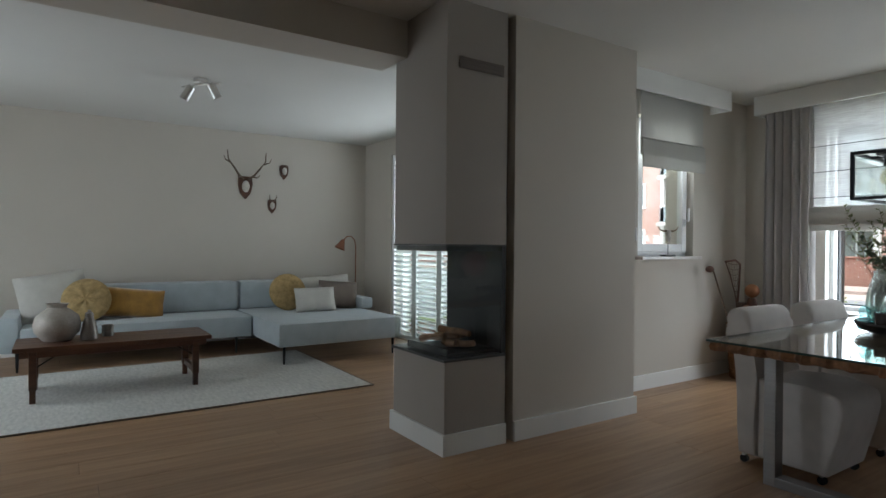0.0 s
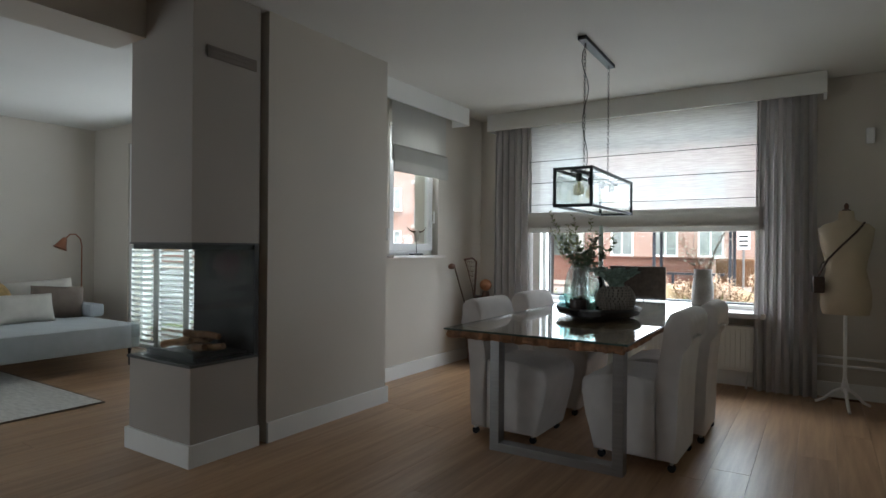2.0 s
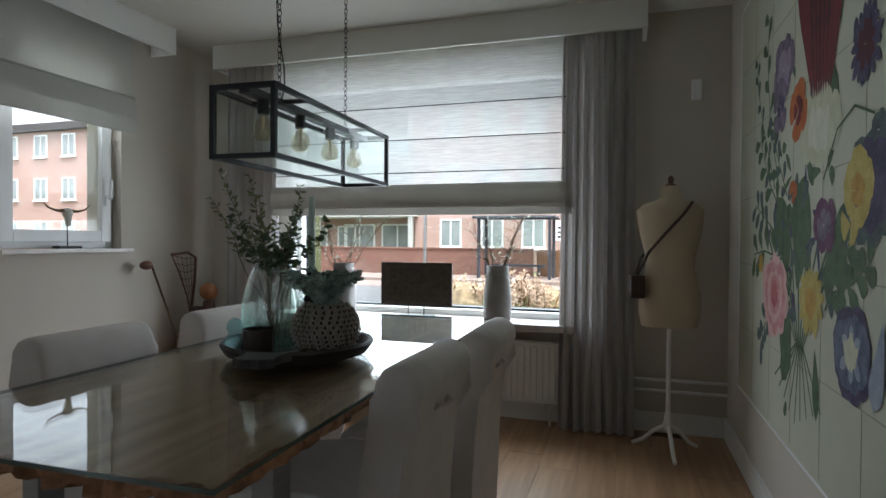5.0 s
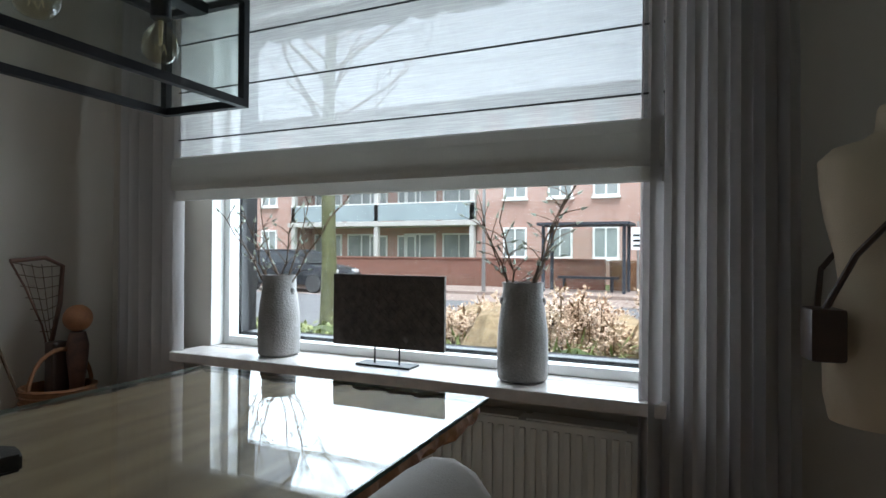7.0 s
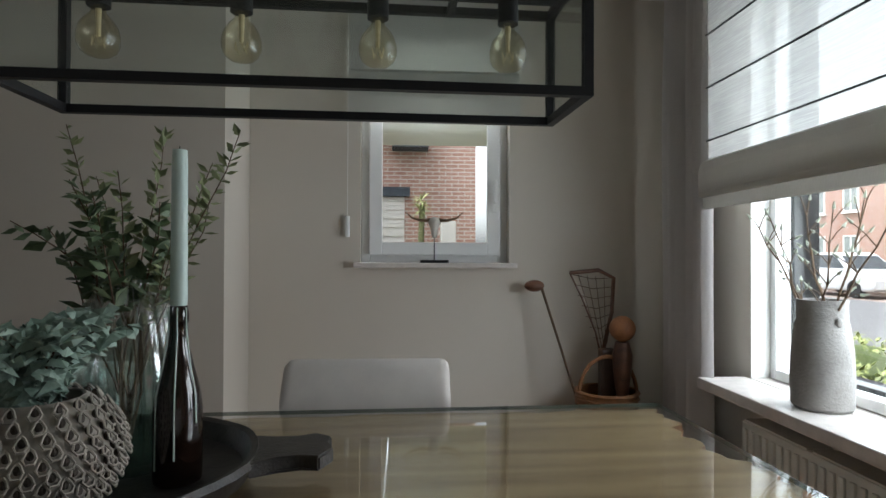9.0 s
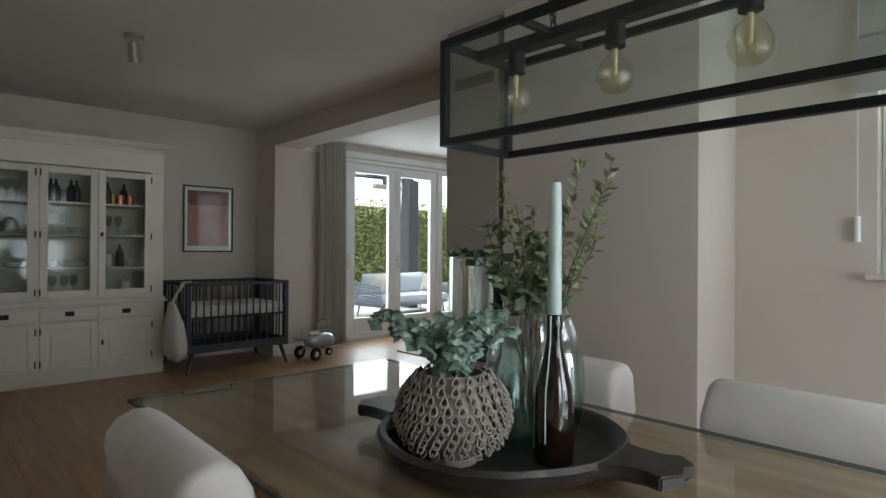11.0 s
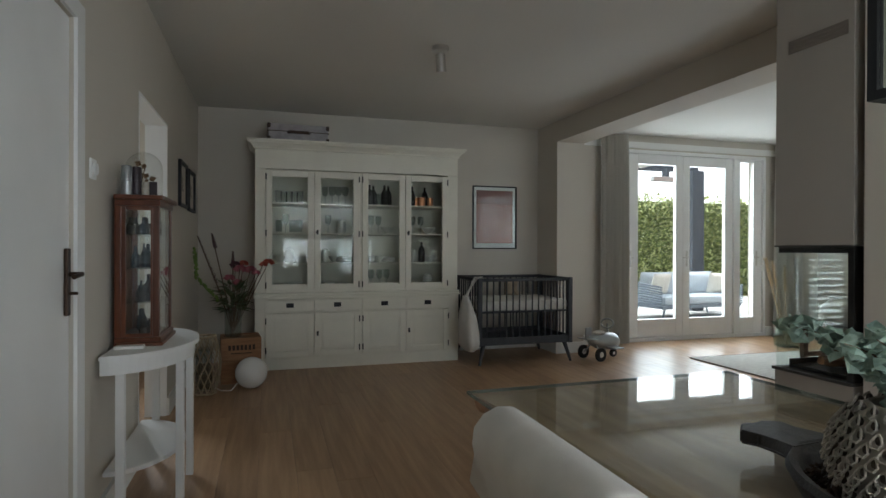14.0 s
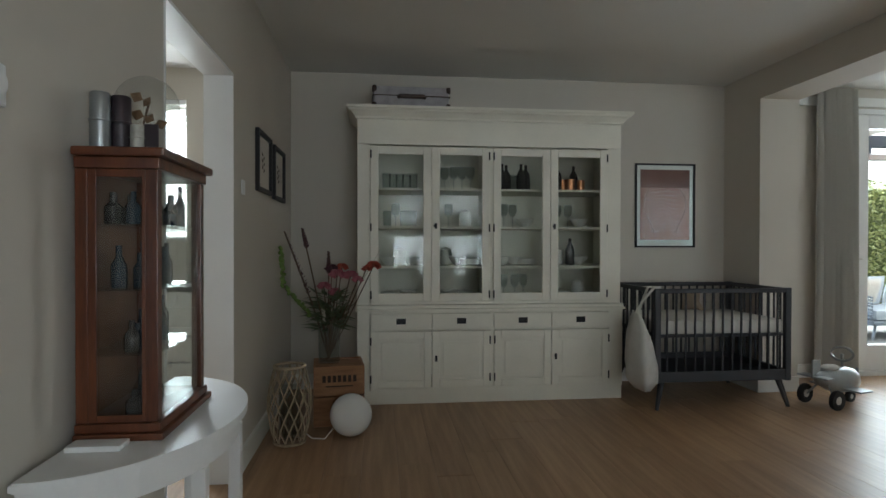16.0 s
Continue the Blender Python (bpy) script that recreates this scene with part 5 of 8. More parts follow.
def net(bm):
    a, b = [(-0.075, 0.0, 0.66), (-0.10, -0.16, 1.10)], [(-0.08, 0.03, 0.70), (-0.09, 0.065, 1.08)]
    for k in range(9):
        t = k / 8
        p, q = Vector(a[0]).lerp(Vector(a[1]), t), Vector(b[0]).lerp(Vector(b[1]), t)
        tube(bm, [p, (p + q) / 2 + Vector((0.01, 0, -0.015)), q], 0.0022, 4)
        if k < 8:
            for s in (0.2, 0.4, 0.6, 0.8):
                p2, q2 = Vector(a[0]).lerp(Vector(a[1]), t + 0.125), Vector(b[0]).lerp(Vector(b[1]), t + 0.125)
                rod(bm, p.lerp(q, s), p2.lerp(q2, s), 0.002, seg=4)


one("net", "twig", net, lx)
tagged(one("leather_ball", "old_ball", lambda bm: ball(bm, (BX + 0.03, BY + 0.07, 0.83), 0.065, 16), smooth=True), "worn orange leather ball on top of the boxing stand", "ball")
std = thing("ball_stand", "dark wooden tenpin club standing in the basket", "club", pose(BX + 0.03, BY + 0.07, 0))
one("club_body", "walnut", lambda bm: lathe(bm, [(0.03, 0.016), (0.035, 0.3), (0.03, 0.5), (0.045, 0.62), (0.05, 0.70), (0.035, 0.764), (0.02, 0.766)], 16), std, smooth=True)
one("leather_block", "leather", lambda bm: box(bm, -0.11, -0.04, -0.09, -0.01, 0.016, 0.72, 0.012), std, "brown leather sleeve")

# ---- display cabinet ----
CAB = thing("display_cabinet", "tall cream painted display cabinet with four glazed doors", "cabinet")
CX0, CX1, CYF, CYU, CYB = -1.048, 1.052, -1.56, -1.60, -2.130
ED = [0.955, 0.4825, 0.010, -0.4625, -0.935]


def cab_shell(bm):
    box(bm, CX0, CX1, CYF - 0.012, CYB, 0.0, 0.105, 0.003)
    box(bm, CX0, CX0 + 0.03, CYF - 0.022, CYB, 0.106, 0.715)
    box(bm, CX1 - 0.03, CX1, CYF - 0.022, CYB, 0.106, 0.715)
    box(bm, CX0 + 0.03, CX1 - 0.03, CYB, CYB + 0.012, 0.106, 2.19)
    box(bm, CX0, CX0 + 0.03, CYU - 0.022, CYB, 0.762, 2.19)
    box(bm, CX1 - 0.03, CX1, CYU - 0.022, CYB, 0.762, 2.19)
    box(bm, CX0 + 0.03, CX1 - 0.03, CYU - 0.022, CYB + 0.012, 2.17, 2.19)
    for x in (0.010,):
        box(bm, x - 0.014, x + 0.014, CYU - 0.024, CYB + 0.012, 0.762, 2.0)


one("carcass", "cabinet", cab_shell, CAB)


def cab_face(bm):
    for x0, x1 in ((CX0, ED[4] - 0.002), (ED[0] + 0.002, CX1)):
        box(bm, x0, x1, CYF - 0.021, CYF, 0.106, 0.714, 0.002)
        box(bm, x0, x1, CYU - 0.021, CYU, 0.762, 1.998, 0.002)
    box(bm, 0.010 - 0.014, 0.010 + 0.014, CYU - 0.021, CYU - 0.001, 0.79, 1.985)
    box(bm, -0.004, 0.024, CYF - 0.021, CYF - 0.001, 0.126, 0.713)
    box(bm, CX0 + 0.1, CX1 - 0.1, CYF - 0.021, CYF - 0.002, 0.106, 0.125)
    box(bm, CX0 + 0.1, CX1 - 0.1, CYF - 0.021, CYF - 0.002, 0.566, 0.580)
    box(bm, CX0 + 0.1, CX1 - 0.1, CYF - 0.021, CYF - 0.002, 0.700, 0.714)
    box(bm, CX0 + 0.1, CX1 - 0.1, CYU - 0.021, CYU - 0.002, 0.763, 0.785)
    box(bm, CX0, CX1, CYU - 0.021, CYU + 0.002, 1.999, 2.19, 0.002)


one("face_frame", "cabinet", cab_face, CAB)
one("mid_ledge", "cabinet", lambda bm: (box(bm, CX0 - 0.018, CX1 + 0.018, CYF + 0.022, CYB, 0.7155, 0.7355, 0.005), box(bm, CX0 - 0.008, CX1 + 0.008, CYF + 0.010, CYB, 0.736, 0.7615, 0.005)), CAB)


def crown(bm):
    prof = [(0.002, 2.191), (0.014, 2.194), (0.018, 2.21), (0.040, 2.235), (0.062, 2.248), (0.066, 2.262), (0.078, 2.266), (0.078, 2.285)]
    rings = []
    for d, z in prof:
        rings.append([bm.verts.new(p) for p in ((CX0 - d, CYB, z), (CX0 - d, CYU + d, z), (CX1 + d, CYU + d, z), (CX1 + d, CYB, z))])
    for p, q in zip(rings, rings[1:]):
        for i in range(4):
            bm.faces.new((p[i], p[(i + 1) % 4], q[(i + 1) % 4], q[i]))
    bm.faces.new(rings[0][::-1])
    bm.faces.new(rings[-1])


one("crown_moulding", "cabinet", crown, CAB)
for zs in (0.79, 1.060, 1.372, 1.672):
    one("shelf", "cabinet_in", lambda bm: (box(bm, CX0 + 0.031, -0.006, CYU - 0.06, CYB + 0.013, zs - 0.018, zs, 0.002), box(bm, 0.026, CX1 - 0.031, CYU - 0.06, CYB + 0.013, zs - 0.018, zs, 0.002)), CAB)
for k in range(4):
    a, b = ED[k + 1] + 0.002, ED[k] - 0.002
    if k in (1,):
        a += 0.012
    if k in (2,):
        b -= 0.012
    dr = one("glazed_door", "cabinet", lambda bm: frame_bars(bm, a, b, 0.788, 1.984, CYU - 0.001, CYU + 0.018, 0.062), CAB)
    pane("pane", dr, a + 0.055, b - 0.055, CYU + 0.006, CYU + 0.009, 0.845, 1.928, "cabinet_glass")
    ld = one("lower_door", "cabinet", lambda bm: (frame_bars(bm, a, b, 0.128, 0.563, CYF - 0.001, CYF + 0.018, 0.058), box(bm, a + 0.056, b - 0.056, CYF + 0.001, CYF + 0.008, 0.184, 0.507), box(bm, a + 0.085, b - 0.085, CYF + 0.008, CYF + 0.014, 0.213, 0.478, 0.004)), CAB)
    dw = one("drawer", "cabinet", lambda bm: (box(bm, a, b, CYF - 0.001, CYF + 0.016, 0.583, 0.697, 0.003), box(bm, a + 0.02, b - 0.02, CYF + 0.016, CYF + 0.019, 0.600, 0.680, 0.002)), CAB)
    mx = (a + b) / 2
    one("pull", "black", lambda bm: (box(bm, mx - 0.036, mx + 0.036, CYF + 0.019, CYF + 0.023, 0.618, 0.662, 0.001), box(bm, mx - 0.026, mx + 0.026, CYF + 0.023, CYF + 0.033, 0.640, 0.656, 0.003)), dw, "black square drawer pull")
    hx = b - 0.004 if k % 2 == 0 else a + 0.004
    for z in (0.84, 1.36, 1.92):
        one("hinge", "black", lambda bm: rod(bm, (hx, CYU + 0.020, z - 0.03), (hx, CYU + 0.020, z + 0.03), 0.006, seg=8), dr, "black hinge")
    for z in (0.20, 0.49):
        one("hinge", "black", lambda bm: rod(bm, (hx, CYF + 0.020, z - 0.03), (hx, CYF + 0.020, z + 0.03), 0.006, seg=8), ld, "black hinge")
    if k % 2 == 1:
        one("latch", "black", lambda bm: (box(bm, b - 0.04, b - 0.022, CYU + 0.018, CYU + 0.03, 1.35, 1.395, 0.003), box(bm, b - 0.036, b - 0.012, CYU + 0.03, CYU + 0.037, 1.366, 1.38)), dr, "black latch")
        one("latch", "black", lambda bm: box(bm, b - 0.04, b - 0.022, CYF + 0.018, CYF + 0.032, 0.33, 0.375, 0.003), ld, "black latch")

# glassware and china on the shelves
M["clear_ware"] = glass_mat("clear_glassware", (0.86, 0.88, 0.87), 0.02, 1.5)
M["copper"] = mat("copper", (0.62, 0.27, 0.14), 0.3, 1.0, var=0.1)
M["china"] = mat("white_china", (0.66, 0.64, 0.58), 0.3, var=0.05)
M["dark_ware"] = mat("dark_bottle", (0.035, 0.03, 0.028), 0.2, var=0.3)
shapes = {
    "tumbler": ([(0.028, 0), (0.033, 0.005), (0.036, 0.13), (0.033, 0.13), (0.030, 0.012), (0.001, 0.01)], "clear_ware", "clear tall drinking glass on a shelf", "glass"),
    "wine_glass": ([(0.032, 0), (0.031, 0.004), (0.005, 0.008), (0.004, 0.08), (0.028, 0.10), (0.037, 0.14), (0.032, 0.19), (0.030, 0.19), (0.034, 0.14), (0.025, 0.105), (0.001, 0.095)], "clear_ware", "clear stemmed wine glass on a shelf", "glass"),
    "bottle": ([(0.035, 0), (0.038, 0.005), (0.038, 0.12), (0.030, 0.15), (0.012, 0.18), (0.012, 0.22), (0.001, 0.22)], "dark_ware", "dark spirit bottle on a shelf", "bottle"),
    "copper_mug": ([(0.036, 0), (0.040, 0.004), (0.042, 0.10), (0.039, 0.10), (0.037, 0.01), (0.001, 0.008)], "copper", "shiny copper mug on a shelf", "mug"),
    "bowl": ([(0.03, 0), (0.032, 0.01), (0.07, 0.05), (0.075, 0.07), (0.071, 0.07), (0.06, 0.045), (0.001, 0.02)], "china", "white china bowl on a shelf", "bowl"),
    "plate_stack": ([(0.06, 0), (0.085, 0.01), (0.086, 0.05), (0.075, 0.056), (0.001, 0.05)], "china", "stack of white plates on a shelf", "plates"),
    "jar": ([(0.04, 0), (0.048, 0.01), (0.05, 0.09), (0.042, 0.115), (0.044, 0.125), (0.02, 0.14), (0.001, 0.15)], "china", "lidded white jar on a shelf", "jar"),
}
made_ware = {}


def ware(kind, x, y, z, s=1.0):
    prof, mtl, lab, cat = shapes[kind]
    if kind not in made_ware:
        ob = one(kind, mtl, lambda bm: lathe(bm, prof, 16), smooth=True)
        tagged(ob, lab, cat, cat + " on the cabinet shelves")
        ob.visible_shadow = mtl != "clear_ware"
        ob.matrix_world = pose(x, y, z)
        made_ware[kind] = ob
    else:
        copy_thing(made_ware[kind], pose(x, y, z, 0, 0, x * 700))


rw = random.Random(21)
plan = [  # bay, shelf height, kinds
    (0, 1.672, ["tumbler"] * 5), (0, 1.372, ["tumbler", "wine_glass", "tumbler", "tumbler"]), (0, 1.060, ["bowl", "jar", "bowl"]), (0, 0.79, ["plate_stack", "bowl"]),
    (1, 1.672, ["wine_glass"] * 4), (1, 1.372, ["wine_glass", "jar"]), (1, 1.060, ["jar", "bowl", "plate_stack"]), (1, 0.79, ["bowl", "plate_stack"]),
    (2, 1.672, ["bottle", "bottle", "tumbler", "bottle", "bottle"]), (2, 1.372, ["wine_glass", "wine_glass", "bowl"]), (2, 1.060, ["bowl", "bowl", "plate_stack"]), (2, 0.79, ["wine_glass", "wine_glass", "wine_glass"]),
    (3, 1.672, ["bottle", "copper_mug", "copper_mug", "bottle", "copper_mug"]), (3, 1.372, ["wine_glass", "wine_glass", "bowl"]), (3, 1.060, ["jar", "bottle", "bowl"]), (3, 0.79, ["plate_stack", "jar"]),
]
for bay, z, kinds in plan:
    x1, x0 = ED[bay] - 0.10, ED[bay + 1] + 0.10
    n = len(kinds)
    for i, kd in enumerate(kinds):
        x = x1 + (x0 - x1) * (i + 0.5) / n if n > 1 else (x0 + x1) / 2
        ware(kd, x, -1.80 - rw.uniform(0.0, 0.09), z + 0.0005)

# suitcase on top
M["case"] = mat("grey_white_worn_vinyl", (0.36, 0.335, 0.345), 0.6, var=0.2, scale=15, bump=0.2)
cs = thing("vintage_suitcase", "worn grey suitcase with brown corners lying on the cabinet", "suitcase", pose(0.64, -1.80, 2.2855, 0, 0, 2))
one("shell", "case", lambda bm: box(bm, -0.30, 0.30, -0.17, 0.17, 0.003, 0.180, 0.045), cs, smooth=True)
one("seam", "leather", lambda bm: box(bm, -0.303, 0.303, -0.173, 0.173, 0.095, 0.103, 0.002), cs)
one("handle", "leather", lambda bm: tube(bm, [(-0.10, 0.171, 0.09), (-0.09, 0.195, 0.09), (0.09, 0.195, 0.09), (0.10, 0.171, 0.09)], 0.017, 10), cs, smooth=True)
for sx in (-1, 1):
    for sz in (0.022, 0.152):
        one("corner_cap", "leather", lambda bm: box(bm, sx * 0.30 - 0.028 * (sx > 0) - 0.006 * (sx < 0), sx * 0.30 + 0.028 * (sx < 0) + 0.006 * (sx > 0), 0.120, 0.174, sz - 0.024, sz + 0.024, 0.012), cs)

# ---- pictures, switches, door, spot ----
M["print"] = mat("dusty_pink_print", (0.36, 0.15, 0.125), 0.5, var=0.1, scale=3, col2=(0.48, 0.23, 0.19))
M["print_dark"] = mat("red_brown_print", (0.20, 0.08, 0.065), 0.5, var=0.1)
M["print_pale"] = mat("pale_pink_print_line", (0.55, 0.42, 0.38), 0.5, var=0.1)
pic = thing("framed_print", "black framed dusty pink abstract print behind glass", "picture", pose(-1.695, YB + 0.001, 1.585))
one("frame", "black", lambda bm: frame_bars(bm, -0.285, 0.285, -0.38, 0.38, 0.0, 0.022, 0.016), pic)
one("mat_board", "white", lambda bm: box(bm, -0.27, 0.27, 0.002, 0.006, -0.365, 0.365), pic, "white mat board")
one("print", "print", lambda bm: box(bm, -0.235, 0.235, 0.0065, 0.008, -0.31, 0.325), pic)
one("band", "print_dark", lambda bm: box(bm, -0.235, 0.235, 0.0082, 0.009, 0.16, 0.325), pic)


def folds(bm):
    for k in range(11):
        z = 0.12 - 0.034 * k
        tube(bm, [(-0.13 + 0.026 * i, 0.009, z + 0.012 * math.sin(i * 0.8 + k * 0.5) - 0.02 * math.cos(i * 0.6)) for i in range(11)], 0.0022, 4)
    for s in (-1, 1):
        tube(bm, [(s * (0.15 + 0.05 * math.sin(i * 0.5)), 0.009, 0.15 - 0.045 * i) for i in range(10)], 0.004, 4)


one("fold_lines", "print_pale", folds, pic)
pane("pane", pic, -0.27, 0.27, 0.0165, 0.0185, -0.365, 0.365, "cabinet_glass")
for yy, zz in ((-0.93, 1.745), (-1.48, 1.735)):
    fr = thing("picture_frame", "narrow black picture frame with pale pressed leaf", "picture", pose(XR - 0.001, yy, zz, 0, 0, 90), "two black frames on the wall")
    one("frame", "black", lambda bm: frame_bars(bm, -0.22, 0.22, -0.19, 0.19, 0.0, 0.025, 0.028), fr)
    one("backing", "wall", lambda bm: box(bm, -0.195, 0.195, 0.001, 0.005, -0.165, 0.165), fr)
    one("pressed_leaf", "cup", lambda bm: [leaf(bm, (0, 0.006, -0.06 + 0.02 * k), (0.05 * (1 if k % 2 else -1), 0.001, 0.03), 0.01, Vector((0, 1, 0))) for k in range(6)], fr)
dth = thing("door_1", "white painted inner door with bronze handle plate, closed", "door", kind="structure")
one("leaf", "white", lambda bm: (box(bm, XR + 0.012, XR + 0.052, DY0 + 0.004, DY1 - 0.004, 0.008, DZ - 0.004, 0.003)), dth)
M["bronze"] = mat("brown_bronze", (0.06, 0.035, 0.022), 0.45, 0.7, var=0.2)
hp = one("handle_plate", "bronze", lambda bm: box(bm, XR - 0.002, XR + 0.0115, DY0 + 0.030, DY0 + 0.068, 0.968, 1.215, 0.004), dth, "long bronze handle plate")
one("door_lever", "bronze", lambda bm: tube(bm, [(XR, DY0 + 0.05, 1.12), (XR - 0.045, DY0 + 0.05, 1.12), (XR - 0.05, DY0 + 0.075, 1.122), (XR - 0.05, DY0 + 0.165, 1.115)], 0.009, 8), hp, smooth=True)
one("key", "bronze", lambda bm: tube(bm, [(XR, DY0 + 0.05, 1.05), (XR - 0.03, DY0 + 0.05, 1.05)], 0.006, 8), hp)
for z in (0.25, 1.05, 1.85):
    one("door_hinge", "bronze", lambda bm: rod(bm, (XR - 0.006, DY1 - 0.006, z - 0.05), (XR - 0.006, DY1 - 0.006, z + 0.05), 0.008, seg=10), dth)
boxes("trim", "white", [(XR - 0.014, XR - 0.0005, DY0 - 0.095, DY0 - 0.001, 0, DZ + 0.07), (XR - 0.014, XR - 0.0005, DY1 + 0.001, DY1 + 0.074, 0, DZ + 0.07), (XR - 0.014, XR - 0.0005, DY0 - 0.001, DY1 + 0.001, DZ + 0.001, DZ + 0.07)], "white door casing")
boxes("opening_lining", "white", [(XR - 0.003, XR + 0.143, OY0 - 0.002, OY0 + 0.012, 0, OZ - 0.001), (XR - 0.003, XR + 0.143, OY1 - 0.012, OY1 + 0.002, 0, OZ - 0.001), (XR - 0.003, XR + 0.143, OY0 + 0.012, OY1 - 0.012, OZ - 0.012, OZ + 0.002)], "white lining of the doorless opening")
tst = thing("thermostat", "black square room thermostat on the wall", "thermostat")
one("body", "black", lambda bm: box(bm, XR - 0.028, XR - 0.001, 2.685, 2.785, 1.475, 1.61, 0.008), tst)
one("dial", "slate", lambda bm: rod(bm, (XR - 0.034, 2.735, 1.545), (XR - 0.028, 2.735, 1.545), 0.03, seg=20), tst)
sw = thing("wall_switch", "round white light switch on the wall", "switch")
one("plate", "white", lambda bm: box(bm, XR - 0.010, XR - 0.001, 1.64, 1.725, 1.50, 1.585, 0.006), sw)
one("knob", "white", lambda bm: rod(bm, (XR - 0.022, 1.682, 1.542), (XR - 0.010, 1.682, 1.542), 0.025, seg=18), sw)
tagged(one("wall_socket", "white", lambda bm: box(bm, XR - 0.010, XR - 0.001, -0.42, -0.35, 1.50, 1.58, 0.005)), "small white switch beside the opening", "switch")


def spot(name, m, heads, label):
    sp = thing(name, label, "spotlight", m)
    one("ceiling_plate", "chrome", lambda bm: rod(bm, (0, 0, -0.035), (0, 0, -0.001), 0.062, seg=24), sp, smooth=True)
    if len(heads) > 1:
        one("bar", "chrome", lambda bm: rod(bm, (-0.2, 0, -0.05), (0.2, 0, -0.05), 0.008, seg=10), sp)
        one("bar_stem", "chrome", lambda bm: rod(bm, (0, 0, -0.05), (0, 0, -0.03), 0.008, seg=8), sp)
    for x, d in heads:
        d = Vector(d).normalized()
        p = Vector((x, 0, -0.085))
        one("spot_head", "chrome", lambda bm: (rod(bm, p - d * 0.03, p + d * 0.10, 0.036, 0.040, 18), rod(bm, (x, 0, -0.03), (x, 0, -0.085), 0.006, seg=8)), sp, smooth=True)
    return sp


spot("ceiling_spot", pose(-0.274, 0.33, H), [(0.0, (-0.1, -0.1, -1))], "single satin nickel ceiling spotlight")
spot("ceiling_spot_bar", pose(-4.48, 0.98, H, 0, 0, 40), [(-0.12, (-0.5, -0.2, -1)), (0.12, (0.4, 0.3, -1))], "double satin nickel spotlight bar on the ceiling")

# ---- crib and what is by it ----
M["charcoal"] = mat("charcoal_painted_wood", (0.020, 0.021, 0.026), 0.5, var=0.12, scale=8, bump=0.05)
M["mattress"] = mat("off_white_cotton", (0.55, 0.53, 0.49), 0.95, var=0.08, scale=12, bump=0.4, bscale=160)
M["teddy"] = mat("beige_plush", (0.36, 0.28, 0.20), 1.0, var=0.15, scale=30, bump=0.8, bscale=120)
crib = thing("baby_crib", "charcoal wooden slatted crib on splayed legs", "crib", pose(-1.685, -1.58, 0))
KX, KY = 0.52, 0.37
for sy in (-1, 1):
    one("bottom_rail", "charcoal", lambda bm: box(bm, -KX, KX, sy * KY - 0.014, sy * KY + 0.014, 0.205, 0.285, 0.006), crib)
    side = one("top_rail", "charcoal", lambda bm: box(bm, -KX, KX, sy * KY - 0.014, sy * KY + 0.014, 0.868, 0.902, 0.006), crib)
    for i in range(13):
        x = -KX + 0.078 + i * (2 * KX - 0.156) / 12
        one("slat", "charcoal", lambda bm: rod(bm, (x, sy * KY, 0.284), (x, sy * KY, 0.869), 0.0085, seg=8), side)
for sx in (-1, 1):
    one("end_bottom_rail", "charcoal", lambda bm: box(bm, sx * KX - 0.014, sx * KX + 0.014, -KY + 0.015, KY - 0.015, 0.205, 0.285, 0.006), crib)
    end = one("end_top_rail", "charcoal", lambda bm: box(bm, sx * KX - 0.014, sx * KX + 0.014, -KY + 0.015, KY - 0.015, 0.868, 0.902, 0.006), crib)
    for i in range(9):
        y = -KY + 0.075 + i * (2 * KY - 0.15) / 8
        one("slat", "charcoal", lambda bm: rod(bm, (sx * KX, y, 0.284), (sx * KX, y, 0.869), 0.0085, seg=8), end)
    for sy in (-1, 1):
        one("post", "charcoal", lambda bm: box(bm, sx * KX - 0.024, sx * KX + 0.024, sy * KY - 0.020, sy * KY + 0.020, 0.20, 0.905, 0.008), crib)
        one("leg", "charcoal", lambda bm: rod(bm, (sx * (KX - 0.05), sy * (KY - 0.03), 0.205), (sx * (KX + 0.005), sy * (KY + 0.01), 0.0), 0.024, 0.014, 12), crib, smooth=True)
one("bed_base", "charcoal", lambda bm: box(bm, -KX + 0.015, KX - 0.015, -KY + 0.015, KY - 0.015, 0.535, 0.555), crib)
one("under_drawer", "charcoal", lambda bm: box(bm, -KX + 0.015, KX - 0.015, -KY + 0.015, KY - 0.015, 0.215, 0.235), crib)
tagged(one("crib_mattress", "mattress", lambda bm: box(bm, -2.185, -1.185, -1.925, -1.232, 0.556, 0.665, 0.025), smooth=True), "off-white quilted mattress in the crib", "mattress")
tagged(one("rag_toy", "teddy", lambda bm: (pillow(bm, 0.16, 0.17, 0.06, pose(-1.80, -1.86, 0.752, -8, 0, 0)), pillow(bm, 0.05, 0.10, 0.03, pose(-1.86, -1.84, 0.70, 5, 30, 0))), smooth=True), "small beige plush cloth lying in the crib", "toy")


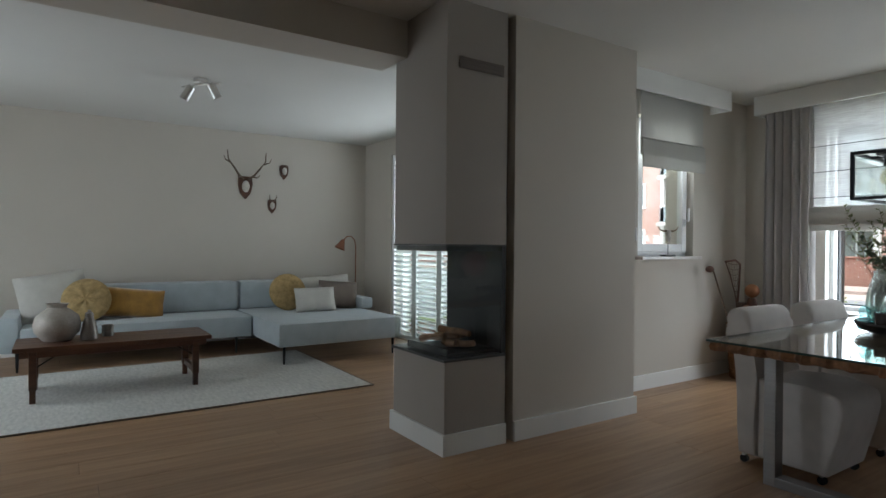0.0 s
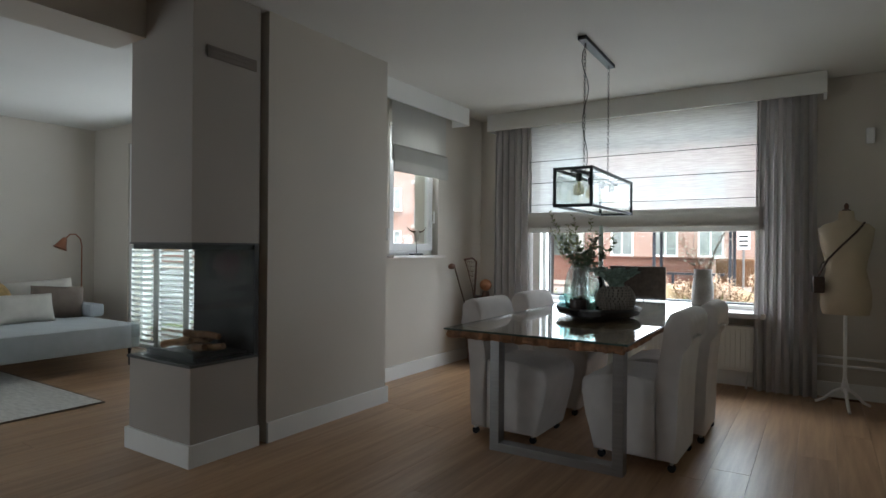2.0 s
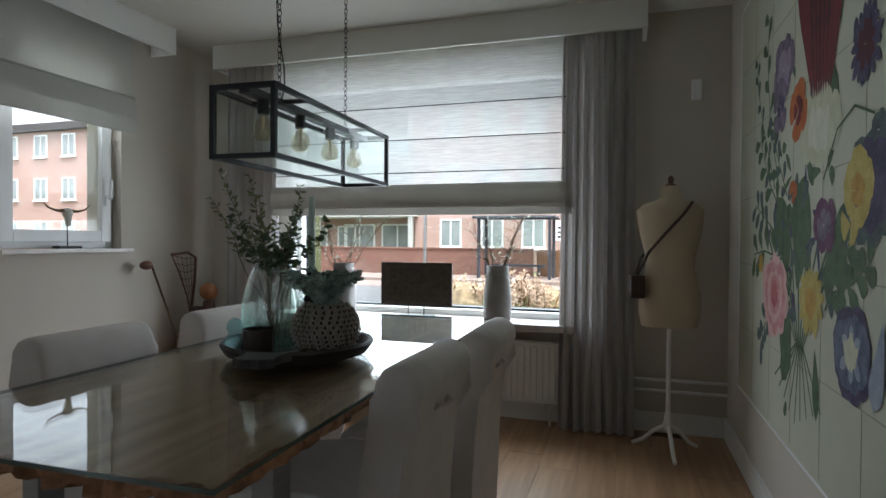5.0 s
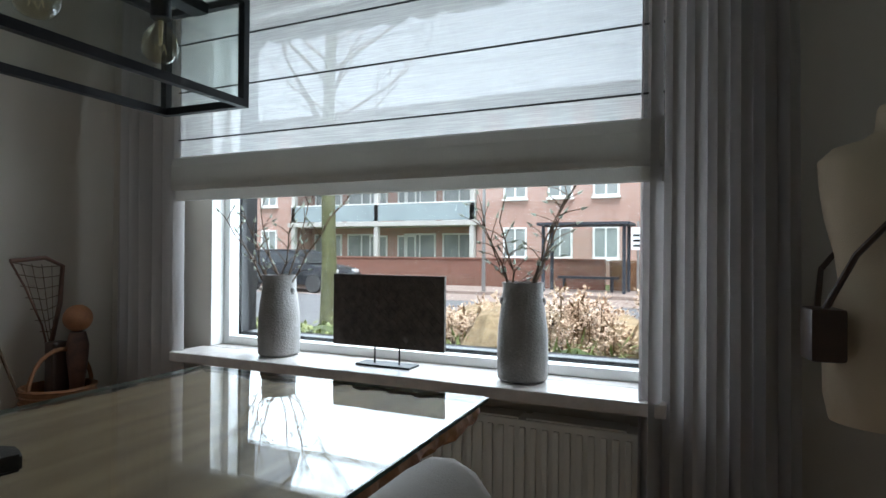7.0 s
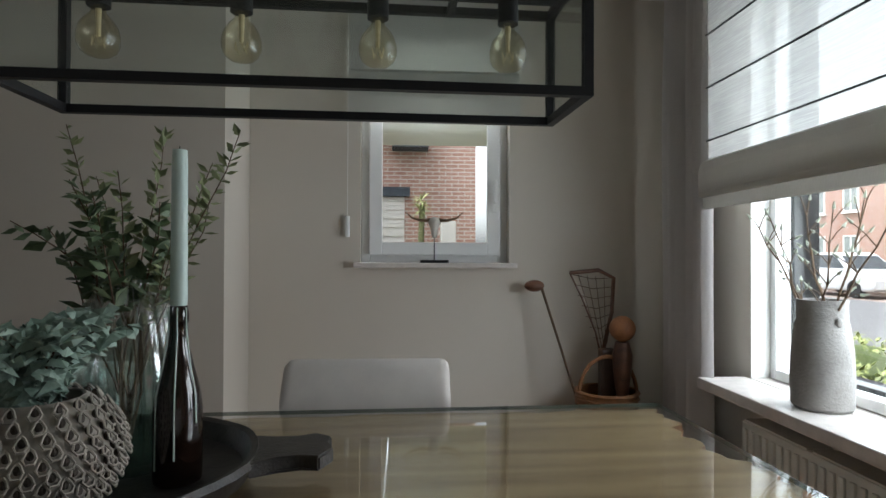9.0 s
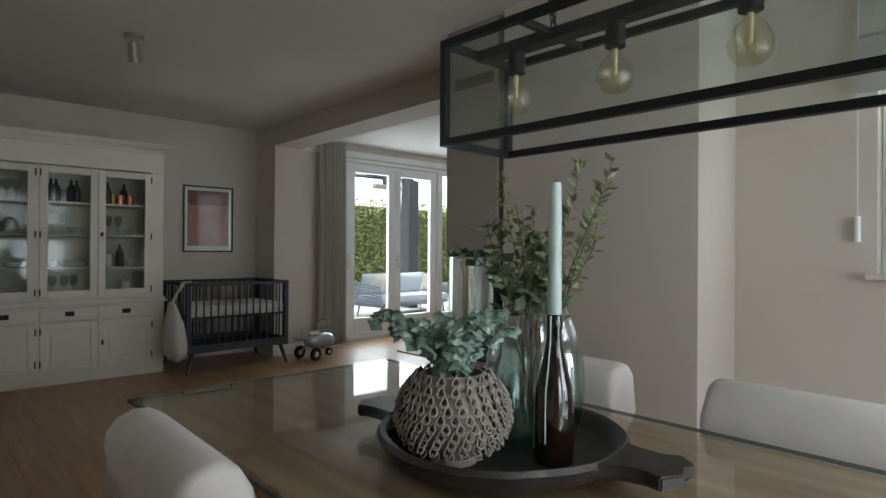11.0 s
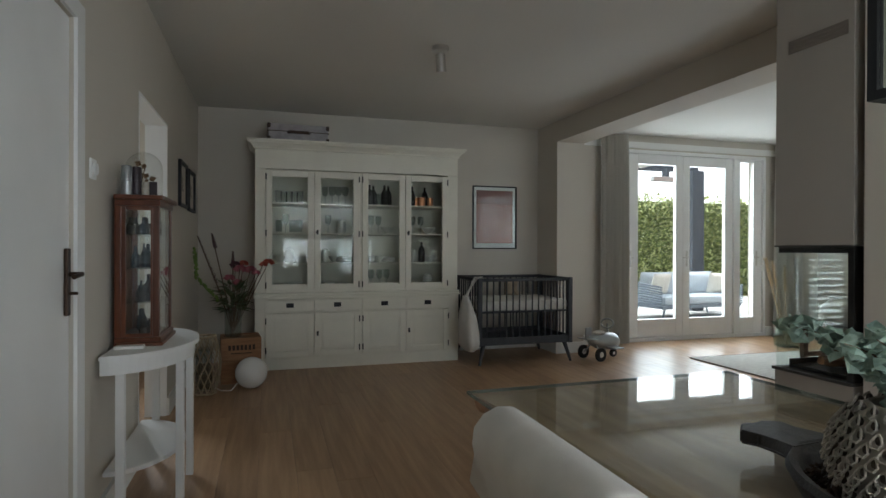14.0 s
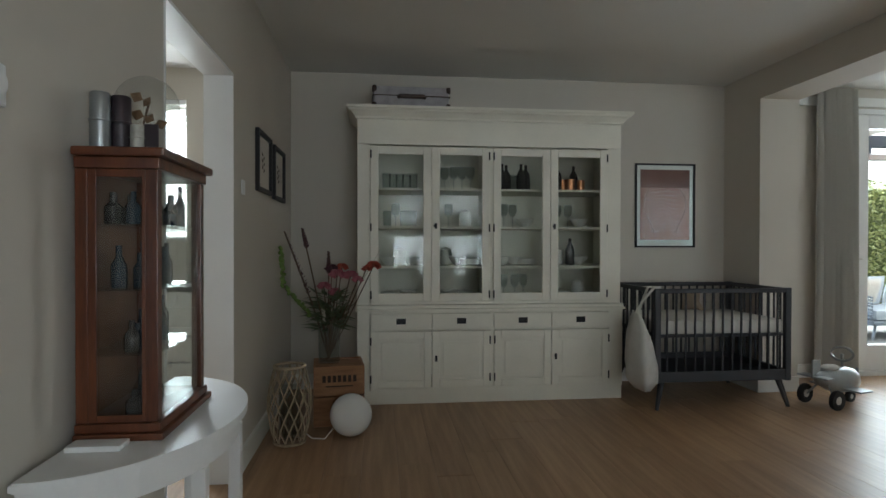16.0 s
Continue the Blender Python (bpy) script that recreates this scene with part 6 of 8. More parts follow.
def sack(bm):
    nu, nz = 26, 16
    rings = []
    for j in range(nz + 1):
        t = j / nz
        z = 0.72 - 0.56 * t
        w = 0.035 + 0.135 * math.sin(math.pi * min(1, t * 0.62 + 0.02)) ** 0.8
        d = 0.02 + 0.075 * math.sin(math.pi * min(1, t * 0.75)) ** 0.9
        if t > 0.88:
            w, d = w * (1 - (t - 0.88) * 3.0), d * (1 - (t - 0.88) * 4)
        ring = []
        for i in range(nu):
            a = 2 * math.pi * i / nu
            k = 1 + 0.13 * math.sin(5 * a + 3 * t) * (0.3 + 0.7 * t) + 0.10 * noise.noise((3 * math.cos(a), 3 * math.sin(a), 5 * t))
            ring.append(bm.verts.new((-1.03 - 0.09 * t * 0.3 + d * k * math.cos(a), -1.27 + 0.04 * t + w * k * math.sin(a), z)))
        rings.append(ring)
    for p, q in zip(rings, rings[1:]):
        for i in range(nu):
            bm.faces.new((p[i], p[(i + 1) % nu], q[(i + 1) % nu], q[i]))
    bm.faces.new(rings[0][::-1])
    bm.faces.new(rings[-1])


hb = thing("cloth_bag", "cream cotton bag hung on the crib post", "bag")
one("sack", "mattress", sack, hb, smooth=True, angle=80)
one("straps", "mattress", lambda bm: [tube(bm, pts, 0.011, 6) for pts in ([(-1.03, -1.29, 0.70), (-1.08, -1.25, 0.82), (-1.14, -1.21, 0.91), (-1.19, -1.20, 0.915)], [(-1.03, -1.24, 0.70), (-1.09, -1.30, 0.80), (-1.15, -1.33, 0.905), (-1.18, -1.34, 0.905)])], hb, smooth=True)

M["toy_silver"] = mat("silver_painted_metal", (0.36, 0.38, 0.39), 0.32, 0.75, var=0.12, scale=10)
M["rubber"] = mat("black_rubber", (0.015, 0.015, 0.015), 0.8, var=0.2)
toy = thing("ride_on_plane", "silver metal ride-on toy plane with black tyres", "ride-on toy", pose(-2.62, -1.22, 0, 0, 0, 196))
# nose points along local +x


def toy_body(bm):
    seg, rings = 18, []
    for x, r, z in ((-0.24, 0.02, 0.235), (-0.20, 0.05, 0.22), (-0.10, 0.082, 0.20), (0.02, 0.098, 0.19), (0.12, 0.098, 0.185), (0.19, 0.082, 0.18), (0.225, 0.05, 0.178), (0.24, 0.02, 0.178)):
        rings.append([bm.verts.new((x, r * 0.85 * math.cos(2 * math.pi * i / seg), z + r * math.sin(2 * math.pi * i / seg))) for i in range(seg)])
    for p, q in zip(rings, rings[1:]):
        for i in range(seg):
            bm.faces.new((p[i], p[(i + 1) % seg], q[(i + 1) % seg], q[i]))
    bm.faces.new(rings[0][::-1])
    bm.faces.new(rings[-1])


one("fuselage", "toy_silver", toy_body, toy, smooth=True)
one("wing", "toy_silver", lambda bm: box(bm, -0.02, 0.12, -0.20, 0.20, 0.125, 0.14, 0.006), toy)
one("tail_fin", "toy_silver", lambda bm: (box(bm, -0.27, -0.18, -0.006, 0.006, 0.22, 0.36, 0.004), box(bm, -0.27, -0.19, -0.12, 0.12, 0.228, 0.24, 0.004)), toy)
one("saddle", "mattress", lambda bm: ball(bm, (-0.07, 0, 0.29), 0.07, 14, (1.2, 0.8, 0.35)), toy, "white saddle", smooth=True)
one("steering_wheel", "toy_silver", lambda bm: (tube(bm, [(0.07 + 0.03 * math.sin(2 * math.pi * k / 16) * 0.5, 0.085 * math.cos(2 * math.pi * k / 16), 0.385 + 0.05 * math.sin(2 * math.pi * k / 16)) for k in range(17)], 0.010, 7), rod(bm, (0.08, 0, 0.26), (0.07, 0, 0.385), 0.011, seg=8)), toy, smooth=True)
one("propeller", "toy_silver", lambda bm: (ball(bm, (0.245, 0, 0.178), 0.024, 10), box(bm, 0.25, 0.256, -0.012, 0.012, 0.09, 0.265, 0.004)), toy)
for x, y, r in ((-0.17, 0.125, 0.075), (-0.17, -0.125, 0.075), (0.17, 0.0, 0.045)):
    wh = one("wheel", "rubber", lambda bm: lathe(bm, [(r * 0.62, -0.014), (r * 0.95, -0.016), (r, 0.0), (r * 0.95, 0.016), (r * 0.62, 0.014)], 22), toy, smooth=True)
    wh.matrix_basis = pose(x, y, r + 0.0008, 90, 0, 0)
    one("hub", "mattress", lambda bm: lathe(bm, [(0.006, -0.018), (r * 0.3, -0.016), (r * 0.62, -0.010), (r * 0.62, 0.010), (r * 0.3, 0.016), (0.006, 0.018)], 18), wh, "cream hub", smooth=True)
for y in (-1, 1):
    one("axle_strut", "toy_silver", lambda bm: rod(bm, (-0.17, y * 0.11, 0.076), (-0.14, y * 0.03, 0.18), 0.008, seg=8), toy)
one("nose_strut", "toy_silver", lambda bm: rod(bm, (0.17, 0.0, 0.045), (0.17, 0.0, 0.16), 0.010, seg=8), toy)

# ---- half-round table and vitrine ----
CTX, CTY, CTR, CTK, CTZ = XR - 0.021, 1.20, 0.340, 0.125, 0.760


def half_disc(bm, r, z0, z1, bev=0.004, n=28, x=None):
    x = CTX if x is None else x
    pts = [(x - r * math.sin(math.pi * k / n), CTY - (r + CTK) * math.cos(math.pi * k / n)) for k in range(n + 1)]
    a = [bm.verts.new((px, py, z0)) for px, py in pts]
    b = [bm.verts.new((px, py, z1)) for px, py in pts]
    bm.faces.new(a)
    bm.faces.new(b[::-1])
    for i in range(n + 1):
        bm.faces.new((a[i], a[(i + 1) % (n + 1)], b[(i + 1) % (n + 1)], b[i]))
    if bev:
        bmesh.ops.bevel(bm, geom=[e for e in bm.edges if abs(e.verts[0].co.z - e.verts[1].co.z) < 1e-6], offset=bev, segments=2, affect="EDGES")


ct = thing("half_round_table", "white painted half-round side table against the wall", "side table")
one("tabletop", "white", lambda bm: half_disc(bm, CTR, CTZ - 0.022, CTZ), ct)
one("apron", "white", lambda bm: half_disc(bm, CTR - 0.022, CTZ - 0.085, CTZ - 0.0225, 0.0), ct)
one("lower_shelf", "white", lambda bm: half_disc(bm, CTR - 0.065, 0.23, 0.25), ct)
for k in (0.06, 0.36, 0.64, 0.94):
    lxp, lyp = CTX - 0.020 - (CTR - 0.055) * math.sin(math.pi * k), CTY - (CTR + CTK - 0.045) * math.cos(math.pi * k)
    one("leg", "white", lambda bm: box(bm, lxp - 0.018, lxp + 0.018, lyp - 0.018, lyp + 0.018, 0, CTZ - 0.085, 0.003), ct)
tagged(one("white_tile", "white", lambda bm: box(bm, 1.47, 1.59, 1.445, 1.50, CTZ + 0.0005, CTZ + 0.014, 0.003)), "small white block lying on the side table", "block")
VX0, VX1, VY0, VY1, VZ0, VZ1 = 1.418, 1.606, 1.045, 1.415, CTZ + 0.0005, 1.462
vit = thing("glass_vitrine", "red-brown wooden vitrine with glass sides full of miniatures", "vitrine")
one("base_moulding", "mahogany", lambda bm: (box(bm, VX0 - 0.018, VX1, VY0 - 0.018, VY1 + 0.018, VZ0, VZ0 + 0.018, 0.005), box(bm, VX0 - 0.008, VX1, VY0 - 0.008, VY1 + 0.008, VZ0 + 0.0185, VZ0 + 0.04, 0.004)), vit)
one("top_moulding", "mahogany", lambda bm: (box(bm, VX0 - 0.006, VX1, VY0 - 0.006, VY1 + 0.006, VZ1 - 0.05, VZ1 - 0.0225, 0.003), box(bm, VX0 - 0.022, VX1, VY0 - 0.022, VY1 + 0.022, VZ1 - 0.022, VZ1, 0.006)), vit)
for x in (VX0 + 0.014, VX1 - 0.014):
    for y in (VY0 + 0.014, VY1 - 0.014):
        one("post", "mahogany", lambda bm: box(bm, x - 0.014, x + 0.014, y - 0.014, y + 0.014, VZ0 + 0.0405, VZ1 - 0.0505, 0.002), vit)
M["cherry"] = mat("red_brown_inner_board", (0.20, 0.085, 0.035), 0.5, var=0.25, scale=9, col2=(0.13, 0.05, 0.022))
one("back_board", "cherry", lambda bm: box(bm, VX1 - 0.006, VX1, VY0 + 0.029, VY1 - 0.029, VZ0 + 0.041, VZ1 - 0.051), vit)
for x0, x1 in ((VX0 + 0.0285, VX0 + 0.037), (VX1 - 0.047, VX1 - 0.0285)):
    one("stile", "mahogany", lambda bm: box(bm, x0, x1, VY1 - 0.0075, VY1 - 0.001, VZ0 + 0.041, VZ1 - 0.051, 0.001), vit)
for z0, z1 in ((VZ0 + 0.041, VZ0 + 0.058), (VZ1 - 0.070, VZ1 - 0.051)):
    one("rail", "mahogany", lambda bm: box(bm, VX0 + 0.0375, VX1 - 0.0475, VY1 - 0.0075, VY1 - 0.002, z0, z1, 0.001), vit)
pane("glass_front", vit, VX0 + 0.006, VX0 + 0.009, VY0 + 0.029, VY1 - 0.029, VZ0 + 0.041, VZ1 - 0.051)
for y in (VY0 + 0.008, VY1 - 0.011):
    pane("glass_side", vit, VX0 + 0.029, VX1 - 0.029, y, y + 0.003, VZ0 + 0.041, VZ1 - 0.051)
M["mini"] = mat("dark_blue_glass_miniature", (0.022, 0.032, 0.044), 0.2, var=0.4, scale=30)
M["mini_pale"] = mat("pale_miniature", (0.40, 0.38, 0.33), 0.4, var=0.2, scale=30)
rv = random.Random(5)
minis = {}
for sh in range(4):
    zs = VZ0 + 0.045 + sh * 0.158
    if sh:
        pane("glass_shelf", vit, VX0 + 0.012, VX1 - 0.008, VY0 + 0.015, VY1 - 0.015, zs - 0.005, zs)
    for k in range(9):
        h, r = rv.uniform(0.05, 0.12), rv.uniform(0.013, 0.022)
        mt = rv.choice(("mini", "dark_ware", "mini", "dark_ware", "clear_ware", "mini"))
        px, py = rv.uniform(VX0 + 0.045, VX1 - 0.05), VY0 + 0.050 + k * 0.034
        tagged(one("miniature_bottle", mt, lambda bm: lathe(bm, [(r * 0.9, zs + 0.0004), (r, zs + 0.006), (r, zs + h * 0.55), (r * 0.4, zs + h * 0.72), (r * 0.4, zs + h), (0.001, zs + h)], 12, (px, py)), smooth=True), "tiny collector's bottle on a vitrine shelf", "miniature bottle", "miniatures in the vitrine")
M["tin_dark"] = mat("dark_tin", (0.04, 0.03, 0.035), 0.35, 0.3, var=0.2)
M["butterfly"] = mat("brown_butterfly_wing", (0.16, 0.09, 0.04), 0.8, var=0.3, scale=50)
M["dome_glass"] = glass_mat("bell_jar_glass", (0.93, 0.94, 0.93), 0.0, 1.7)
dome = thing("bell_jar", "clear glass bell jar with brown butterflies inside", "bell jar", pose(1.522, 1.20, VZ1 + 0.0005))
one("foot", "black", lambda bm: lathe(bm, [(0.088, 0.0), (0.090, 0.004), (0.088, 0.012), (0.001, 0.012)], 26), dome, smooth=True)
one("glass_dome", "dome_glass", lambda bm: lathe(bm, [(0.084, 0.0125), (0.084, 0.145)] + [(0.084 * math.cos(a), 0.145 + 0.084 * math.sin(a)) for a in (0.3, 0.6, 0.9, 1.2, 1.45, 1.56)], 28), dome, smooth=True).visible_shadow = False
one("stem", "twig", lambda bm: tube(bm, [(0, 0, 0.0125), (0.01, 0.005, 0.09), (-0.005, 0.0, 0.16)], 0.003, 6), dome)
for ox, oy, z, wings in ((0.0, 0.02, 0.115, ((1, 0.5), (-0.8, 0.7))), (-0.022, 0.015, 0.092, ((-1, -0.6), (0.6, -1))), (0.012, 0.0, 0.165, ((0.8, 0.9), (-0.7, 0.8)))):
    one("butterfly", "butterfly", lambda bm: [leaf(bm, (ox, oy, z), (0.036 * c, 0.012 * w, 0.020 * c * w), 0.017, Vector((0.2, 1, 0.3))) for c, w in wings], dome)
for (tx, ty, r, h, mt, lb) in ((1.562, 1.383, 0.0235, 0.137, "toy_silver", "tall silver round tin on the vitrine"), (1.527, 1.352, 0.0235, 0.136, "tin_dark", "dark round tin on the vitrine"), (1.487, 1.352, 0.018, 0.066, "mini_pale", "small pale ornament on the vitrine")):
    tn = thing("round_tin", lb, "tin", pose(tx, ty, VZ1 + 0.0005), "tins on the vitrine")
    one("tin_body", mt, lambda bm: lathe(bm, [(r, 0), (r, h * 0.48), (r + 0.002, h * 0.49), (r + 0.002, h * 0.52), (r, h * 0.53), (r, h * 0.97), (r - 0.003, h), (0.001, h)], 22), tn, smooth=True)
tagged(one("small_card", "tin_dark", lambda bm: box(bm, 1.437, 1.470, 1.352, 1.358, VZ1 + 0.0005, VZ1 + 0.068), ), "small dark card standing on the vitrine", "card")

# ---- lantern, crate, vase of flowers, globe lamp ----
M["willow"] = mat("pale_willow", (0.34, 0.27, 0.18), 0.85, var=0.25, scale=30, bump=0.3)
lant = thing("willow_lantern", "barrel-shaped lattice lantern of pale willow", "lantern", pose(1.435, -0.77, 0))


def lattice(bm):
    def R(t):
        return 0.090 + 0.042 * math.sin(math.pi * t)
    for s in (1, -1):
        for k in range(13):
            pts = []
            for j in range(13):
                t = j / 12
                a = 2 * math.pi * k / 13 + s * 1.5 * t
                pts.append((R(t) * math.cos(a), R(t) * math.sin(a), 0.02 + 0.455 * t))
            tube(bm, pts, 0.0048, 5)


one("lattice", "willow", lattice, lant, smooth=True)
for z, r in ((0.015, 0.092), (0.478, 0.093)):
    one("ring", "willow", lambda bm: tube(bm, [(r * math.cos(2 * math.pi * k / 24), r * math.sin(2 * math.pi * k / 24), z) for k in range(25)], 0.010, 7), lant, smooth=True)
one("glass_liner", "clear_ware", lambda bm: lathe(bm, [(0.06, 0.03), (0.065, 0.04), (0.065, 0.38), (0.062, 0.38), (0.06, 0.045), (0.001, 0.035)], 22), lant, smooth=True)
M["crate"] = wood_mat("orange_brown_crate_wood", (0.22, 0.10, 0.042), (0.36, 0.19, 0.09), 0.7, 3, (2, 12, 12), 0.4, 0.3)
M["ink"] = mat("dark_printed_ink", (0.035, 0.02, 0.012), 0.8)
cr = thing("wooden_crate", "orange-brown printed wooden crate on the floor", "crate", pose(1.17, -1.23, 0, 0, 0, 6))
for z0 in (0.0, 0.208):
    one("front_board", "crate", lambda bm: box(bm, -0.17, 0.17, 0.148, 0.162, z0 + 0.002, z0 + 0.198, 0.002), cr)
    one("back_board", "crate", lambda bm: box(bm, -0.17, 0.17, -0.162, -0.148, z0 + 0.002, z0 + 0.198, 0.002), cr)
    for sx in (-1, 1):
        one("end_board", "crate", lambda bm: box(bm, sx * 0.163 - 0.007, sx * 0.163 + 0.007, -0.1475, 0.1475, z0 + 0.002, z0 + 0.198, 0.002), cr)
one("top_board", "crate", lambda bm: box(bm, -0.155, 0.155, -0.147, 0.147, 0.385, 0.397), cr)
one("printed_bar", "ink", lambda bm: [box(bm, -0.115 + 0.034 * k, -0.115 + 0.034 * k + 0.022, 0.1622, 0.1628, 0.300, 0.345) for k in range(7)], cr, "row of dark printed blocks")
one("printed_line", "ink", lambda bm: box(bm, -0.09, 0.09, 0.1622, 0.1628, 0.268, 0.276), cr)
M["globe"] = mat("white_opal_glass", (0.78, 0.78, 0.76), 0.25, var=0.02)
gl = thing("globe_lamp", "white opal glass globe lamp lying on the floor, off", "lamp", pose(1.065, -0.87, 0))
one("globe", "globe", lambda bm: ball(bm, (0, 0, 0.135), 0.134, 32), gl, smooth=True)
one("cord", "white", lambda bm: tube(bm, [(0.11, 0.03, 0.06), (0.16, 0.06, 0.006), (0.24, 0.04, 0.005), (0.30, -0.08, 0.005)], 0.004, 6), gl)
fv = thing("flower_vase", "clear glass cylinder vase standing on the crate", "vase", pose(1.235, -1.25, 0.398))
one("glass_body", "clear_ware", lambda bm: lathe(bm, [(0.07, 0), (0.075, 0.004), (0.078, 0.26), (0.074, 0.26), (0.07, 0.015), (0.001, 0.012)], 28), fv, smooth=True).visible_shadow = False
M["pink_petal"] = mat("pink_petal", (0.32, 0.055, 0.09), 0.7, var=0.3, scale=30, col2=(0.46, 0.17, 0.20))
M["red_petal"] = mat("orange_red_petal", (0.32, 0.05, 0.025), 0.6, var=0.3, scale=30)
M["plum"] = mat("plum_spike", (0.07, 0.02, 0.03), 0.8, var=0.3, scale=30)
M["lime"] = mat("lime_green_bells", (0.15, 0.24, 0.05), 0.7, var=0.3, scale=30)
fl = thing("flower_bouquet", "mixed bouquet of pink roses, dark spikes and green bells", "flowers", pose(1.235, -1.25, 0.398))
stems, lv, lm = (bmesh.new() for _ in range(3))
rf = random.Random(17)


def rose(bm, c, r):
    for k in range(26):
        a = k * 2.4
        t = k / 26
        d = Vector((math.cos(a) * (0.25 + t), math.sin(a) * (0.25 + t), 1.1 - 1.3 * t)).normalized() * r * (0.6 + 0.5 * t)
        leaf(bm, Vector(c) + d * 0.1, d, r * 0.42, Vector((-math.sin(a), math.cos(a), 0.3)))


heads = [("pink_petal", (-0.06, 0.06, 0.62), 0.060), ("pink_petal", (-0.15, 0.03, 0.61), 0.058), ("pink_petal", (0.03, 0.07, 0.54), 0.05), ("pink_petal", (-0.05, 0.10, 0.50), 0.048), ("red_petal", (-0.31, 0.05, 0.68), 0.055), ("red_petal", (-0.26, 0.08, 0.66), 0.035), ("red_petal", (-0.09, 0.02, 0.67), 0.045), ("pink_petal", (-0.20, 0.07, 0.585), 0.042), ("plum", (-0.02, 0.04, 0.66), 0.05)]
for mt, c, r in heads:
    one("bloom", mt, lambda bm: rose(bm, c, r), fl)
    tube(stems, [(0.01, 0.0, 0.02), (c[0] * 0.35, c[1] * 0.4, 0.26), c], 0.004, 5)
for (dx, dy, L, z0) in ((0.30, 0.05, 0.92, 0.48), (0.18, 0.05, 0.94, 0.80), (0.0, 0.05, 0.78, 0.62)):
    tip = Vector((dx, dy, L))
    mid = Vector((dx * 0.36, dy * 0.5, 0.40))
    tube(stems, [(0, 0, 0.02), mid, tip], 0.0055, 5)
    def spike(bm):
        for k in range(46):
            p = mid.lerp(tip, (z0 - 0.40) / (L - 0.40) + (1 - (z0 - 0.40) / (L - 0.40)) * k / 46)
            a = k * 2.4
            leaf(bm, p, Vector((math.cos(a) * 0.024, math.sin(a) * 0.024, 0.024)) * (1.15 - k / 60), 0.009)
    one("dark_spike", "plum", spike, fl)
for k in range(60):
    t = k / 59
    p = Vector((0.325 - 0.02 * math.sin(t * 3.1) - 0.20 * max(0, t - 0.55) / 0.45, 0.06, 0.80 - 0.46 * t))
    ball(lm, p + Vector((rf.uniform(-1, 1), rf.uniform(-1, 1), rf.uniform(-1, 1))) * 0.010, 0.013, 6)
tube(stems, [(0, 0, 0.02), (0.03, 0.03, 0.26), (0.13, 0.06, 0.34), (0.29, 0.06, 0.52), (0.325, 0.06, 0.80)], 0.004, 5)
tube(stems, [(0, 0, 0.1), (-0.2, 0.05, 0.52), (-0.36, 0.05, 0.80)], 0.003, 5, 0.001)
for k in range(120):
    a = rf.uniform(0, 6.28)
    leaf(lv, (0.05 * math.cos(a), 0.05 * math.sin(a), rf.uniform(0.24, 0.48)), Vector((math.cos(a), math.sin(a), rf.uniform(-0.4, 0.8))) * rf.uniform(0.07, 0.17), rf.uniform(0.014, 0.030))
for nm, b_, mt in (("stems", stems, "twig"), ("leaves", lv, "green_leaf"), ("green_bells", lm, "lime")):
    part(nm, b_, mt, fl, smooth=True)["kind"] = "stuff"

# ---- living room: garden doors, shutters, curtains ----
gd = thing("door_2", "white glazed double garden doors with a side light, closed", "door", kind="structure")
one("door_frame", "white", lambda bm: (frame_bars(bm, GX0, GX1, 0.0, GZ1, LY0 - 0.10, LY0 + 0.012, 0.045), box(bm, -5.262, -5.215, LY0 - 0.10, LY0 + 0.012, 0.046, GZ1 - 0.046, 0.003)), gd)
for nm, a, b, g0, g1, z0, z1 in (("door_leaf", -4.395, -3.536, -4.285, -3.695, 0.285, 2.325), ("door_leaf", -5.213, -4.397, -5.09, -4.505, 0.285, 2.325), ("side_light", -5.714, -5.264, -5.575, -5.345, 0.265, 2.42)):
    def leaf_fn(bm):
        box(bm, a, g0, LY0 - 0.075, LY0 - 0.02, 0.048, GZ1 - 0.048, 0.004)
        box(bm, g1, b, LY0 - 0.075, LY0 - 0.02, 0.048, GZ1 - 0.048, 0.004)
        box(bm, g0, g1, LY0 - 0.075, LY0 - 0.02, 0.048, z0, 0.004)
        box(bm, g0, g1, LY0 - 0.075, LY0 - 0.02, z1, GZ1 - 0.048, 0.004)
    lf = one(nm, "white", leaf_fn, gd)
    pane("pane", lf, g0, g1, LY0 - 0.050, LY0 - 0.045, z0, z1)
    hxx = g0 - 0.05 if nm == "side_light" else (b - 0.05 if a > -4.4 else b - 0.06)
    one("door_handle", "chrome", lambda bm: (box(bm, hxx - 0.014, hxx + 0.014, LY0 - 0.021, LY0 - 0.013, 0.98, 1.19, 0.003), tube(bm, [(hxx, LY0 - 0.015, 1.10), (hxx, LY0 + 0.03, 1.10), (hxx + 0.10, LY0 + 0.032, 1.10)], 0.008, 7)), lf, smooth=True)
boxes("door_threshold", "slate", [(GX0 + 0.001, GX1 - 0.001, LY0 - 0.30, LY0 - 0.101, -0.012, 0.02)], "dark stone threshold of the garden doors")
boxes("curtain_rail_box", "trim", [(GX0 - 0.6, GX1 + 0.62, LY0, LY0 + 0.022, 2.52, 2.60)], "painted batten over the garden doors")
curtain("curtain", "curtain_garden", -3.47, -3.06, LY0 + 0.10, 0.012, 2.66, 7, 0.036, "grey-green pleated curtain drawn aside from the garden doors", 5)
curtain("curtain", "curtain_garden", -6.30, -5.82, LY0 + 0.10, 0.012, 2.66, 7, 0.036, "grey-green pleated curtain hanging by the sofa wall", 6)

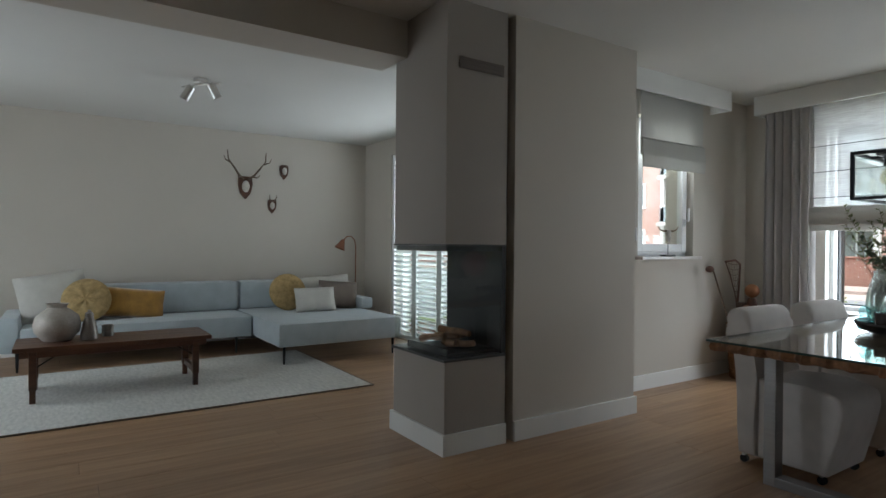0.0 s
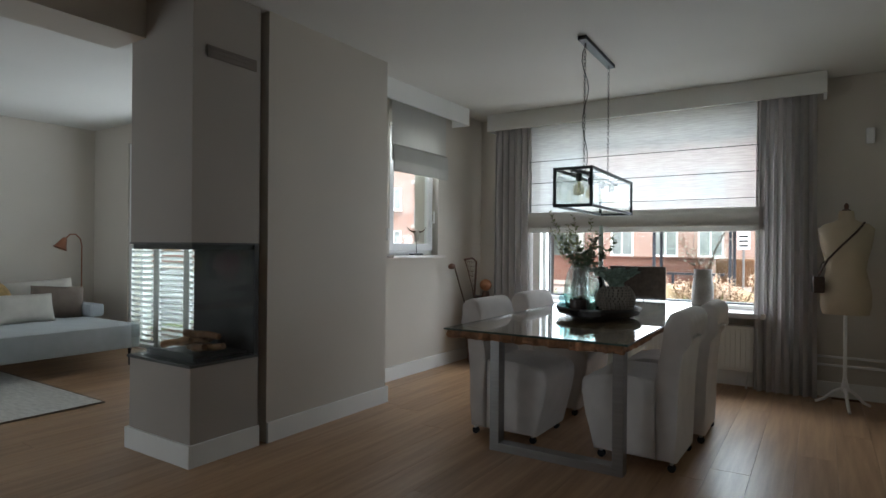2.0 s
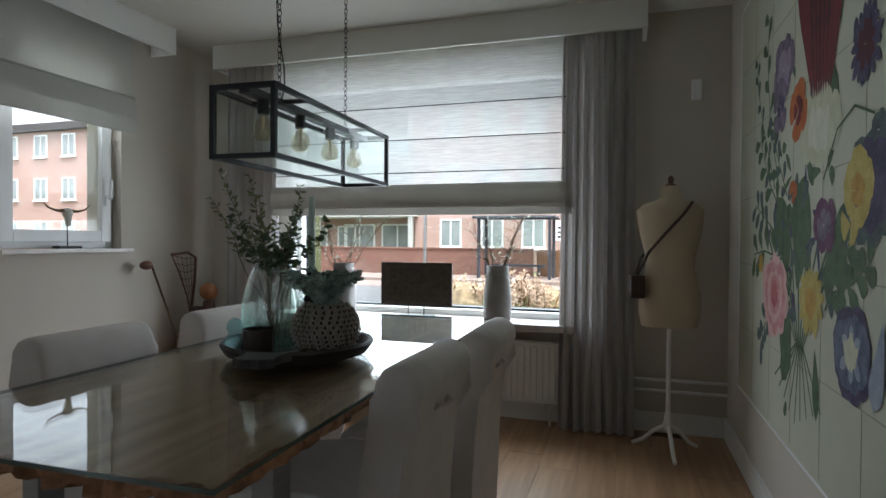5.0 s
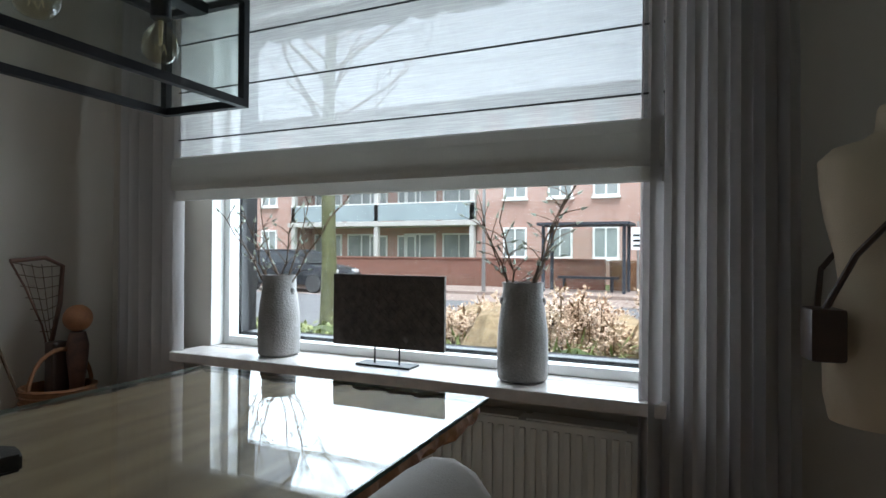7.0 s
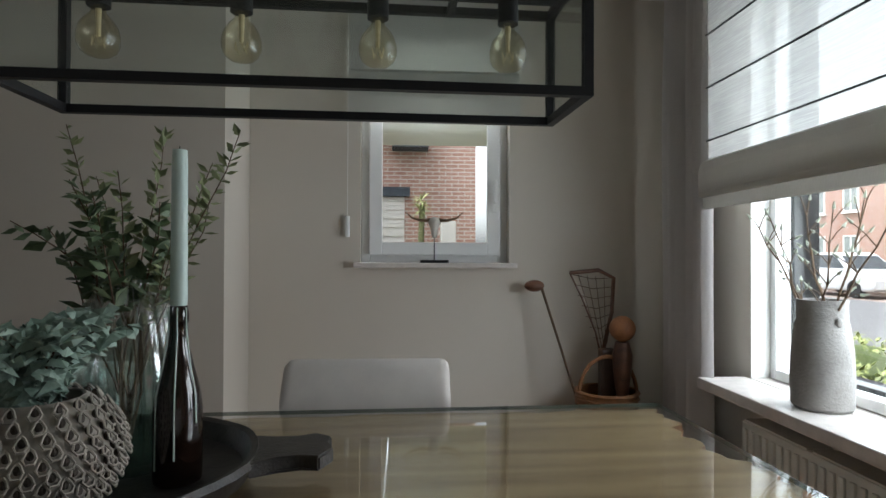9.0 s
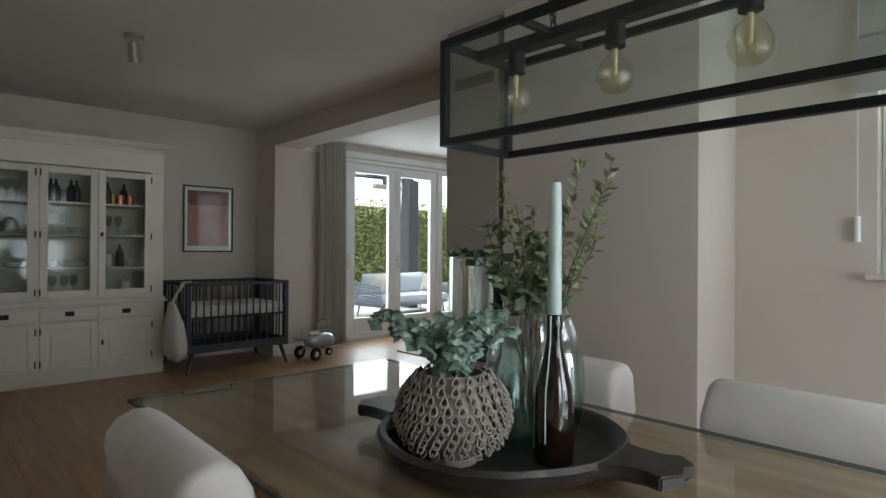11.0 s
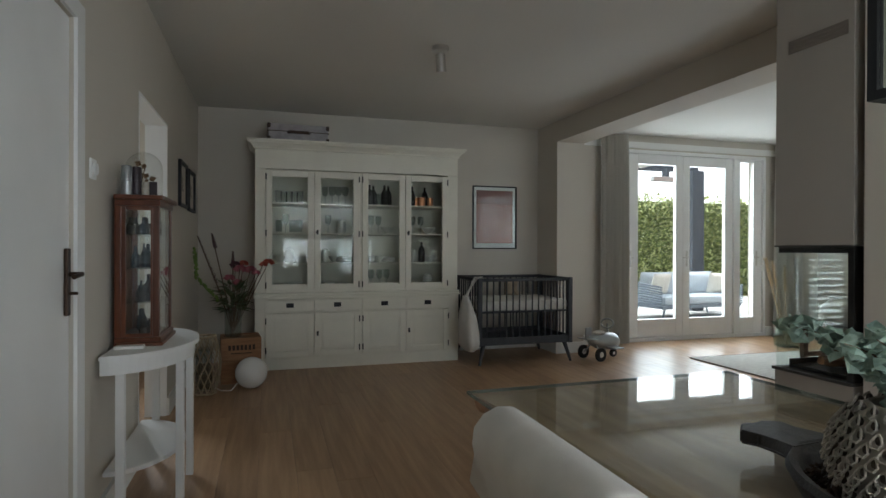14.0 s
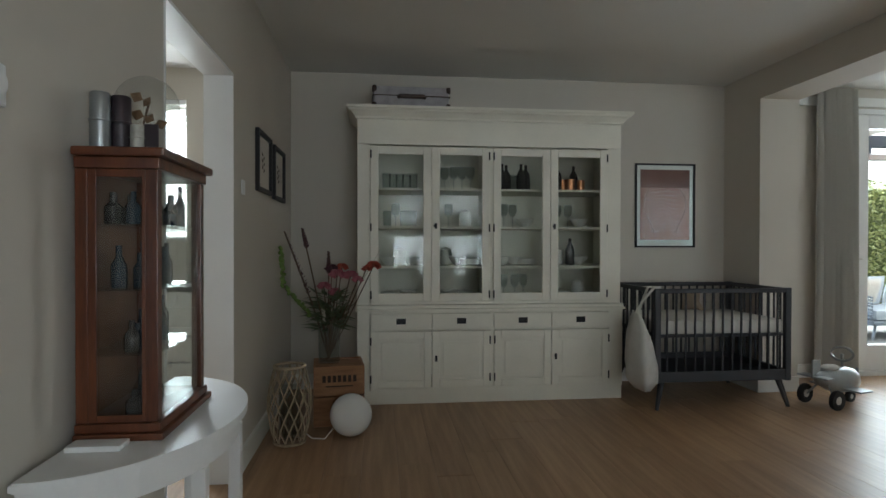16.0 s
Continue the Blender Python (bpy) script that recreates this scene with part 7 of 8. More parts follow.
shutter_bay = thing("window_3", "tall window behind white louvred shutters", "window", kind="structure")
one("window_frame", "white", lambda bm: frame_bars(bm, HX0, HX1, 0.0, HZ1, LY1 + 0.16, LY1 + 0.22, 0.06), shutter_bay)
pane("pane", shutter_bay, HX0 + 0.06, HX1 - 0.06, LY1 + 0.19, LY1 + 0.195, 0.06, HZ1 - 0.06)
NP = 4
pw = (HX1 - HX0 - 0.006) / NP
slat_bm = bmesh.new()
box(slat_bm, -pw / 2 + 0.055, pw / 2 - 0.055, -0.033, 0.033, -0.0045, 0.0045, 0.003)
slat_me = bpy.data.meshes.new("slat")
slat_bm.to_mesh(slat_me)
slat_bm.free()
slat_me.materials.append(M["white"])
for k in range(NP):
    xa = HX0 + 0.003 + k * pw
    sh = thing("louvred_shutter", "white louvred shutter panel with half-open slats", "shutter", pose(xa + pw / 2, LY1 + 0.035, 0), "shutters of the tall window")
    for z0, z1 in ((0.012, 1.235), (1.243, HZ1 - 0.004)):
        one("shutter_frame", "white", lambda bm: frame_bars(bm, -pw / 2 + 0.002, pw / 2 - 0.002, z0, z1, -0.016, 0.016, 0.052), sh)
        n = int((z1 - z0 - 0.11) / 0.064)
        for i in range(n):
            so = new("slat", slat_me)
            so.parent = sh
            so.matrix_basis = pose(0, 0, z0 + 0.058 + (i + 0.5) * (z1 - z0 - 0.116) / n, -38, 0, 0)

# ---- sofa ----
sofa = thing("corner_sofa", "pale blue-grey wool corner sofa with chaise on black legs", "sofa")
one("seat", "sofa", lambda bm: box(bm, -6.42, -5.62, -0.36, 1.765, 0.19, 0.425, 0.035), sofa, smooth=True)
one("chaise", "sofa", lambda bm: box(bm, -6.42, -4.72, 1.775, 3.18, 0.19, 0.43, 0.035), sofa, smooth=True)
one("backrest", "sofa", lambda bm: box(bm, -6.62, -6.30, -0.10, 1.79, 0.426, 0.775, 0.05), sofa, smooth=True)
one("backrest", "sofa", lambda bm: box(bm, -6.62, -6.30, 1.80, 3.10, 0.431, 0.775, 0.05), sofa, smooth=True)
one("armrest", "sofa", lambda bm: box(bm, -6.55, -5.66, -0.52, -0.365, 0.19, 0.53, 0.04), sofa, smooth=True)
one("armrest", "sofa", lambda bm: box(bm, -6.55, -5.60, 3.105, 3.27, 0.431, 0.575, 0.04), sofa, smooth=True)
one("back_frame", "sofa", lambda bm: box(bm, -6.65, -6.425, -0.36, 3.18, 0.19, 0.424, 0.02), sofa)
for x, y in ((-5.68, -0.38), (-5.68, 1.60), (-4.78, 1.85), (-4.78, 3.10), (-6.5, -0.38), (-6.5, 3.10)):
    one("leg", "black", lambda bm: rod(bm, (x, y, 0.0125), (x, y, 0.191), 0.010, 0.017, 10), sofa)
M["mustard"] = mat("mustard_velvet", (0.34, 0.17, 0.018), 0.75, var=0.25, scale=12, sheen=0.5)
M["tan"] = mat("tan_gold_weave", (0.40, 0.28, 0.12), 0.85, var=0.3, scale=25, bump=0.4, bscale=70)
M["ivory"] = mat("ivory_cotton", (0.56, 0.54, 0.49), 0.95, var=0.06, scale=12, bump=0.3, bscale=200)
M["taupe"] = mat("brown_taupe_cotton", (0.17, 0.135, 0.11), 0.95, var=0.12, scale=12, bump=0.3, bscale=200)
for (nm, mt, w, h, d, x, y, z, rx, ry, rz, lb) in (
        ("cushion", "ivory", 0.62, 0.50, 0.16, -6.14, -0.10, 0.675, -16, -9, 98, "large ivory cotton cushion on the sofa"),
        ("cushion", "mustard", 0.66, 0.32, 0.14, -6.10, 0.60, 0.585, -14, 7, 94, "mustard velvet lumbar cushion on the sofa"),
        ("cushion", "ivory", 0.62, 0.42, 0.16, -6.12, 2.86, 0.628, -16, -4, 84, "large ivory cushion at the sofa back"),
        ("cushion", "taupe", 0.50, 0.36, 0.14, -5.86, 2.90, 0.60, -18, 4, 80, "brown taupe cushion on the chaise"),
        ("cushion", "ivory", 0.50, 0.30, 0.13, -5.66, 2.52, 0.573, -20, 0, 88, "small ivory cushion on the chaise")):
    tagged(one(nm, mt, lambda bm: pillow(bm, w, h, d, pose(x, y, z, rx, ry, rz)), smooth=True, angle=80), lb, "cushion")


def round_pillow(bm, m):
    seg, rings = 28, []
    for s, prof in ((1, [(0.001, 0.075), (0.10, 0.072), (0.18, 0.05), (0.225, 0.015)]), (-1, [(0.225, 0.015), (0.18, 0.05), (0.10, 0.072), (0.001, 0.075)])):
        for r, t in prof:
            rings.append([bm.verts.new(m @ Vector((r * math.cos(2 * math.pi * i / seg), -s * t * (1 + 0.10 * math.sin(7 * 2 * math.pi * i / seg)), r * math.sin(2 * math.pi * i / seg)))) for i in range(seg)])
    for p, q in zip(rings, rings[1:]):
        for i in range(seg):
            bm.faces.new((p[i], p[(i + 1) % seg], q[(i + 1) % seg], q[i]))


tagged(one("round_cushion", "tan", lambda bm: round_pillow(bm, pose(-5.95, 2.28, 0.652, -16, 0, 90)), smooth=True, angle=80), "round tan-gold pleated cushion on the chaise", "cushion", "round cushions")
tagged(one("round_cushion", "tan", lambda bm: round_pillow(bm, pose(-6.00, 0.18, 0.640, -18, 0, 80)), smooth=True, angle=80), "round tan-gold pleated cushion on the sofa seat", "cushion", "round cushions")

# ---- rug, coffee table and what stands on it ----
rug = thing("rug", "thick cream wool rug with a stitched brown edge", "rug")
rug_bm = bmesh.new()
nx, ny = 40, 60
gridv = [[rug_bm.verts.new((-5.53 + 1.965 * i / nx, -0.95 + 3.19 * j / ny, 0.011 + 0.0022 * noise.noise((i * 0.9, j * 0.9, 3)))) for j in range(ny + 1)] for i in range(nx + 1)]
for i in range(nx):
    for j in range(ny):
        rug_bm.faces.new((gridv[i][j], gridv[i + 1][j], gridv[i + 1][j + 1], gridv[i][j + 1]))
bot_ = [rug_bm.verts.new((x, y, 0.0006)) for x, y in ((-5.53, -0.95), (-3.565, -0.95), (-3.565, 2.24), (-5.53, 2.24))]
rug_bm.faces.new(bot_[::-1])
part("rug_body", rug_bm, "rug", rug, smooth=True)
one("edging", "rug_edge", lambda bm: (box(bm, -3.568, -3.552, -0.955, 2.245, 0.0006, 0.0125, 0.003), box(bm, -5.543, -5.527, -0.955, 2.245, 0.0006, 0.0125, 0.003), box(bm, -5.527, -3.568, 2.232, 2.248, 0.0006, 0.0125, 0.003), box(bm, -5.527, -3.568, -0.958, -0.942, 0.0006, 0.0125, 0.003)), rug, "stitched brown edge")
cf = thing("coffee_table", "dark reddish wooden bench-like coffee table on folding legs", "coffee table", pose(-4.60, 0.352, 0.0125))
for k in range(4):
    one("top_board", "walnut", lambda bm: box(bm, -0.29 + k * 0.145 + 0.001, -0.29 + (k + 1) * 0.145 - 0.001, -0.70, 0.70, 0.392, 0.425, 0.003), cf)
one("apron", "walnut", lambda bm: (box(bm, 0.255, 0.275, -0.66, 0.66, 0.345, 0.3915, 0.002), box(bm, -0.275, -0.255, -0.66, 0.66, 0.345, 0.3915, 0.002)), cf)
for sy in (-1, 1):
    for sx in (-1, 1):
        one("leg", "walnut", lambda bm: (box(bm, sx * 0.25 - 0.03, sx * 0.25 + 0.03, sy * 0.575 - 0.025, sy * 0.575 + 0.025, 0.10, 0.391, 0.004), box(bm, sx * 0.25 - 0.024, sx * 0.25 + 0.024, sy * 0.575 - 0.02, sy * 0.575 + 0.02, 0.0, 0.10, 0.004)), cf)
        one("brace", "black", lambda bm: rod(bm, (sx * 0.22, sy * 0.56, 0.26), (sx * 0.22, sy * 0.36, 0.391), 0.005, seg=6), cf, "thin metal brace")
    one("stretcher", "walnut", lambda bm: box(bm, -0.22, 0.22, sy * 0.575 - 0.015, sy * 0.575 + 0.015, 0.10, 0.15, 0.003), cf)
CZ = 0.438
M["pewter"] = mat("mottled_pewter", (0.34, 0.31, 0.28), 0.38, 0.6, var=0.3, scale=9, bump=0.2)
M["urn"] = mat("sandy_glazed_clay", (0.40, 0.36, 0.31), 0.45, var=0.25, scale=8, bump=0.2, bscale=60)
tagged(one("clay_urn", "urn", lambda bm: lathe(bm, [(0.07, CZ), (0.10, CZ + 0.004), (0.155, CZ + 0.07), (0.168, CZ + 0.13), (0.15, CZ + 0.20), (0.09, CZ + 0.25), (0.062, CZ + 0.27), (0.075, CZ + 0.295), (0.082, CZ + 0.30), (0.06, CZ + 0.285), (0.05, CZ + 0.26), (0.001, CZ + 0.24)], 30, (-4.62, -0.07)), smooth=True), "round sandy clay urn on the coffee table", "urn")
fl2 = thing("metal_flask", "mottled pewter flask on the coffee table", "flask")
one("flask_body", "pewter", lambda bm: lathe(bm, [(0.055, CZ), (0.064, CZ + 0.004), (0.066, CZ + 0.03), (0.05, CZ + 0.13), (0.035, CZ + 0.17), (0.03, CZ + 0.18)], 22, (-4.58, 0.15)), fl2, smooth=True)
one("cap", "pewter", lambda bm: lathe(bm, [(0.030, CZ + 0.181), (0.034, CZ + 0.185), (0.03, CZ + 0.215), (0.012, CZ + 0.225), (0.012, CZ + 0.24), (0.001, CZ + 0.24)], 18, (-4.58, 0.15)), fl2, smooth=True)
tagged(one("metal_cup", "pewter", lambda bm: lathe(bm, [(0.04, CZ), (0.045, CZ + 0.004), (0.045, CZ + 0.095), (0.04, CZ + 0.095), (0.038, CZ + 0.01), (0.001, CZ + 0.008)], 20, (-4.70, 0.29)), smooth=True), "small pewter cup on the coffee table", "cup")
gv = thing("feather_vase", "low glass jar with dried pale plumes by the sofa end", "vase", pose(-5.25, -1.25, 0))
one("jar", "vase_glass", lambda bm: lathe(bm, [(0.11, 0.001), (0.14, 0.01), (0.16, 0.14), (0.12, 0.26), (0.07, 0.30), (0.075, 0.33), (0.068, 0.33), (0.062, 0.30), (0.11, 0.25), (0.15, 0.14), (0.13, 0.02), (0.001, 0.015)], 26), gv, smooth=True)
M["plume"] = mat("dried_pampas", (0.50, 0.40, 0.26), 0.95, var=0.2, scale=30)
bt = bmesh.new()
rp = random.Random(9)
for i in range(4):
    tip = Vector((rp.uniform(-0.2, 0.2), rp.uniform(-0.2, 0.2), rp.uniform(0.95, 1.2)))
    tube(bt, [(0, 0, 0.02), tip * 0.5, tip], 0.004, 5)
    for k in range(70):
        p = (tip * 0.68).lerp(tip, k / 70)
        a = k * 2.4
        leaf(bt, p, (math.cos(a) * 0.03, math.sin(a) * 0.03, 0.05), 0.006)
part("dried_plumes", bt, "plume", gv)

# floor lamp
M["copper_lamp"] = mat("aged_copper", (0.34, 0.16, 0.10), 0.35, 0.9, var=0.15)
fl3 = thing("floor_lamp", "slim floor lamp with copper bell shade on a bent arm", "lamp", pose(-6.46, 3.42, 0))
one("foot", "copper_lamp", lambda bm: lathe(bm, [(0.12, 0.0), (0.12, 0.012), (0.02, 0.022), (0.001, 0.022)], 26), fl3, smooth=True)
one("pole", "copper_lamp", lambda bm: tube(bm, [(0, 0, 0.02), (0, 0, 0.7), (0, 0, 1.22), (0.005, -0.02, 1.30), (0.01, -0.075, 1.355), (0.012, -0.14, 1.35), (0.012, -0.19, 1.30)], 0.008, 8), fl3, smooth=True)
one("shade", "copper_lamp", lambda bm: [bmesh.ops.transform(bm, matrix=pose(0.012, -0.20, 1.29, -24, 0, 0), verts=(lathe(bm, [(0.018, 0.02), (0.03, 0.0), (0.042, -0.04), (0.062, -0.09), (0.078, -0.115), (0.074, -0.115), (0.056, -0.085), (0.02, -0.01)], 22), bm.verts[:])[1])], fl3, "copper bell shade", smooth=True)

# trophies on the wall
M["antler"] = mat("grey_brown_antler", (0.13, 0.09, 0.06), 0.7, var=0.35, scale=20, bump=0.3)


def trophy(name, y, z, s, antlers, label):
    th = thing(name, label, "trophy", pose(LX + 0.001, y, z, 0, 0, 90))
    def shield(bm):
        pts = [(-0.075, 0.10), (-0.05, 0.125), (0.05, 0.125), (0.075, 0.10), (0.08, 0.03), (0.06, -0.06), (0.025, -0.105), (0, -0.135), (-0.025, -0.105), (-0.06, -0.06), (-0.08, 0.03)]
        a = [bm.verts.new((x * s, -0.0, zz * s)) for x, zz in pts]
        b = [bm.verts.new((x * s, -0.022, zz * s)) for x, zz in pts]
        bm.faces.new(a)
        bm.faces.new(b[::-1])
        for i in range(len(pts)):
            bm.faces.new((a[i], a[(i + 1) % len(pts)], b[(i + 1) % len(pts)], b[i]))
    one("shield", "walnut", shield, th, "dark wooden shield")
    one("skull_cap", "bone", lambda bm: ball(bm, (0, -0.035, 0.01 * s), 0.05 * s, 14, (0.85, 0.55, 1.35)), th, smooth=True)
    for sd in (-1, 1):
        for pts, r in antlers:
            one("antler", "antler", lambda bm: tube(bm, [(sd * px, -0.04 - py, pz) for px, py, pz in pts], r, 8, r * 0.4), th, smooth=True)


trophy("stag_antlers", 1.96, 1.97, 1.15, [([(0.03, 0.0, 0.10), (0.10, 0.03, 0.16), (0.16, 0.06, 0.24), (0.235, 0.06, 0.34), (0.245, 0.05, 0.46)], 0.016), ([(0.07, 0.02, 0.135), (0.12, 0.10, 0.12), (0.14, 0.14, 0.15)], 0.009), ([(0.21, 0.06, 0.30), (0.28, 0.09, 0.33), (0.30, 0.10, 0.38)], 0.010)], "mounted stag antlers on a dark wooden shield")
trophy("small_skull_mount", 2.47, 2.21, 0.75, [([(0.02, 0.0, 0.05), (0.025, 0.01, 0.08)], 0.007)], "small skull mounted on a dark shield")
trophy("roebuck_mount", 2.31, 1.74, 0.72, [([(0.02, 0.0, 0.06), (0.04, 0.01, 0.10), (0.045, 0.015, 0.15)], 0.008), ([(0.042, 0.012, 0.11), (0.055, 0.05, 0.125)], 0.005)], "small roebuck antlers on a dark shield")

# ---- kitchen beyond the opening ----
kw = thing("window_4", "kitchen window with white slatted blind", "window", kind="structure")
one("window_frame", "white", lambda bm: frame_bars(bm, KX0, KX1, KZ0, KZ1, YB - 0.20, YB - 0.14, 0.06), kw)
pane("pane", kw, KX0 + 0.05, KX1 - 0.05, YB - 0.175, YB - 0.17, KZ0 + 0.05, KZ1 - 0.05)
one("sill", "white", lambda bm: box(bm, KX0 + 0.002, KX1 - 0.002, YB - 0.139, YB + 0.03, KZ0 + 0.001, KZ0 + 0.025, 0.004), kw)
kb = thing("slatted_blind", "white slatted blind in the kitchen window", "blind")
one("head_rail", "white", lambda bm: box(bm, KX0 + 0.01, KX1 - 0.01, YB - 0.045, YB - 0.005, KZ1 - 0.045, KZ1 - 0.005, 0.003), kb)
for i in range(21):
    slat = one("slat", "white", lambda bm: box(bm, KX0 + 0.015, KX1 - 0.015, -0.023, 0.023, -0.0015, 0.0015), kb)
    slat.matrix_basis = pose(0, YB - 0.025, KZ0 + 0.05 + i * 0.0515, -28, 0, 0)
one("ladder_tape", "white", lambda bm: (box(bm, KX0 + 0.25, KX0 + 0.265, YB - 0.0005, YB + 0.0005, KZ0 + 0.03, KZ1 - 0.045), box(bm, KX1 - 0.265, KX1 - 0.25, YB - 0.0005, YB + 0.0005, KZ0 + 0.03, KZ1 - 0.045)), kb)
kc = thing("kitchen_unit", "white kitchen drawer unit under the window", "cabinet", pose(3.22, -1.825, 0, 0, 0, -90))
one("body", "white", lambda bm: box(bm, -0.29, 0.30, -1.0, 1.0, 0.1, 0.88, 0.003), kc)
one("toe_kick", "slate", lambda bm: box(bm, -0.25, 0.30, -1.0, 1.0, 0.0, 0.0995), kc)
for j in range(3):
    for k in range(3):
        one("drawer_front", "white", lambda bm: box(bm, -0.312, -0.291, -0.995 + k * 0.665, -0.995 + k * 0.665 + 0.66, 0.11 + j * 0.26, 0.11 + j * 0.26 + 0.25, 0.003), kc)
tagged(one("worktop", "slate", lambda bm: box(bm, 2.20, 4.24, -2.134, -1.49, 0.881, 0.92, 0.004)), "dark stone kitchen worktop", "worktop")

# ---- outside ----
GZ = -0.22
M["asphalt"] = mat("grey_asphalt", (0.13, 0.13, 0.135), 0.85, var=0.15, scale=1.5, bump=0.4, bscale=60)
M["paving"] = mat("grey_red_paving", (0.26, 0.20, 0.17), 0.85, var=0.15, scale=2, bump=0.3, bscale=30)
M["lawn"] = mat("winter_grass", (0.075, 0.095, 0.03), 0.95, var=0.35, scale=3, bump=0.6, bscale=50)
M["terrace"] = mat("grey_terrace_tile", (0.20, 0.20, 0.195), 0.7, var=0.1, scale=3)
M["brick"] = brick_mat("red_brick", (0.41, 0.205, 0.16), (0.48, 0.27, 0.215), (0.48, 0.44, 0.40), (0.21, 0.065))
M["brick_side"] = brick_mat("brown_red_brick", (0.28, 0.15, 0.115), (0.36, 0.21, 0.165), (0.45, 0.42, 0.38), (0.22, 0.0675))
M["low_brick"] = brick_mat("dark_red_brick", (0.17, 0.06, 0.04), (0.23, 0.09, 0.06), (0.2, 0.15, 0.12), (0.21, 0.065))
M["render"] = mat("pale_render", (0.52, 0.50, 0.47), 0.85, var=0.05, scale=1)
M["dark_pane"] = mat("window_with_net_curtain", (0.16, 0.18, 0.18), 0.12, var=0.4, scale=0.8, col2=(0.42, 0.45, 0.44), spec=0.7)
M["rail_glass"] = mat("frosted_rail_glass", (0.32, 0.38, 0.40), 0.2, var=0.1, scale=1)
M["roof_tile"] = mat("dark_roof_tile", (0.06, 0.05, 0.05), 0.8, var=0.2, scale=4)
M["hedge"] = mat("hedge_leaf", (0.15, 0.20, 0.06), 0.6, var=0.4, scale=20, col2=(0.38, 0.40, 0.15))
# leaf green at half strength: the shade deep in the foliage, as colour
M["hedge_core"] = mat("hedge_inside_shaded", (0.075, 0.10, 0.03), 0.9, var=0.3, scale=8)
M["dried"] = mat("dried_hydrangea", (0.50, 0.34, 0.23), 0.9, var=0.3, scale=20, col2=(0.78, 0.62, 0.48))
# dimmer copy of the dried heads, for the shade between them
M["dried_core"] = mat("dried_hydrangea_inside_shaded", (0.30, 0.22, 0.13), 0.95, var=0.4, scale=14)
M["dry_stem"] = mat("dry_stem", (0.16, 0.10, 0.05), 0.9, var=0.3, scale=20)
M["moss_trunk"] = mat("mossy_trunk", (0.12, 0.125, 0.055), 0.9, var=0.3, scale=10, bump=0.8, bscale=25)
M["car_dark"] = mat("dark_car_paint", (0.018, 0.02, 0.026), 0.18, 0.3, var=0.1, spec=0.8)
M["car_white"] = mat("white_car_paint", (0.62, 0.63, 0.64), 0.2, 0.1, var=0.05, spec=0.7)
M["car_glass"] = mat("dark_car_glass", (0.03, 0.035, 0.04), 0.06, var=0.1, spec=0.8)
M["lamp_glass"] = mat("pale_headlight", (0.6, 0.6, 0.6), 0.1)
M["plate"] = mat("yellow_number_plate", (0.6, 0.42, 0.03), 0.5)
M["post_blue"] = mat("anthracite_brick_post", (0.035, 0.042, 0.055), 0.8, var=0.2, scale=12, bump=0.6, bscale=40)
M["outdoor_cloth"] = mat("pale_blue_outdoor_cloth", (0.40, 0.45, 0.50), 0.9, var=0.06, scale=8)
M["grey_frame"] = mat("blue_grey_rope", (0.15, 0.18, 0.22), 0.7, var=0.2, scale=30)

boxes("ground", "lawn", [(-900, 900, -900, 900, GZ - 1.0, GZ - 0.02)], "winter grass reaching the horizon")
boxes("road", "asphalt", [(-120, 120, 11.0, 19.0, GZ - 0.019, GZ - 0.004), (-20, -9.2, -60, 11.0, GZ - 0.019, GZ - 0.006)], "grey asphalt street and side lane")
boxes("pavement", "paving", [(-120, 120, 21.4, 24.4, GZ - 0.019, GZ + 0.10), (-9.1, 120, 9.3, 10.9, GZ - 0.019, GZ + 0.10)], "red-grey paved pavements with a kerb")
boxes("parking_strip", "paving", [(-120, 120, 19.001, 21.399, GZ - 0.019, GZ + 0.0)], "paved parking strip")
boxes("terrace", "terrace", [(-12, 2, -8.0, -2.44, GZ - 0.019, -0.05)], "grey tiled garden terrace")

# apartment building across the street
apt = thing("apartment_building", "red brick apartment building with white windows and balconies", "building", pose(0, 30, GZ))
BZ = 8.4
one("wall", "brick", lambda bm: [box(bm, *r) for r in ((-46, -20.5, 0, 9, 0, BZ), (-9.4, 30, 0, 9, 0, BZ), (-20.5, -9.4, 1.6, 9, 0, BZ))], apt)
one("roof", "roof_tile", lambda bm: box(bm, -46.4, 30.4, -0.4, 9.4, BZ + 0.002, BZ + 0.5, 0.05), apt)
for fl_ in range(3):
    z = 0.1 + fl_ * 2.8
    one("balcony_slab", "render", lambda bm: box(bm, -20.7, -9.2, -0.35, 1.599, z + 2.62, z + 2.86, 0.02), apt)
    if fl_:
        one("balcony_rail", "rail_glass", lambda bm: box(bm, -20.5, -9.4, -0.30, -0.26, z + 0.10, z + 0.95), apt)
        one("handrail", "white", lambda bm: box(bm, -20.5, -9.4, -0.32, -0.24, z + 0.96, z + 1.02), apt)
for x in (-20.35, -14.95, -9.55):
    one("balcony_post", "render", lambda bm: box(bm, x - 0.12, x + 0.12, -0.30, -0.06, 0, BZ - 0.1), apt)


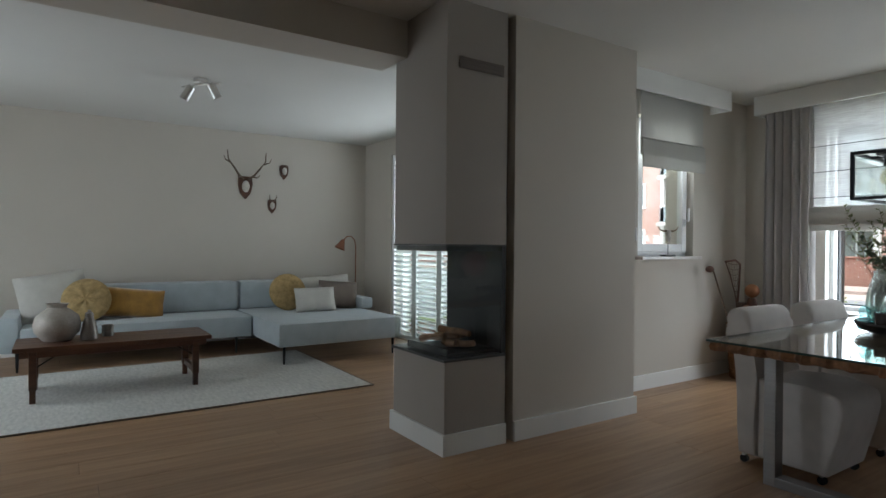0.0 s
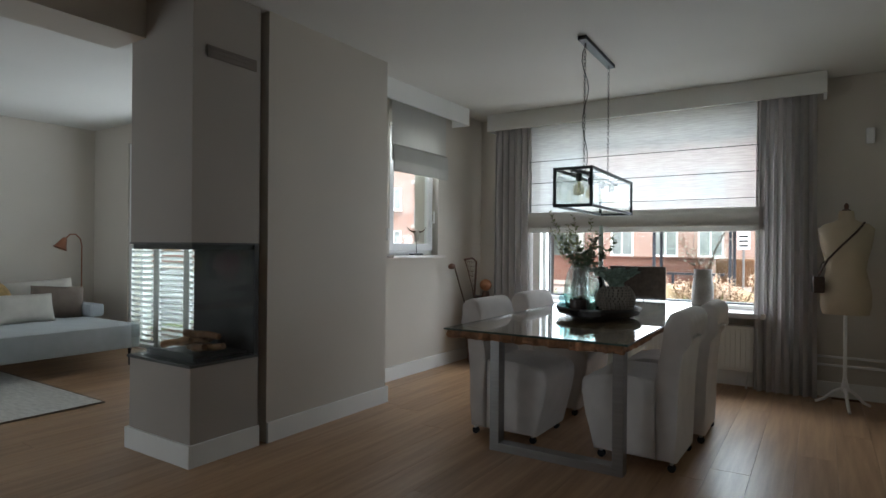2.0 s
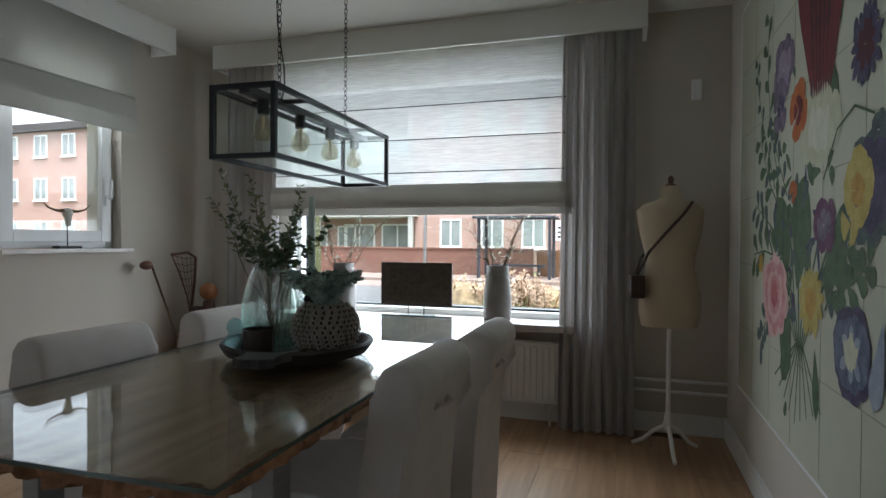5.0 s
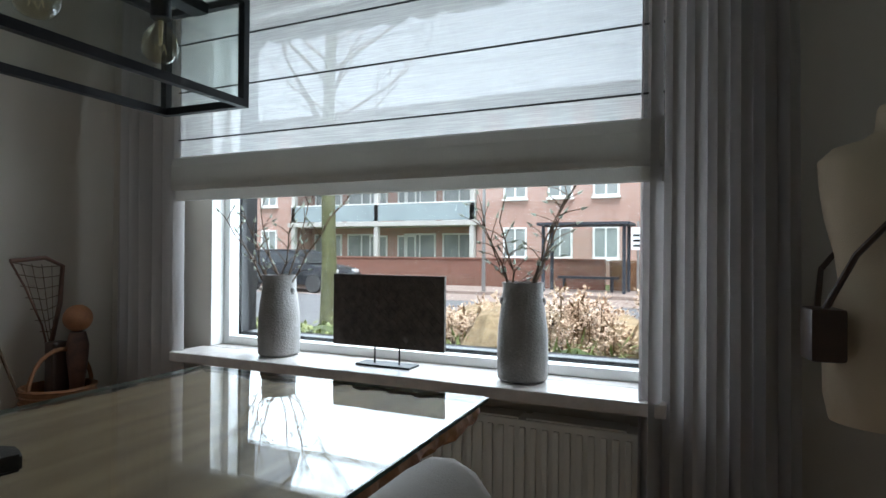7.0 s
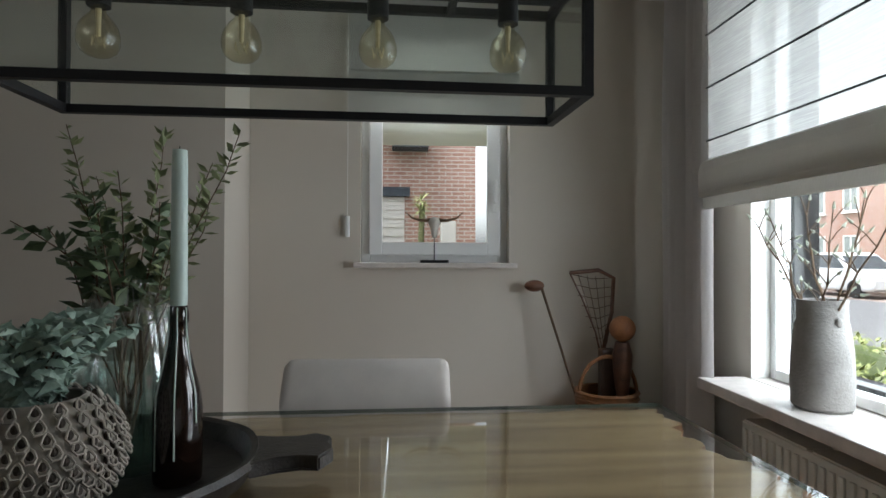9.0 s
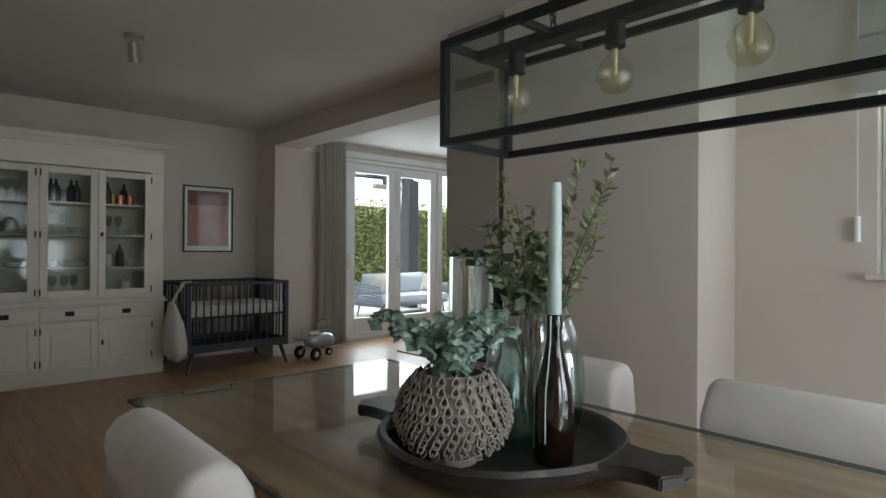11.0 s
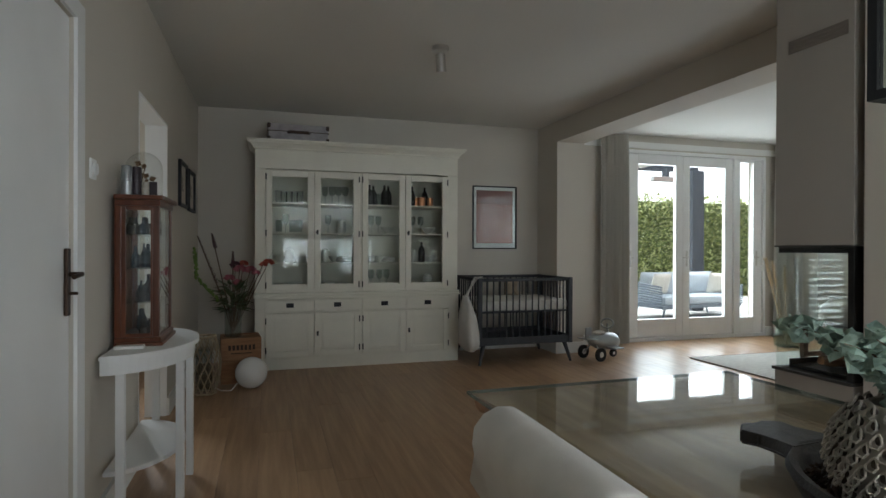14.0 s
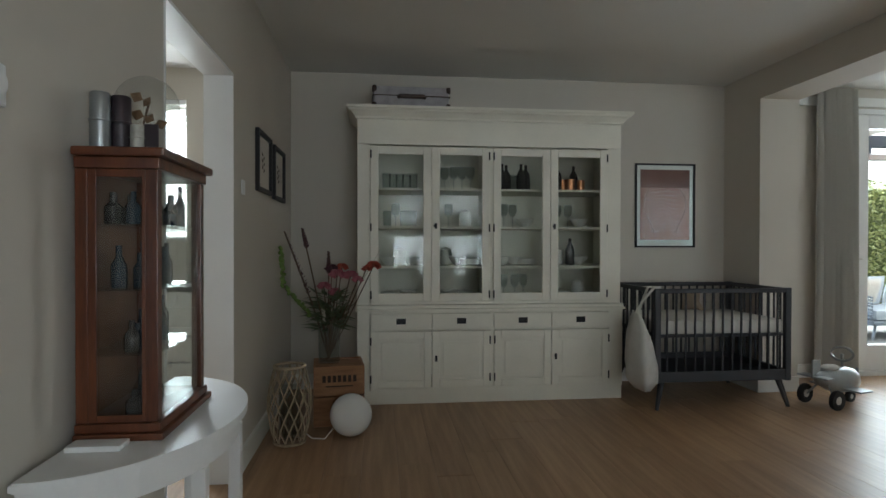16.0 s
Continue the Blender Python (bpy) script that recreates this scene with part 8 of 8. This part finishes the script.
def apt_window(w, h):
    fb, pb = bmesh.new(), bmesh.new()
    frame_bars(fb, -w / 2, w / 2, 0, h, -0.06, 0.02, 0.09)
    box(fb, -0.04, 0.04, -0.05, 0.02, 0.09, h - 0.09)
    box(fb, -w / 2 - 0.06, w / 2 + 0.06, -0.12, 0.01, -0.09, -0.001)
    box(pb, -w / 2 + 0.08, w / 2 - 0.08, -0.02, 0.0, 0.08, h - 0.08)
    mf, mp_ = bpy.data.meshes.new("window"), bpy.data.meshes.new("pane")
    fb.to_mesh(mf), pb.to_mesh(mp_)
    fb.free(), pb.free()
    mf.materials.append(M["white"])
    mp_.materials.append(M["dark_pane"])
    return mf, mp_


aw, bw = apt_window(1.15, 1.45), apt_window(1.9, 2.15)


def put_window(kind, x, y, z):
    wo = new("window", kind[0])
    wo.parent = apt
    wo.location = (x, y, z)
    po = new("pane", kind[1])
    po.parent = wo


for fl_ in range(3):
    z = 0.1 + fl_ * 2.8
    for x in (-44, -41.2, -38, -35.4, -33.0, -30.4, -27.2, -24.6, -22.3, -7.45, -5.3, -3.25, -0.6, 1.9, 4.6, 7.4, 10.5, 13.4, 16.5, 20, 24, 27):
        put_window(aw, x, -0.012, z + 1.05)
    for x in (-19.3, -17.0, -13.3, -11.0):
        put_window(bw, x, 1.588, z + 0.15)
    for x in (-15.9, -14.1):
        put_window(aw, x, 1.588, z + 0.75)

lw = thing("garden_wall", "low dark red brick wall before the apartments", "wall", pose(0, 25, GZ))
one("wall", "low_brick", lambda bm: box(bm, -46, -2.5, -0.12, 0.12, 0, 1.12, 0.01), lw)
one("coping", "low_brick", lambda bm: box(bm, -46, -2.5, -0.16, 0.16, 1.121, 1.19, 0.01), lw)
lw2 = thing("clipped_hedge", "low reddish clipped hedge along the pavement", "hedge", pose(0, 25, GZ))
M["beech"] = mat("brown_beech_leaf", (0.15, 0.075, 0.035), 0.9, var=0.4, scale=12, bump=0.8, bscale=20)
one("hedge_body", "beech", lambda bm: box(bm, -2.3, 30, -0.4, 0.4, 0, 1.15, 0.08), lw2)

# bus shelter, sign
bs = thing("bus_shelter", "dark framed glass bus shelter on the pavement", "bus shelter", pose(-2.85, 23.2, GZ + 0.10))
for x in (-1.3, 1.3):
    for y in (-0.6, 0.6):
        one("post", "post_blue", lambda bm: box(bm, x - 0.05, x + 0.05, y - 0.05, y + 0.05, 0, 2.2), bs)
one("roof", "post_blue", lambda bm: box(bm, -1.5, 1.5, -0.8, 0.8, 2.201, 2.30, 0.02), bs)
pane("back_glass", bs, -1.24, 1.24, 0.59, 0.61, 0.3, 2.1)
one("bench", "post_blue", lambda bm: box(bm, -1.0, 1.0, 0.15, 0.5, 0.42, 0.5), bs)
for x in (-0.8, 0.8):
    one("bench_leg", "post_blue", lambda bm: box(bm, x - 0.04, x + 0.04, 0.25, 0.4, 0, 0.42), bs)
sg = thing("bus_stop_sign", "white bus stop sign on a thin post", "sign", pose(-1.1, 22.3, GZ + 0.10))
one("post", "steel", lambda bm: rod(bm, (0, 0, 0), (0, 0, 2.3), 0.04), sg)
one("board", "white", lambda bm: box(bm, -0.2, 0.2, -0.06, -0.041, 1.4, 2.1), sg)
one("timetable_bar", "car_dark", lambda bm: [box(bm, -0.14, 0.14, -0.064, -0.0605, 1.5 + 0.16 * k, 1.56 + 0.16 * k) for k in range(3)], sg)
for lx_, ly_ in ((-5.9, 21.6), (1.6, 10.2)):
    pl = thing("lamp_post", "slim grey street lamp post", "street lamp", pose(lx_, ly_, GZ))
    one("pole", "steel", lambda bm: rod(bm, (0, 0, 0), (0, 0, 5.5), 0.07, 0.04, 12), pl)
    one("lantern", "steel", lambda bm: lathe(bm, [(0.05, 5.5), (0.16, 5.56), (0.14, 5.75), (0.02, 5.85)], 14), pl)


def car(name, m, paint, label, tall=1.0):
    c = thing(name, label, "car", m)
    W = 0.88
    low = [(-2.10, 0.42), (-2.15, 0.62), (-2.05, 0.92), (-1.2, 0.98), (0.95, 0.96), (1.85, 0.82), (2.12, 0.62), (2.12, 0.34), (1.9, 0.24), (-1.95, 0.24)]
    top = [(-1.95, 0.93), (-1.65, 1.30 * tall), (-1.1, 1.44 * tall), (0.1, 1.45 * tall), (0.45, 1.36 * tall), (1.05, 0.95)]
    one("body", paint, lambda bm: profile_solid(bm, low[::-1], -W, W, 0.09), c, smooth=True, angle=50)
    def cab(bm):
        a = [bm.verts.new((x, -W + 0.06 + 0.20 * (z - 0.93), z)) for x, z in top]
        b = [bm.verts.new((x, W - 0.06 - 0.20 * (z - 0.93), z)) for x, z in top]
        bm.faces.new(a)
        bm.faces.new(b[::-1])
        for i in range(len(top)):
            bm.faces.new((a[i], b[i], b[(i + 1) % len(top)], a[(i + 1) % len(top)]))
    one("cabin", paint, cab, c, smooth=True, angle=35)
    for s in (-1, 1):
        def side_glass(bm):
            for q in ([(-1.62, 0.99), (-1.42, 1.28 * tall), (-0.95, 1.36 * tall), (-0.75, 1.36 * tall), (-0.75, 0.99)], [(-0.66, 0.99), (-0.66, 1.36 * tall), (0.08, 1.37 * tall), (0.36, 1.29 * tall), (0.80, 0.99)]):
                o = [bm.verts.new((x, s * (W - 0.052 - 0.20 * (z - 0.93)), z)) for x, z in q]
                i_ = [bm.verts.new((x, s * (W - 0.075 - 0.20 * (z - 0.93)), z)) for x, z in q]
                bm.faces.new(o)
                bm.faces.new(i_[::-1])
                for k in range(len(q)):
                    bm.faces.new((o[k], o[(k + 1) % len(q)], i_[(k + 1) % len(q)], i_[k]))
        one("side_window", "car_glass", side_glass, c)
        for x in (-1.32, 1.30):
            wh = one("wheel", "rubber", lambda bm: lathe(bm, [(0.19, -0.10), (0.29, -0.10), (0.315, -0.06), (0.315, 0.06), (0.29, 0.10), (0.19, 0.10)], 22), c, smooth=True)
            wh.matrix_basis = pose(x, s * 0.80, 0.315, 90, 0, 0)
            one("rim", "chrome", lambda bm: lathe(bm, [(0.02, -0.085), (0.19, -0.095), (0.19, 0.095), (0.02, 0.085)], 14), wh, smooth=True)
        one("headlight", "lamp_glass", lambda bm: box(bm, 1.90, 2.07, s * 0.62 - 0.14, s * 0.62 + 0.14, 0.66, 0.78, 0.03), c)
    one("windscreen", "car_glass", lambda bm: [bm.faces.new([bm.verts.new(p) for p in ((0.50, -0.66, 1.34 * tall), (0.50, 0.66, 1.34 * tall), (1.03, 0.74, 0.985), (1.03, -0.74, 0.985))]), bm.faces.new([bm.verts.new(p) for p in ((0.47, -0.66, 1.33 * tall), (1.0, -0.74, 0.975), (1.0, 0.74, 0.975), (0.47, 0.66, 1.33 * tall))])], c)
    one("number_plate", "plate", lambda bm: box(bm, 2.125, 2.135, -0.26, 0.26, 0.42, 0.53), c)
    return c


car("parked_car", pose(-12.4, 20.2, GZ, 0, 0, 0), "car_dark", "dark grey hatchback parked across the street")
car("parked_car", pose(-18.6, 20.2, GZ, 0, 0, 0), "car_white", "white estate car parked across the street", 1.06)

# tree before the window, shrubs
tr = thing("street_tree", "thin mossy young tree with bare branches", "tree", pose(-3.44, 9.5, GZ))
one("trunk", "moss_trunk", lambda bm: tube(bm, [(0, 0, 0), (0.03, 0, 1.2), (-0.02, 0.02, 2.6), (0.03, 0, 4.2), (0.0, 0.02, 6.0)], 0.105, 12, 0.05), tr, smooth=True)
rt = random.Random(31)
limb = bmesh.new()
for i in range(26):
    z = 2.6 + 3.2 * i / 26
    a = i * 2.4
    L = rt.uniform(0.9, 2.0)
    p0 = Vector((0, 0, z))
    p1 = p0 + Vector((math.cos(a), math.sin(a), 0.7)) * L * 0.5
    p2 = p0 + Vector((math.cos(a + 0.2), math.sin(a + 0.2), 0.9)) * L
    tube(limb, [p0, p1, p2], 0.025, 6, 0.006)
    for k in range(5):
        q = p1.lerp(p2, k / 5)
        d = Vector((rt.uniform(-1, 1), rt.uniform(-1, 1), rt.uniform(0, 1))) * 0.6
        tube(limb, [q, q + d * 0.5 + Vector((0, 0, 0.05)), q + d], 0.008, 4, 0.003)
part("limbs", limb, "dry_stem", tr, "bare winter limbs")


def bush(name, label, cat, m, rx, ry, h, n, mt_leaf, mt_core, leaf_l, leaf_w, seed, heads=0):
    """A shrub: a rough inner mass, its colour darkened for shade, and many small leaves or flower heads standing out of
    it.
    """
    rg = random.Random(seed)
    th = thing(name, label, cat, m)
    def core(bm):
        for i in range(9):
            ball(bm, (rg.uniform(-0.7, 0.7) * rx, rg.uniform(-0.6, 0.6) * ry, h * rg.uniform(0.3, 0.48)), 0.36 * h, 10, (min(2.2, rx / h * 0.8), 1.0, 1.0))
        for v in bm.verts:
            v.co += v.co.normalized() * 0.06 * noise.noise(v.co * 6)
            v.co.z = max(v.co.z, 0)
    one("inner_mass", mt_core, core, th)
    lb, sb = bmesh.new(), bmesh.new()
    for i in range(n):
        u, v = rg.uniform(-1, 1), rg.uniform(-1, 1)
        top = h * (0.75 + 0.25 * noise.noise((u * 3, v * 3, seed))) * (1 - 0.25 * u * u)
        z = top * (1 - abs(rg.gauss(0, 0.28)))
        if z < 0.05:
            continue
        p = Vector((u * rx, v * ry, z))
        if heads and i < heads:
            p.z = top * rg.uniform(0.82, 1.02)
            tube(sb, [(p.x * 0.9, p.y * 0.9, 0), (p.x * 0.96, p.y, p.z * 0.5), p], 0.005, 4)
            for k in range(52):
                d = Vector((rg.gauss(0, 1), rg.gauss(0, 1), rg.gauss(0, 0.8) + 0.3)).normalized()
                q = p + Vector((d.x * 0.055, d.y * 0.055, d.z * 0.075)) * rg.uniform(0.5, 1.1)
                leaf(lb, q, d * 0.022 + Vector((rg.uniform(-1, 1), rg.uniform(-1, 1), rg.uniform(-1, 1))) * 0.014, 0.010)
        else:
            d = Vector((rg.uniform(-1, 1), rg.uniform(-1, 1), rg.uniform(-0.1, 1.2))).normalized()
            leaf(lb if not heads else sb, p, d * leaf_l * rg.uniform(0.6, 1.2), leaf_w)
    part("foliage", lb, mt_leaf, th)["kind"] = "stuff"
    if heads:
        part("stems", sb, "dry_stem", th)["kind"] = "stuff"
    else:
        sb.free()
    return th


bush("hydrangea_bush", "dried tan hydrangea heads on brown stems outside the window", "shrub", pose(-0.15, 7.55, GZ), 1.05, 0.45, 1.27, 1700, "dried", "dried_core", 0.10, 0.012, 3, 420)
bush("hydrangea_bush", "dried tan hydrangea heads on brown stems by the lawn", "shrub", pose(1.5, 7.7, GZ), 0.9, 0.45, 1.2, 900, "dried", "dried_core", 0.10, 0.012, 4, 240)
bush("green_shrub", "loose yellow-green shrub under the window", "shrub", pose(-2.4, 7.6, GZ), 1.0, 0.5, 0.92, 2600, "hedge", "hedge_core", 0.07, 0.02, 5)
bush("green_shrub", "loose yellow-green shrub beside the dried hydrangea", "shrub", pose(-4.6, 8.2, GZ), 1.3, 0.5, 0.85, 2600, "hedge", "hedge_core", 0.07, 0.02, 6)
bush("green_shrub", "low green shrub in front of the hydrangea", "shrub", pose(0.0, 6.95, GZ), 1.3, 0.22, 0.98, 3000, "hedge", "hedge_core", 0.14, 0.010, 7)

# neighbouring house seen through the small window
sb_ = thing("neighbour_house", "brown-red brick gable house with a roller door", "house", pose(-9, 0, GZ))
one("wall", "brick_side", lambda bm: box(bm, -9, 0, -0.4, 5.58, 0, 6.2), sb_)
one("roof", "roof_tile", lambda bm: box(bm, -9.3, 0.25, -0.6, 5.8, 6.201, 6.7), sb_)
rdn = one("roller_door", "render", lambda bm: [box(bm, 0.001, 0.03 + 0.012 * (i % 2), 2.2, 4.36, 0.0 + i * 0.075, 0.072 + i * 0.075) for i in range(32)], sb_, "pale ribbed roller door")
one("door_lintel", "post_blue", lambda bm: box(bm, 0.001, 0.10, 2.1, 4.45, 2.402, 2.56), sb_)
for y in (3.55, 4.45):
    ac = one("aircon_unit", "white", lambda bm: box(bm, 0.12, 0.45, y - 0.38, y + 0.38, 3.25, 3.85, 0.03), sb_, "white outdoor air conditioner")
    one("fan_grille", "post_blue", lambda bm: rod(bm, (0.451, y + 0.1, 3.55), (0.46, y + 0.1, 3.55), 0.22, seg=24), ac)
    one("bracket", "post_blue", lambda bm: box(bm, 0.001, 0.45, y - 0.3, y + 0.3, 3.18, 3.249), ac)
yc = thing("yucca_plant", "pollarded pale trunk with dry leaf tuft beside the house", "plant", pose(-8.3, 4.62, GZ))
one("trunk", "moss_trunk", lambda bm: tube(bm, [(0, 0, 0), (0.03, 0.02, 0.8), (0, 0, 1.7), (0, 0.02, 2.2)], 0.055, 10, 0.045), yc, smooth=True)
yb = bmesh.new()
for i in range(44):
    a = i * 2.4
    leaf(yb, (0, 0, 2.2 + 0.1 * math.sin(i)), (0.17 * math.cos(a), 0.17 * math.sin(a), 0.14 * math.sin(i * 1.7)), 0.014)
part("leaf_tuft", yb, "hedge", yc)
pst = thing("white_post", "white concrete post beside the neighbour's drive", "post", pose(-8.3, 5.05, GZ))
one("shaft", "render", lambda bm: box(bm, -0.12, 0.12, -0.12, 0.12, 0, 1.95, 0.02), pst)

# garden: hedge, post, awning, sofa
hg = thing("garden_hedge", "tall leafy green hedge closing the garden", "hedge", pose(-9.0, -9.3, GZ))
# solid core behind the leaves, coloured dark as the hedge's inner shade
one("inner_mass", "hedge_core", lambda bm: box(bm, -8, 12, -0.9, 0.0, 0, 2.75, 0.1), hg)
hb_ = bmesh.new()
rh = random.Random(77)
for i in range(17000):
    x, z = rh.uniform(-8, 10), rh.uniform(0, 2.95)
    d = Vector((rh.uniform(-1, 1), rh.uniform(-0.1, 1.2), rh.uniform(-0.8, 0.8))).normalized()
    leaf(hb_, (x, rh.uniform(-0.05, 0.22) + 0.12 * noise.noise((x * 1.3, z * 1.3, 0)), min(z, 2.85 + 0.12 * noise.noise((x * 2, 0, 5)))), d * 0.13, 0.035)
part("foliage", hb_, "hedge", hg)["kind"] = "stuff"
bp_ = thing("veranda_post", "anthracite square veranda post", "post", pose(-7.45, -5.5, -0.05))
one("shaft", "post_blue", lambda bm: box(bm, -0.14, 0.14, -0.14, 0.14, 0, 2.85, 0.01), bp_)
vr = thing("veranda_roof", "pale veranda roof over the terrace with a dark beam", "veranda")
one("roof_sheet", "render", lambda bm: box(bm, -6.2, -2.6, -5.6, -2.40, 2.82, 2.92), vr)
one("beam", "post_blue", lambda bm: box(bm, -7.62, -2.6, -5.72, -5.56, 2.80, 2.98), vr)
ht = thing("patio_heater", "grey bar-shaped patio heater on a bracket under the beam", "heater", pose(-6.75, -5.4, 2.6))
one("bar", "steel", lambda bm: box(bm, -0.38, 0.38, -0.06, 0.06, -0.05, 0.05, 0.02), ht)
one("bracket", "post_blue", lambda bm: box(bm, -0.03, 0.03, -0.16, 0.0, 0.0, 0.22), ht)
gs = thing("garden_sofa", "pale blue outdoor sofa with rope frame on the terrace", "sofa", pose(-6.55, -4.62, -0.05, 0, 0, 6))
one("seat_frame", "grey_frame", lambda bm: box(bm, -0.95, 0.95, -0.40, 0.40, 0.20, 0.27, 0.02), gs)
one("seat_cushion", "outdoor_cloth", lambda bm: box(bm, -0.90, 0.90, -0.36, 0.40, 0.271, 0.41, 0.04), gs, smooth=True)
for x in (-0.45, 0.45):
    one("back_cushion", "outdoor_cloth", lambda bm: pillow(bm, 0.86, 0.46, 0.20, pose(x, -0.28, 0.60, -12, 0, 0)), gs, smooth=True)
for s in (-1, 1):
    one("arm_panel", "grey_frame", lambda bm: [tube(bm, [(s * 0.97, -0.40, 0.28 + 0.045 * k), (s * 1.0, 0.0, 0.28 + 0.043 * k), (s * 0.97, 0.40, 0.26 + 0.040 * k)], 0.014, 6) for k in range(9)], gs, "woven rope armrest")
    for y in (-0.34, 0.34):
        one("leg", "grey_frame", lambda bm: rod(bm, (s * 0.85, y, 0.205), (s * 0.90, y, 0.0), 0.02, 0.013, 8), gs)
one("back_panel", "grey_frame", lambda bm: [tube(bm, [(-0.95, -0.42, 0.28 + 0.05 * k), (0.95, -0.42, 0.28 + 0.05 * k)], 0.014, 6) for k in range(8)], gs)
for x, y, rz in ((0.62, 0.06, 8), (-0.70, 0.02, -10)):
    tagged(one("outdoor_cushion", "ivory", lambda bm: pillow(bm, 0.42, 0.40, 0.14, pose(-6.55 + x, -4.62 + y, 0.57, -18, 0, rz)), smooth=True), "white scatter cushion on the garden sofa", "cushion", "garden cushions")

# ---- floor boards, last ----
floor_ob = bpy.data.objects["floor"]


def board_mesh(length, width=0.2):
    bm = bmesh.new()
    box(bm, -width / 2 + 0.0006, width / 2 - 0.0006, -length / 2 + 0.0006, length / 2 - 0.0006, -0.0118, 0.0, 0.001)
    me = bpy.data.meshes.new("plank")
    bm.to_mesh(me)
    bm.free()
    me.materials.append(M["oak"])
    return me


rng = random.Random(4)
lengths = [1.1, 1.5, 1.9, 2.3]
planks = {L: board_mesh(L) for L in lengths}
cut = {}


def lay(x0, x1, y0, y1):
    x = x0 + 0.1
    while x < x1:
        y = y0 - rng.uniform(0, 0.9)
        while y < y1:
            L = rng.choice(lengths)
            a, b = max(y, y0), min(y + L, y1)
            if b - a > 0.12:
                if b - a > L - 0.01:
                    me = planks[L]
                else:
                    k = round(b - a, 2)
                    me = cut.setdefault(k, board_mesh(k))
                ob = new("plank", me)
                ob.parent = floor_ob
                ob.location = (x, (a + b) / 2, 0)
            y += L
        x += 0.2


lay(-2.62, 1.78, YB, YF)
lay(-6.82, -2.62, LY0, LY1)
lay(1.78, 5.0, YB, 3.0)
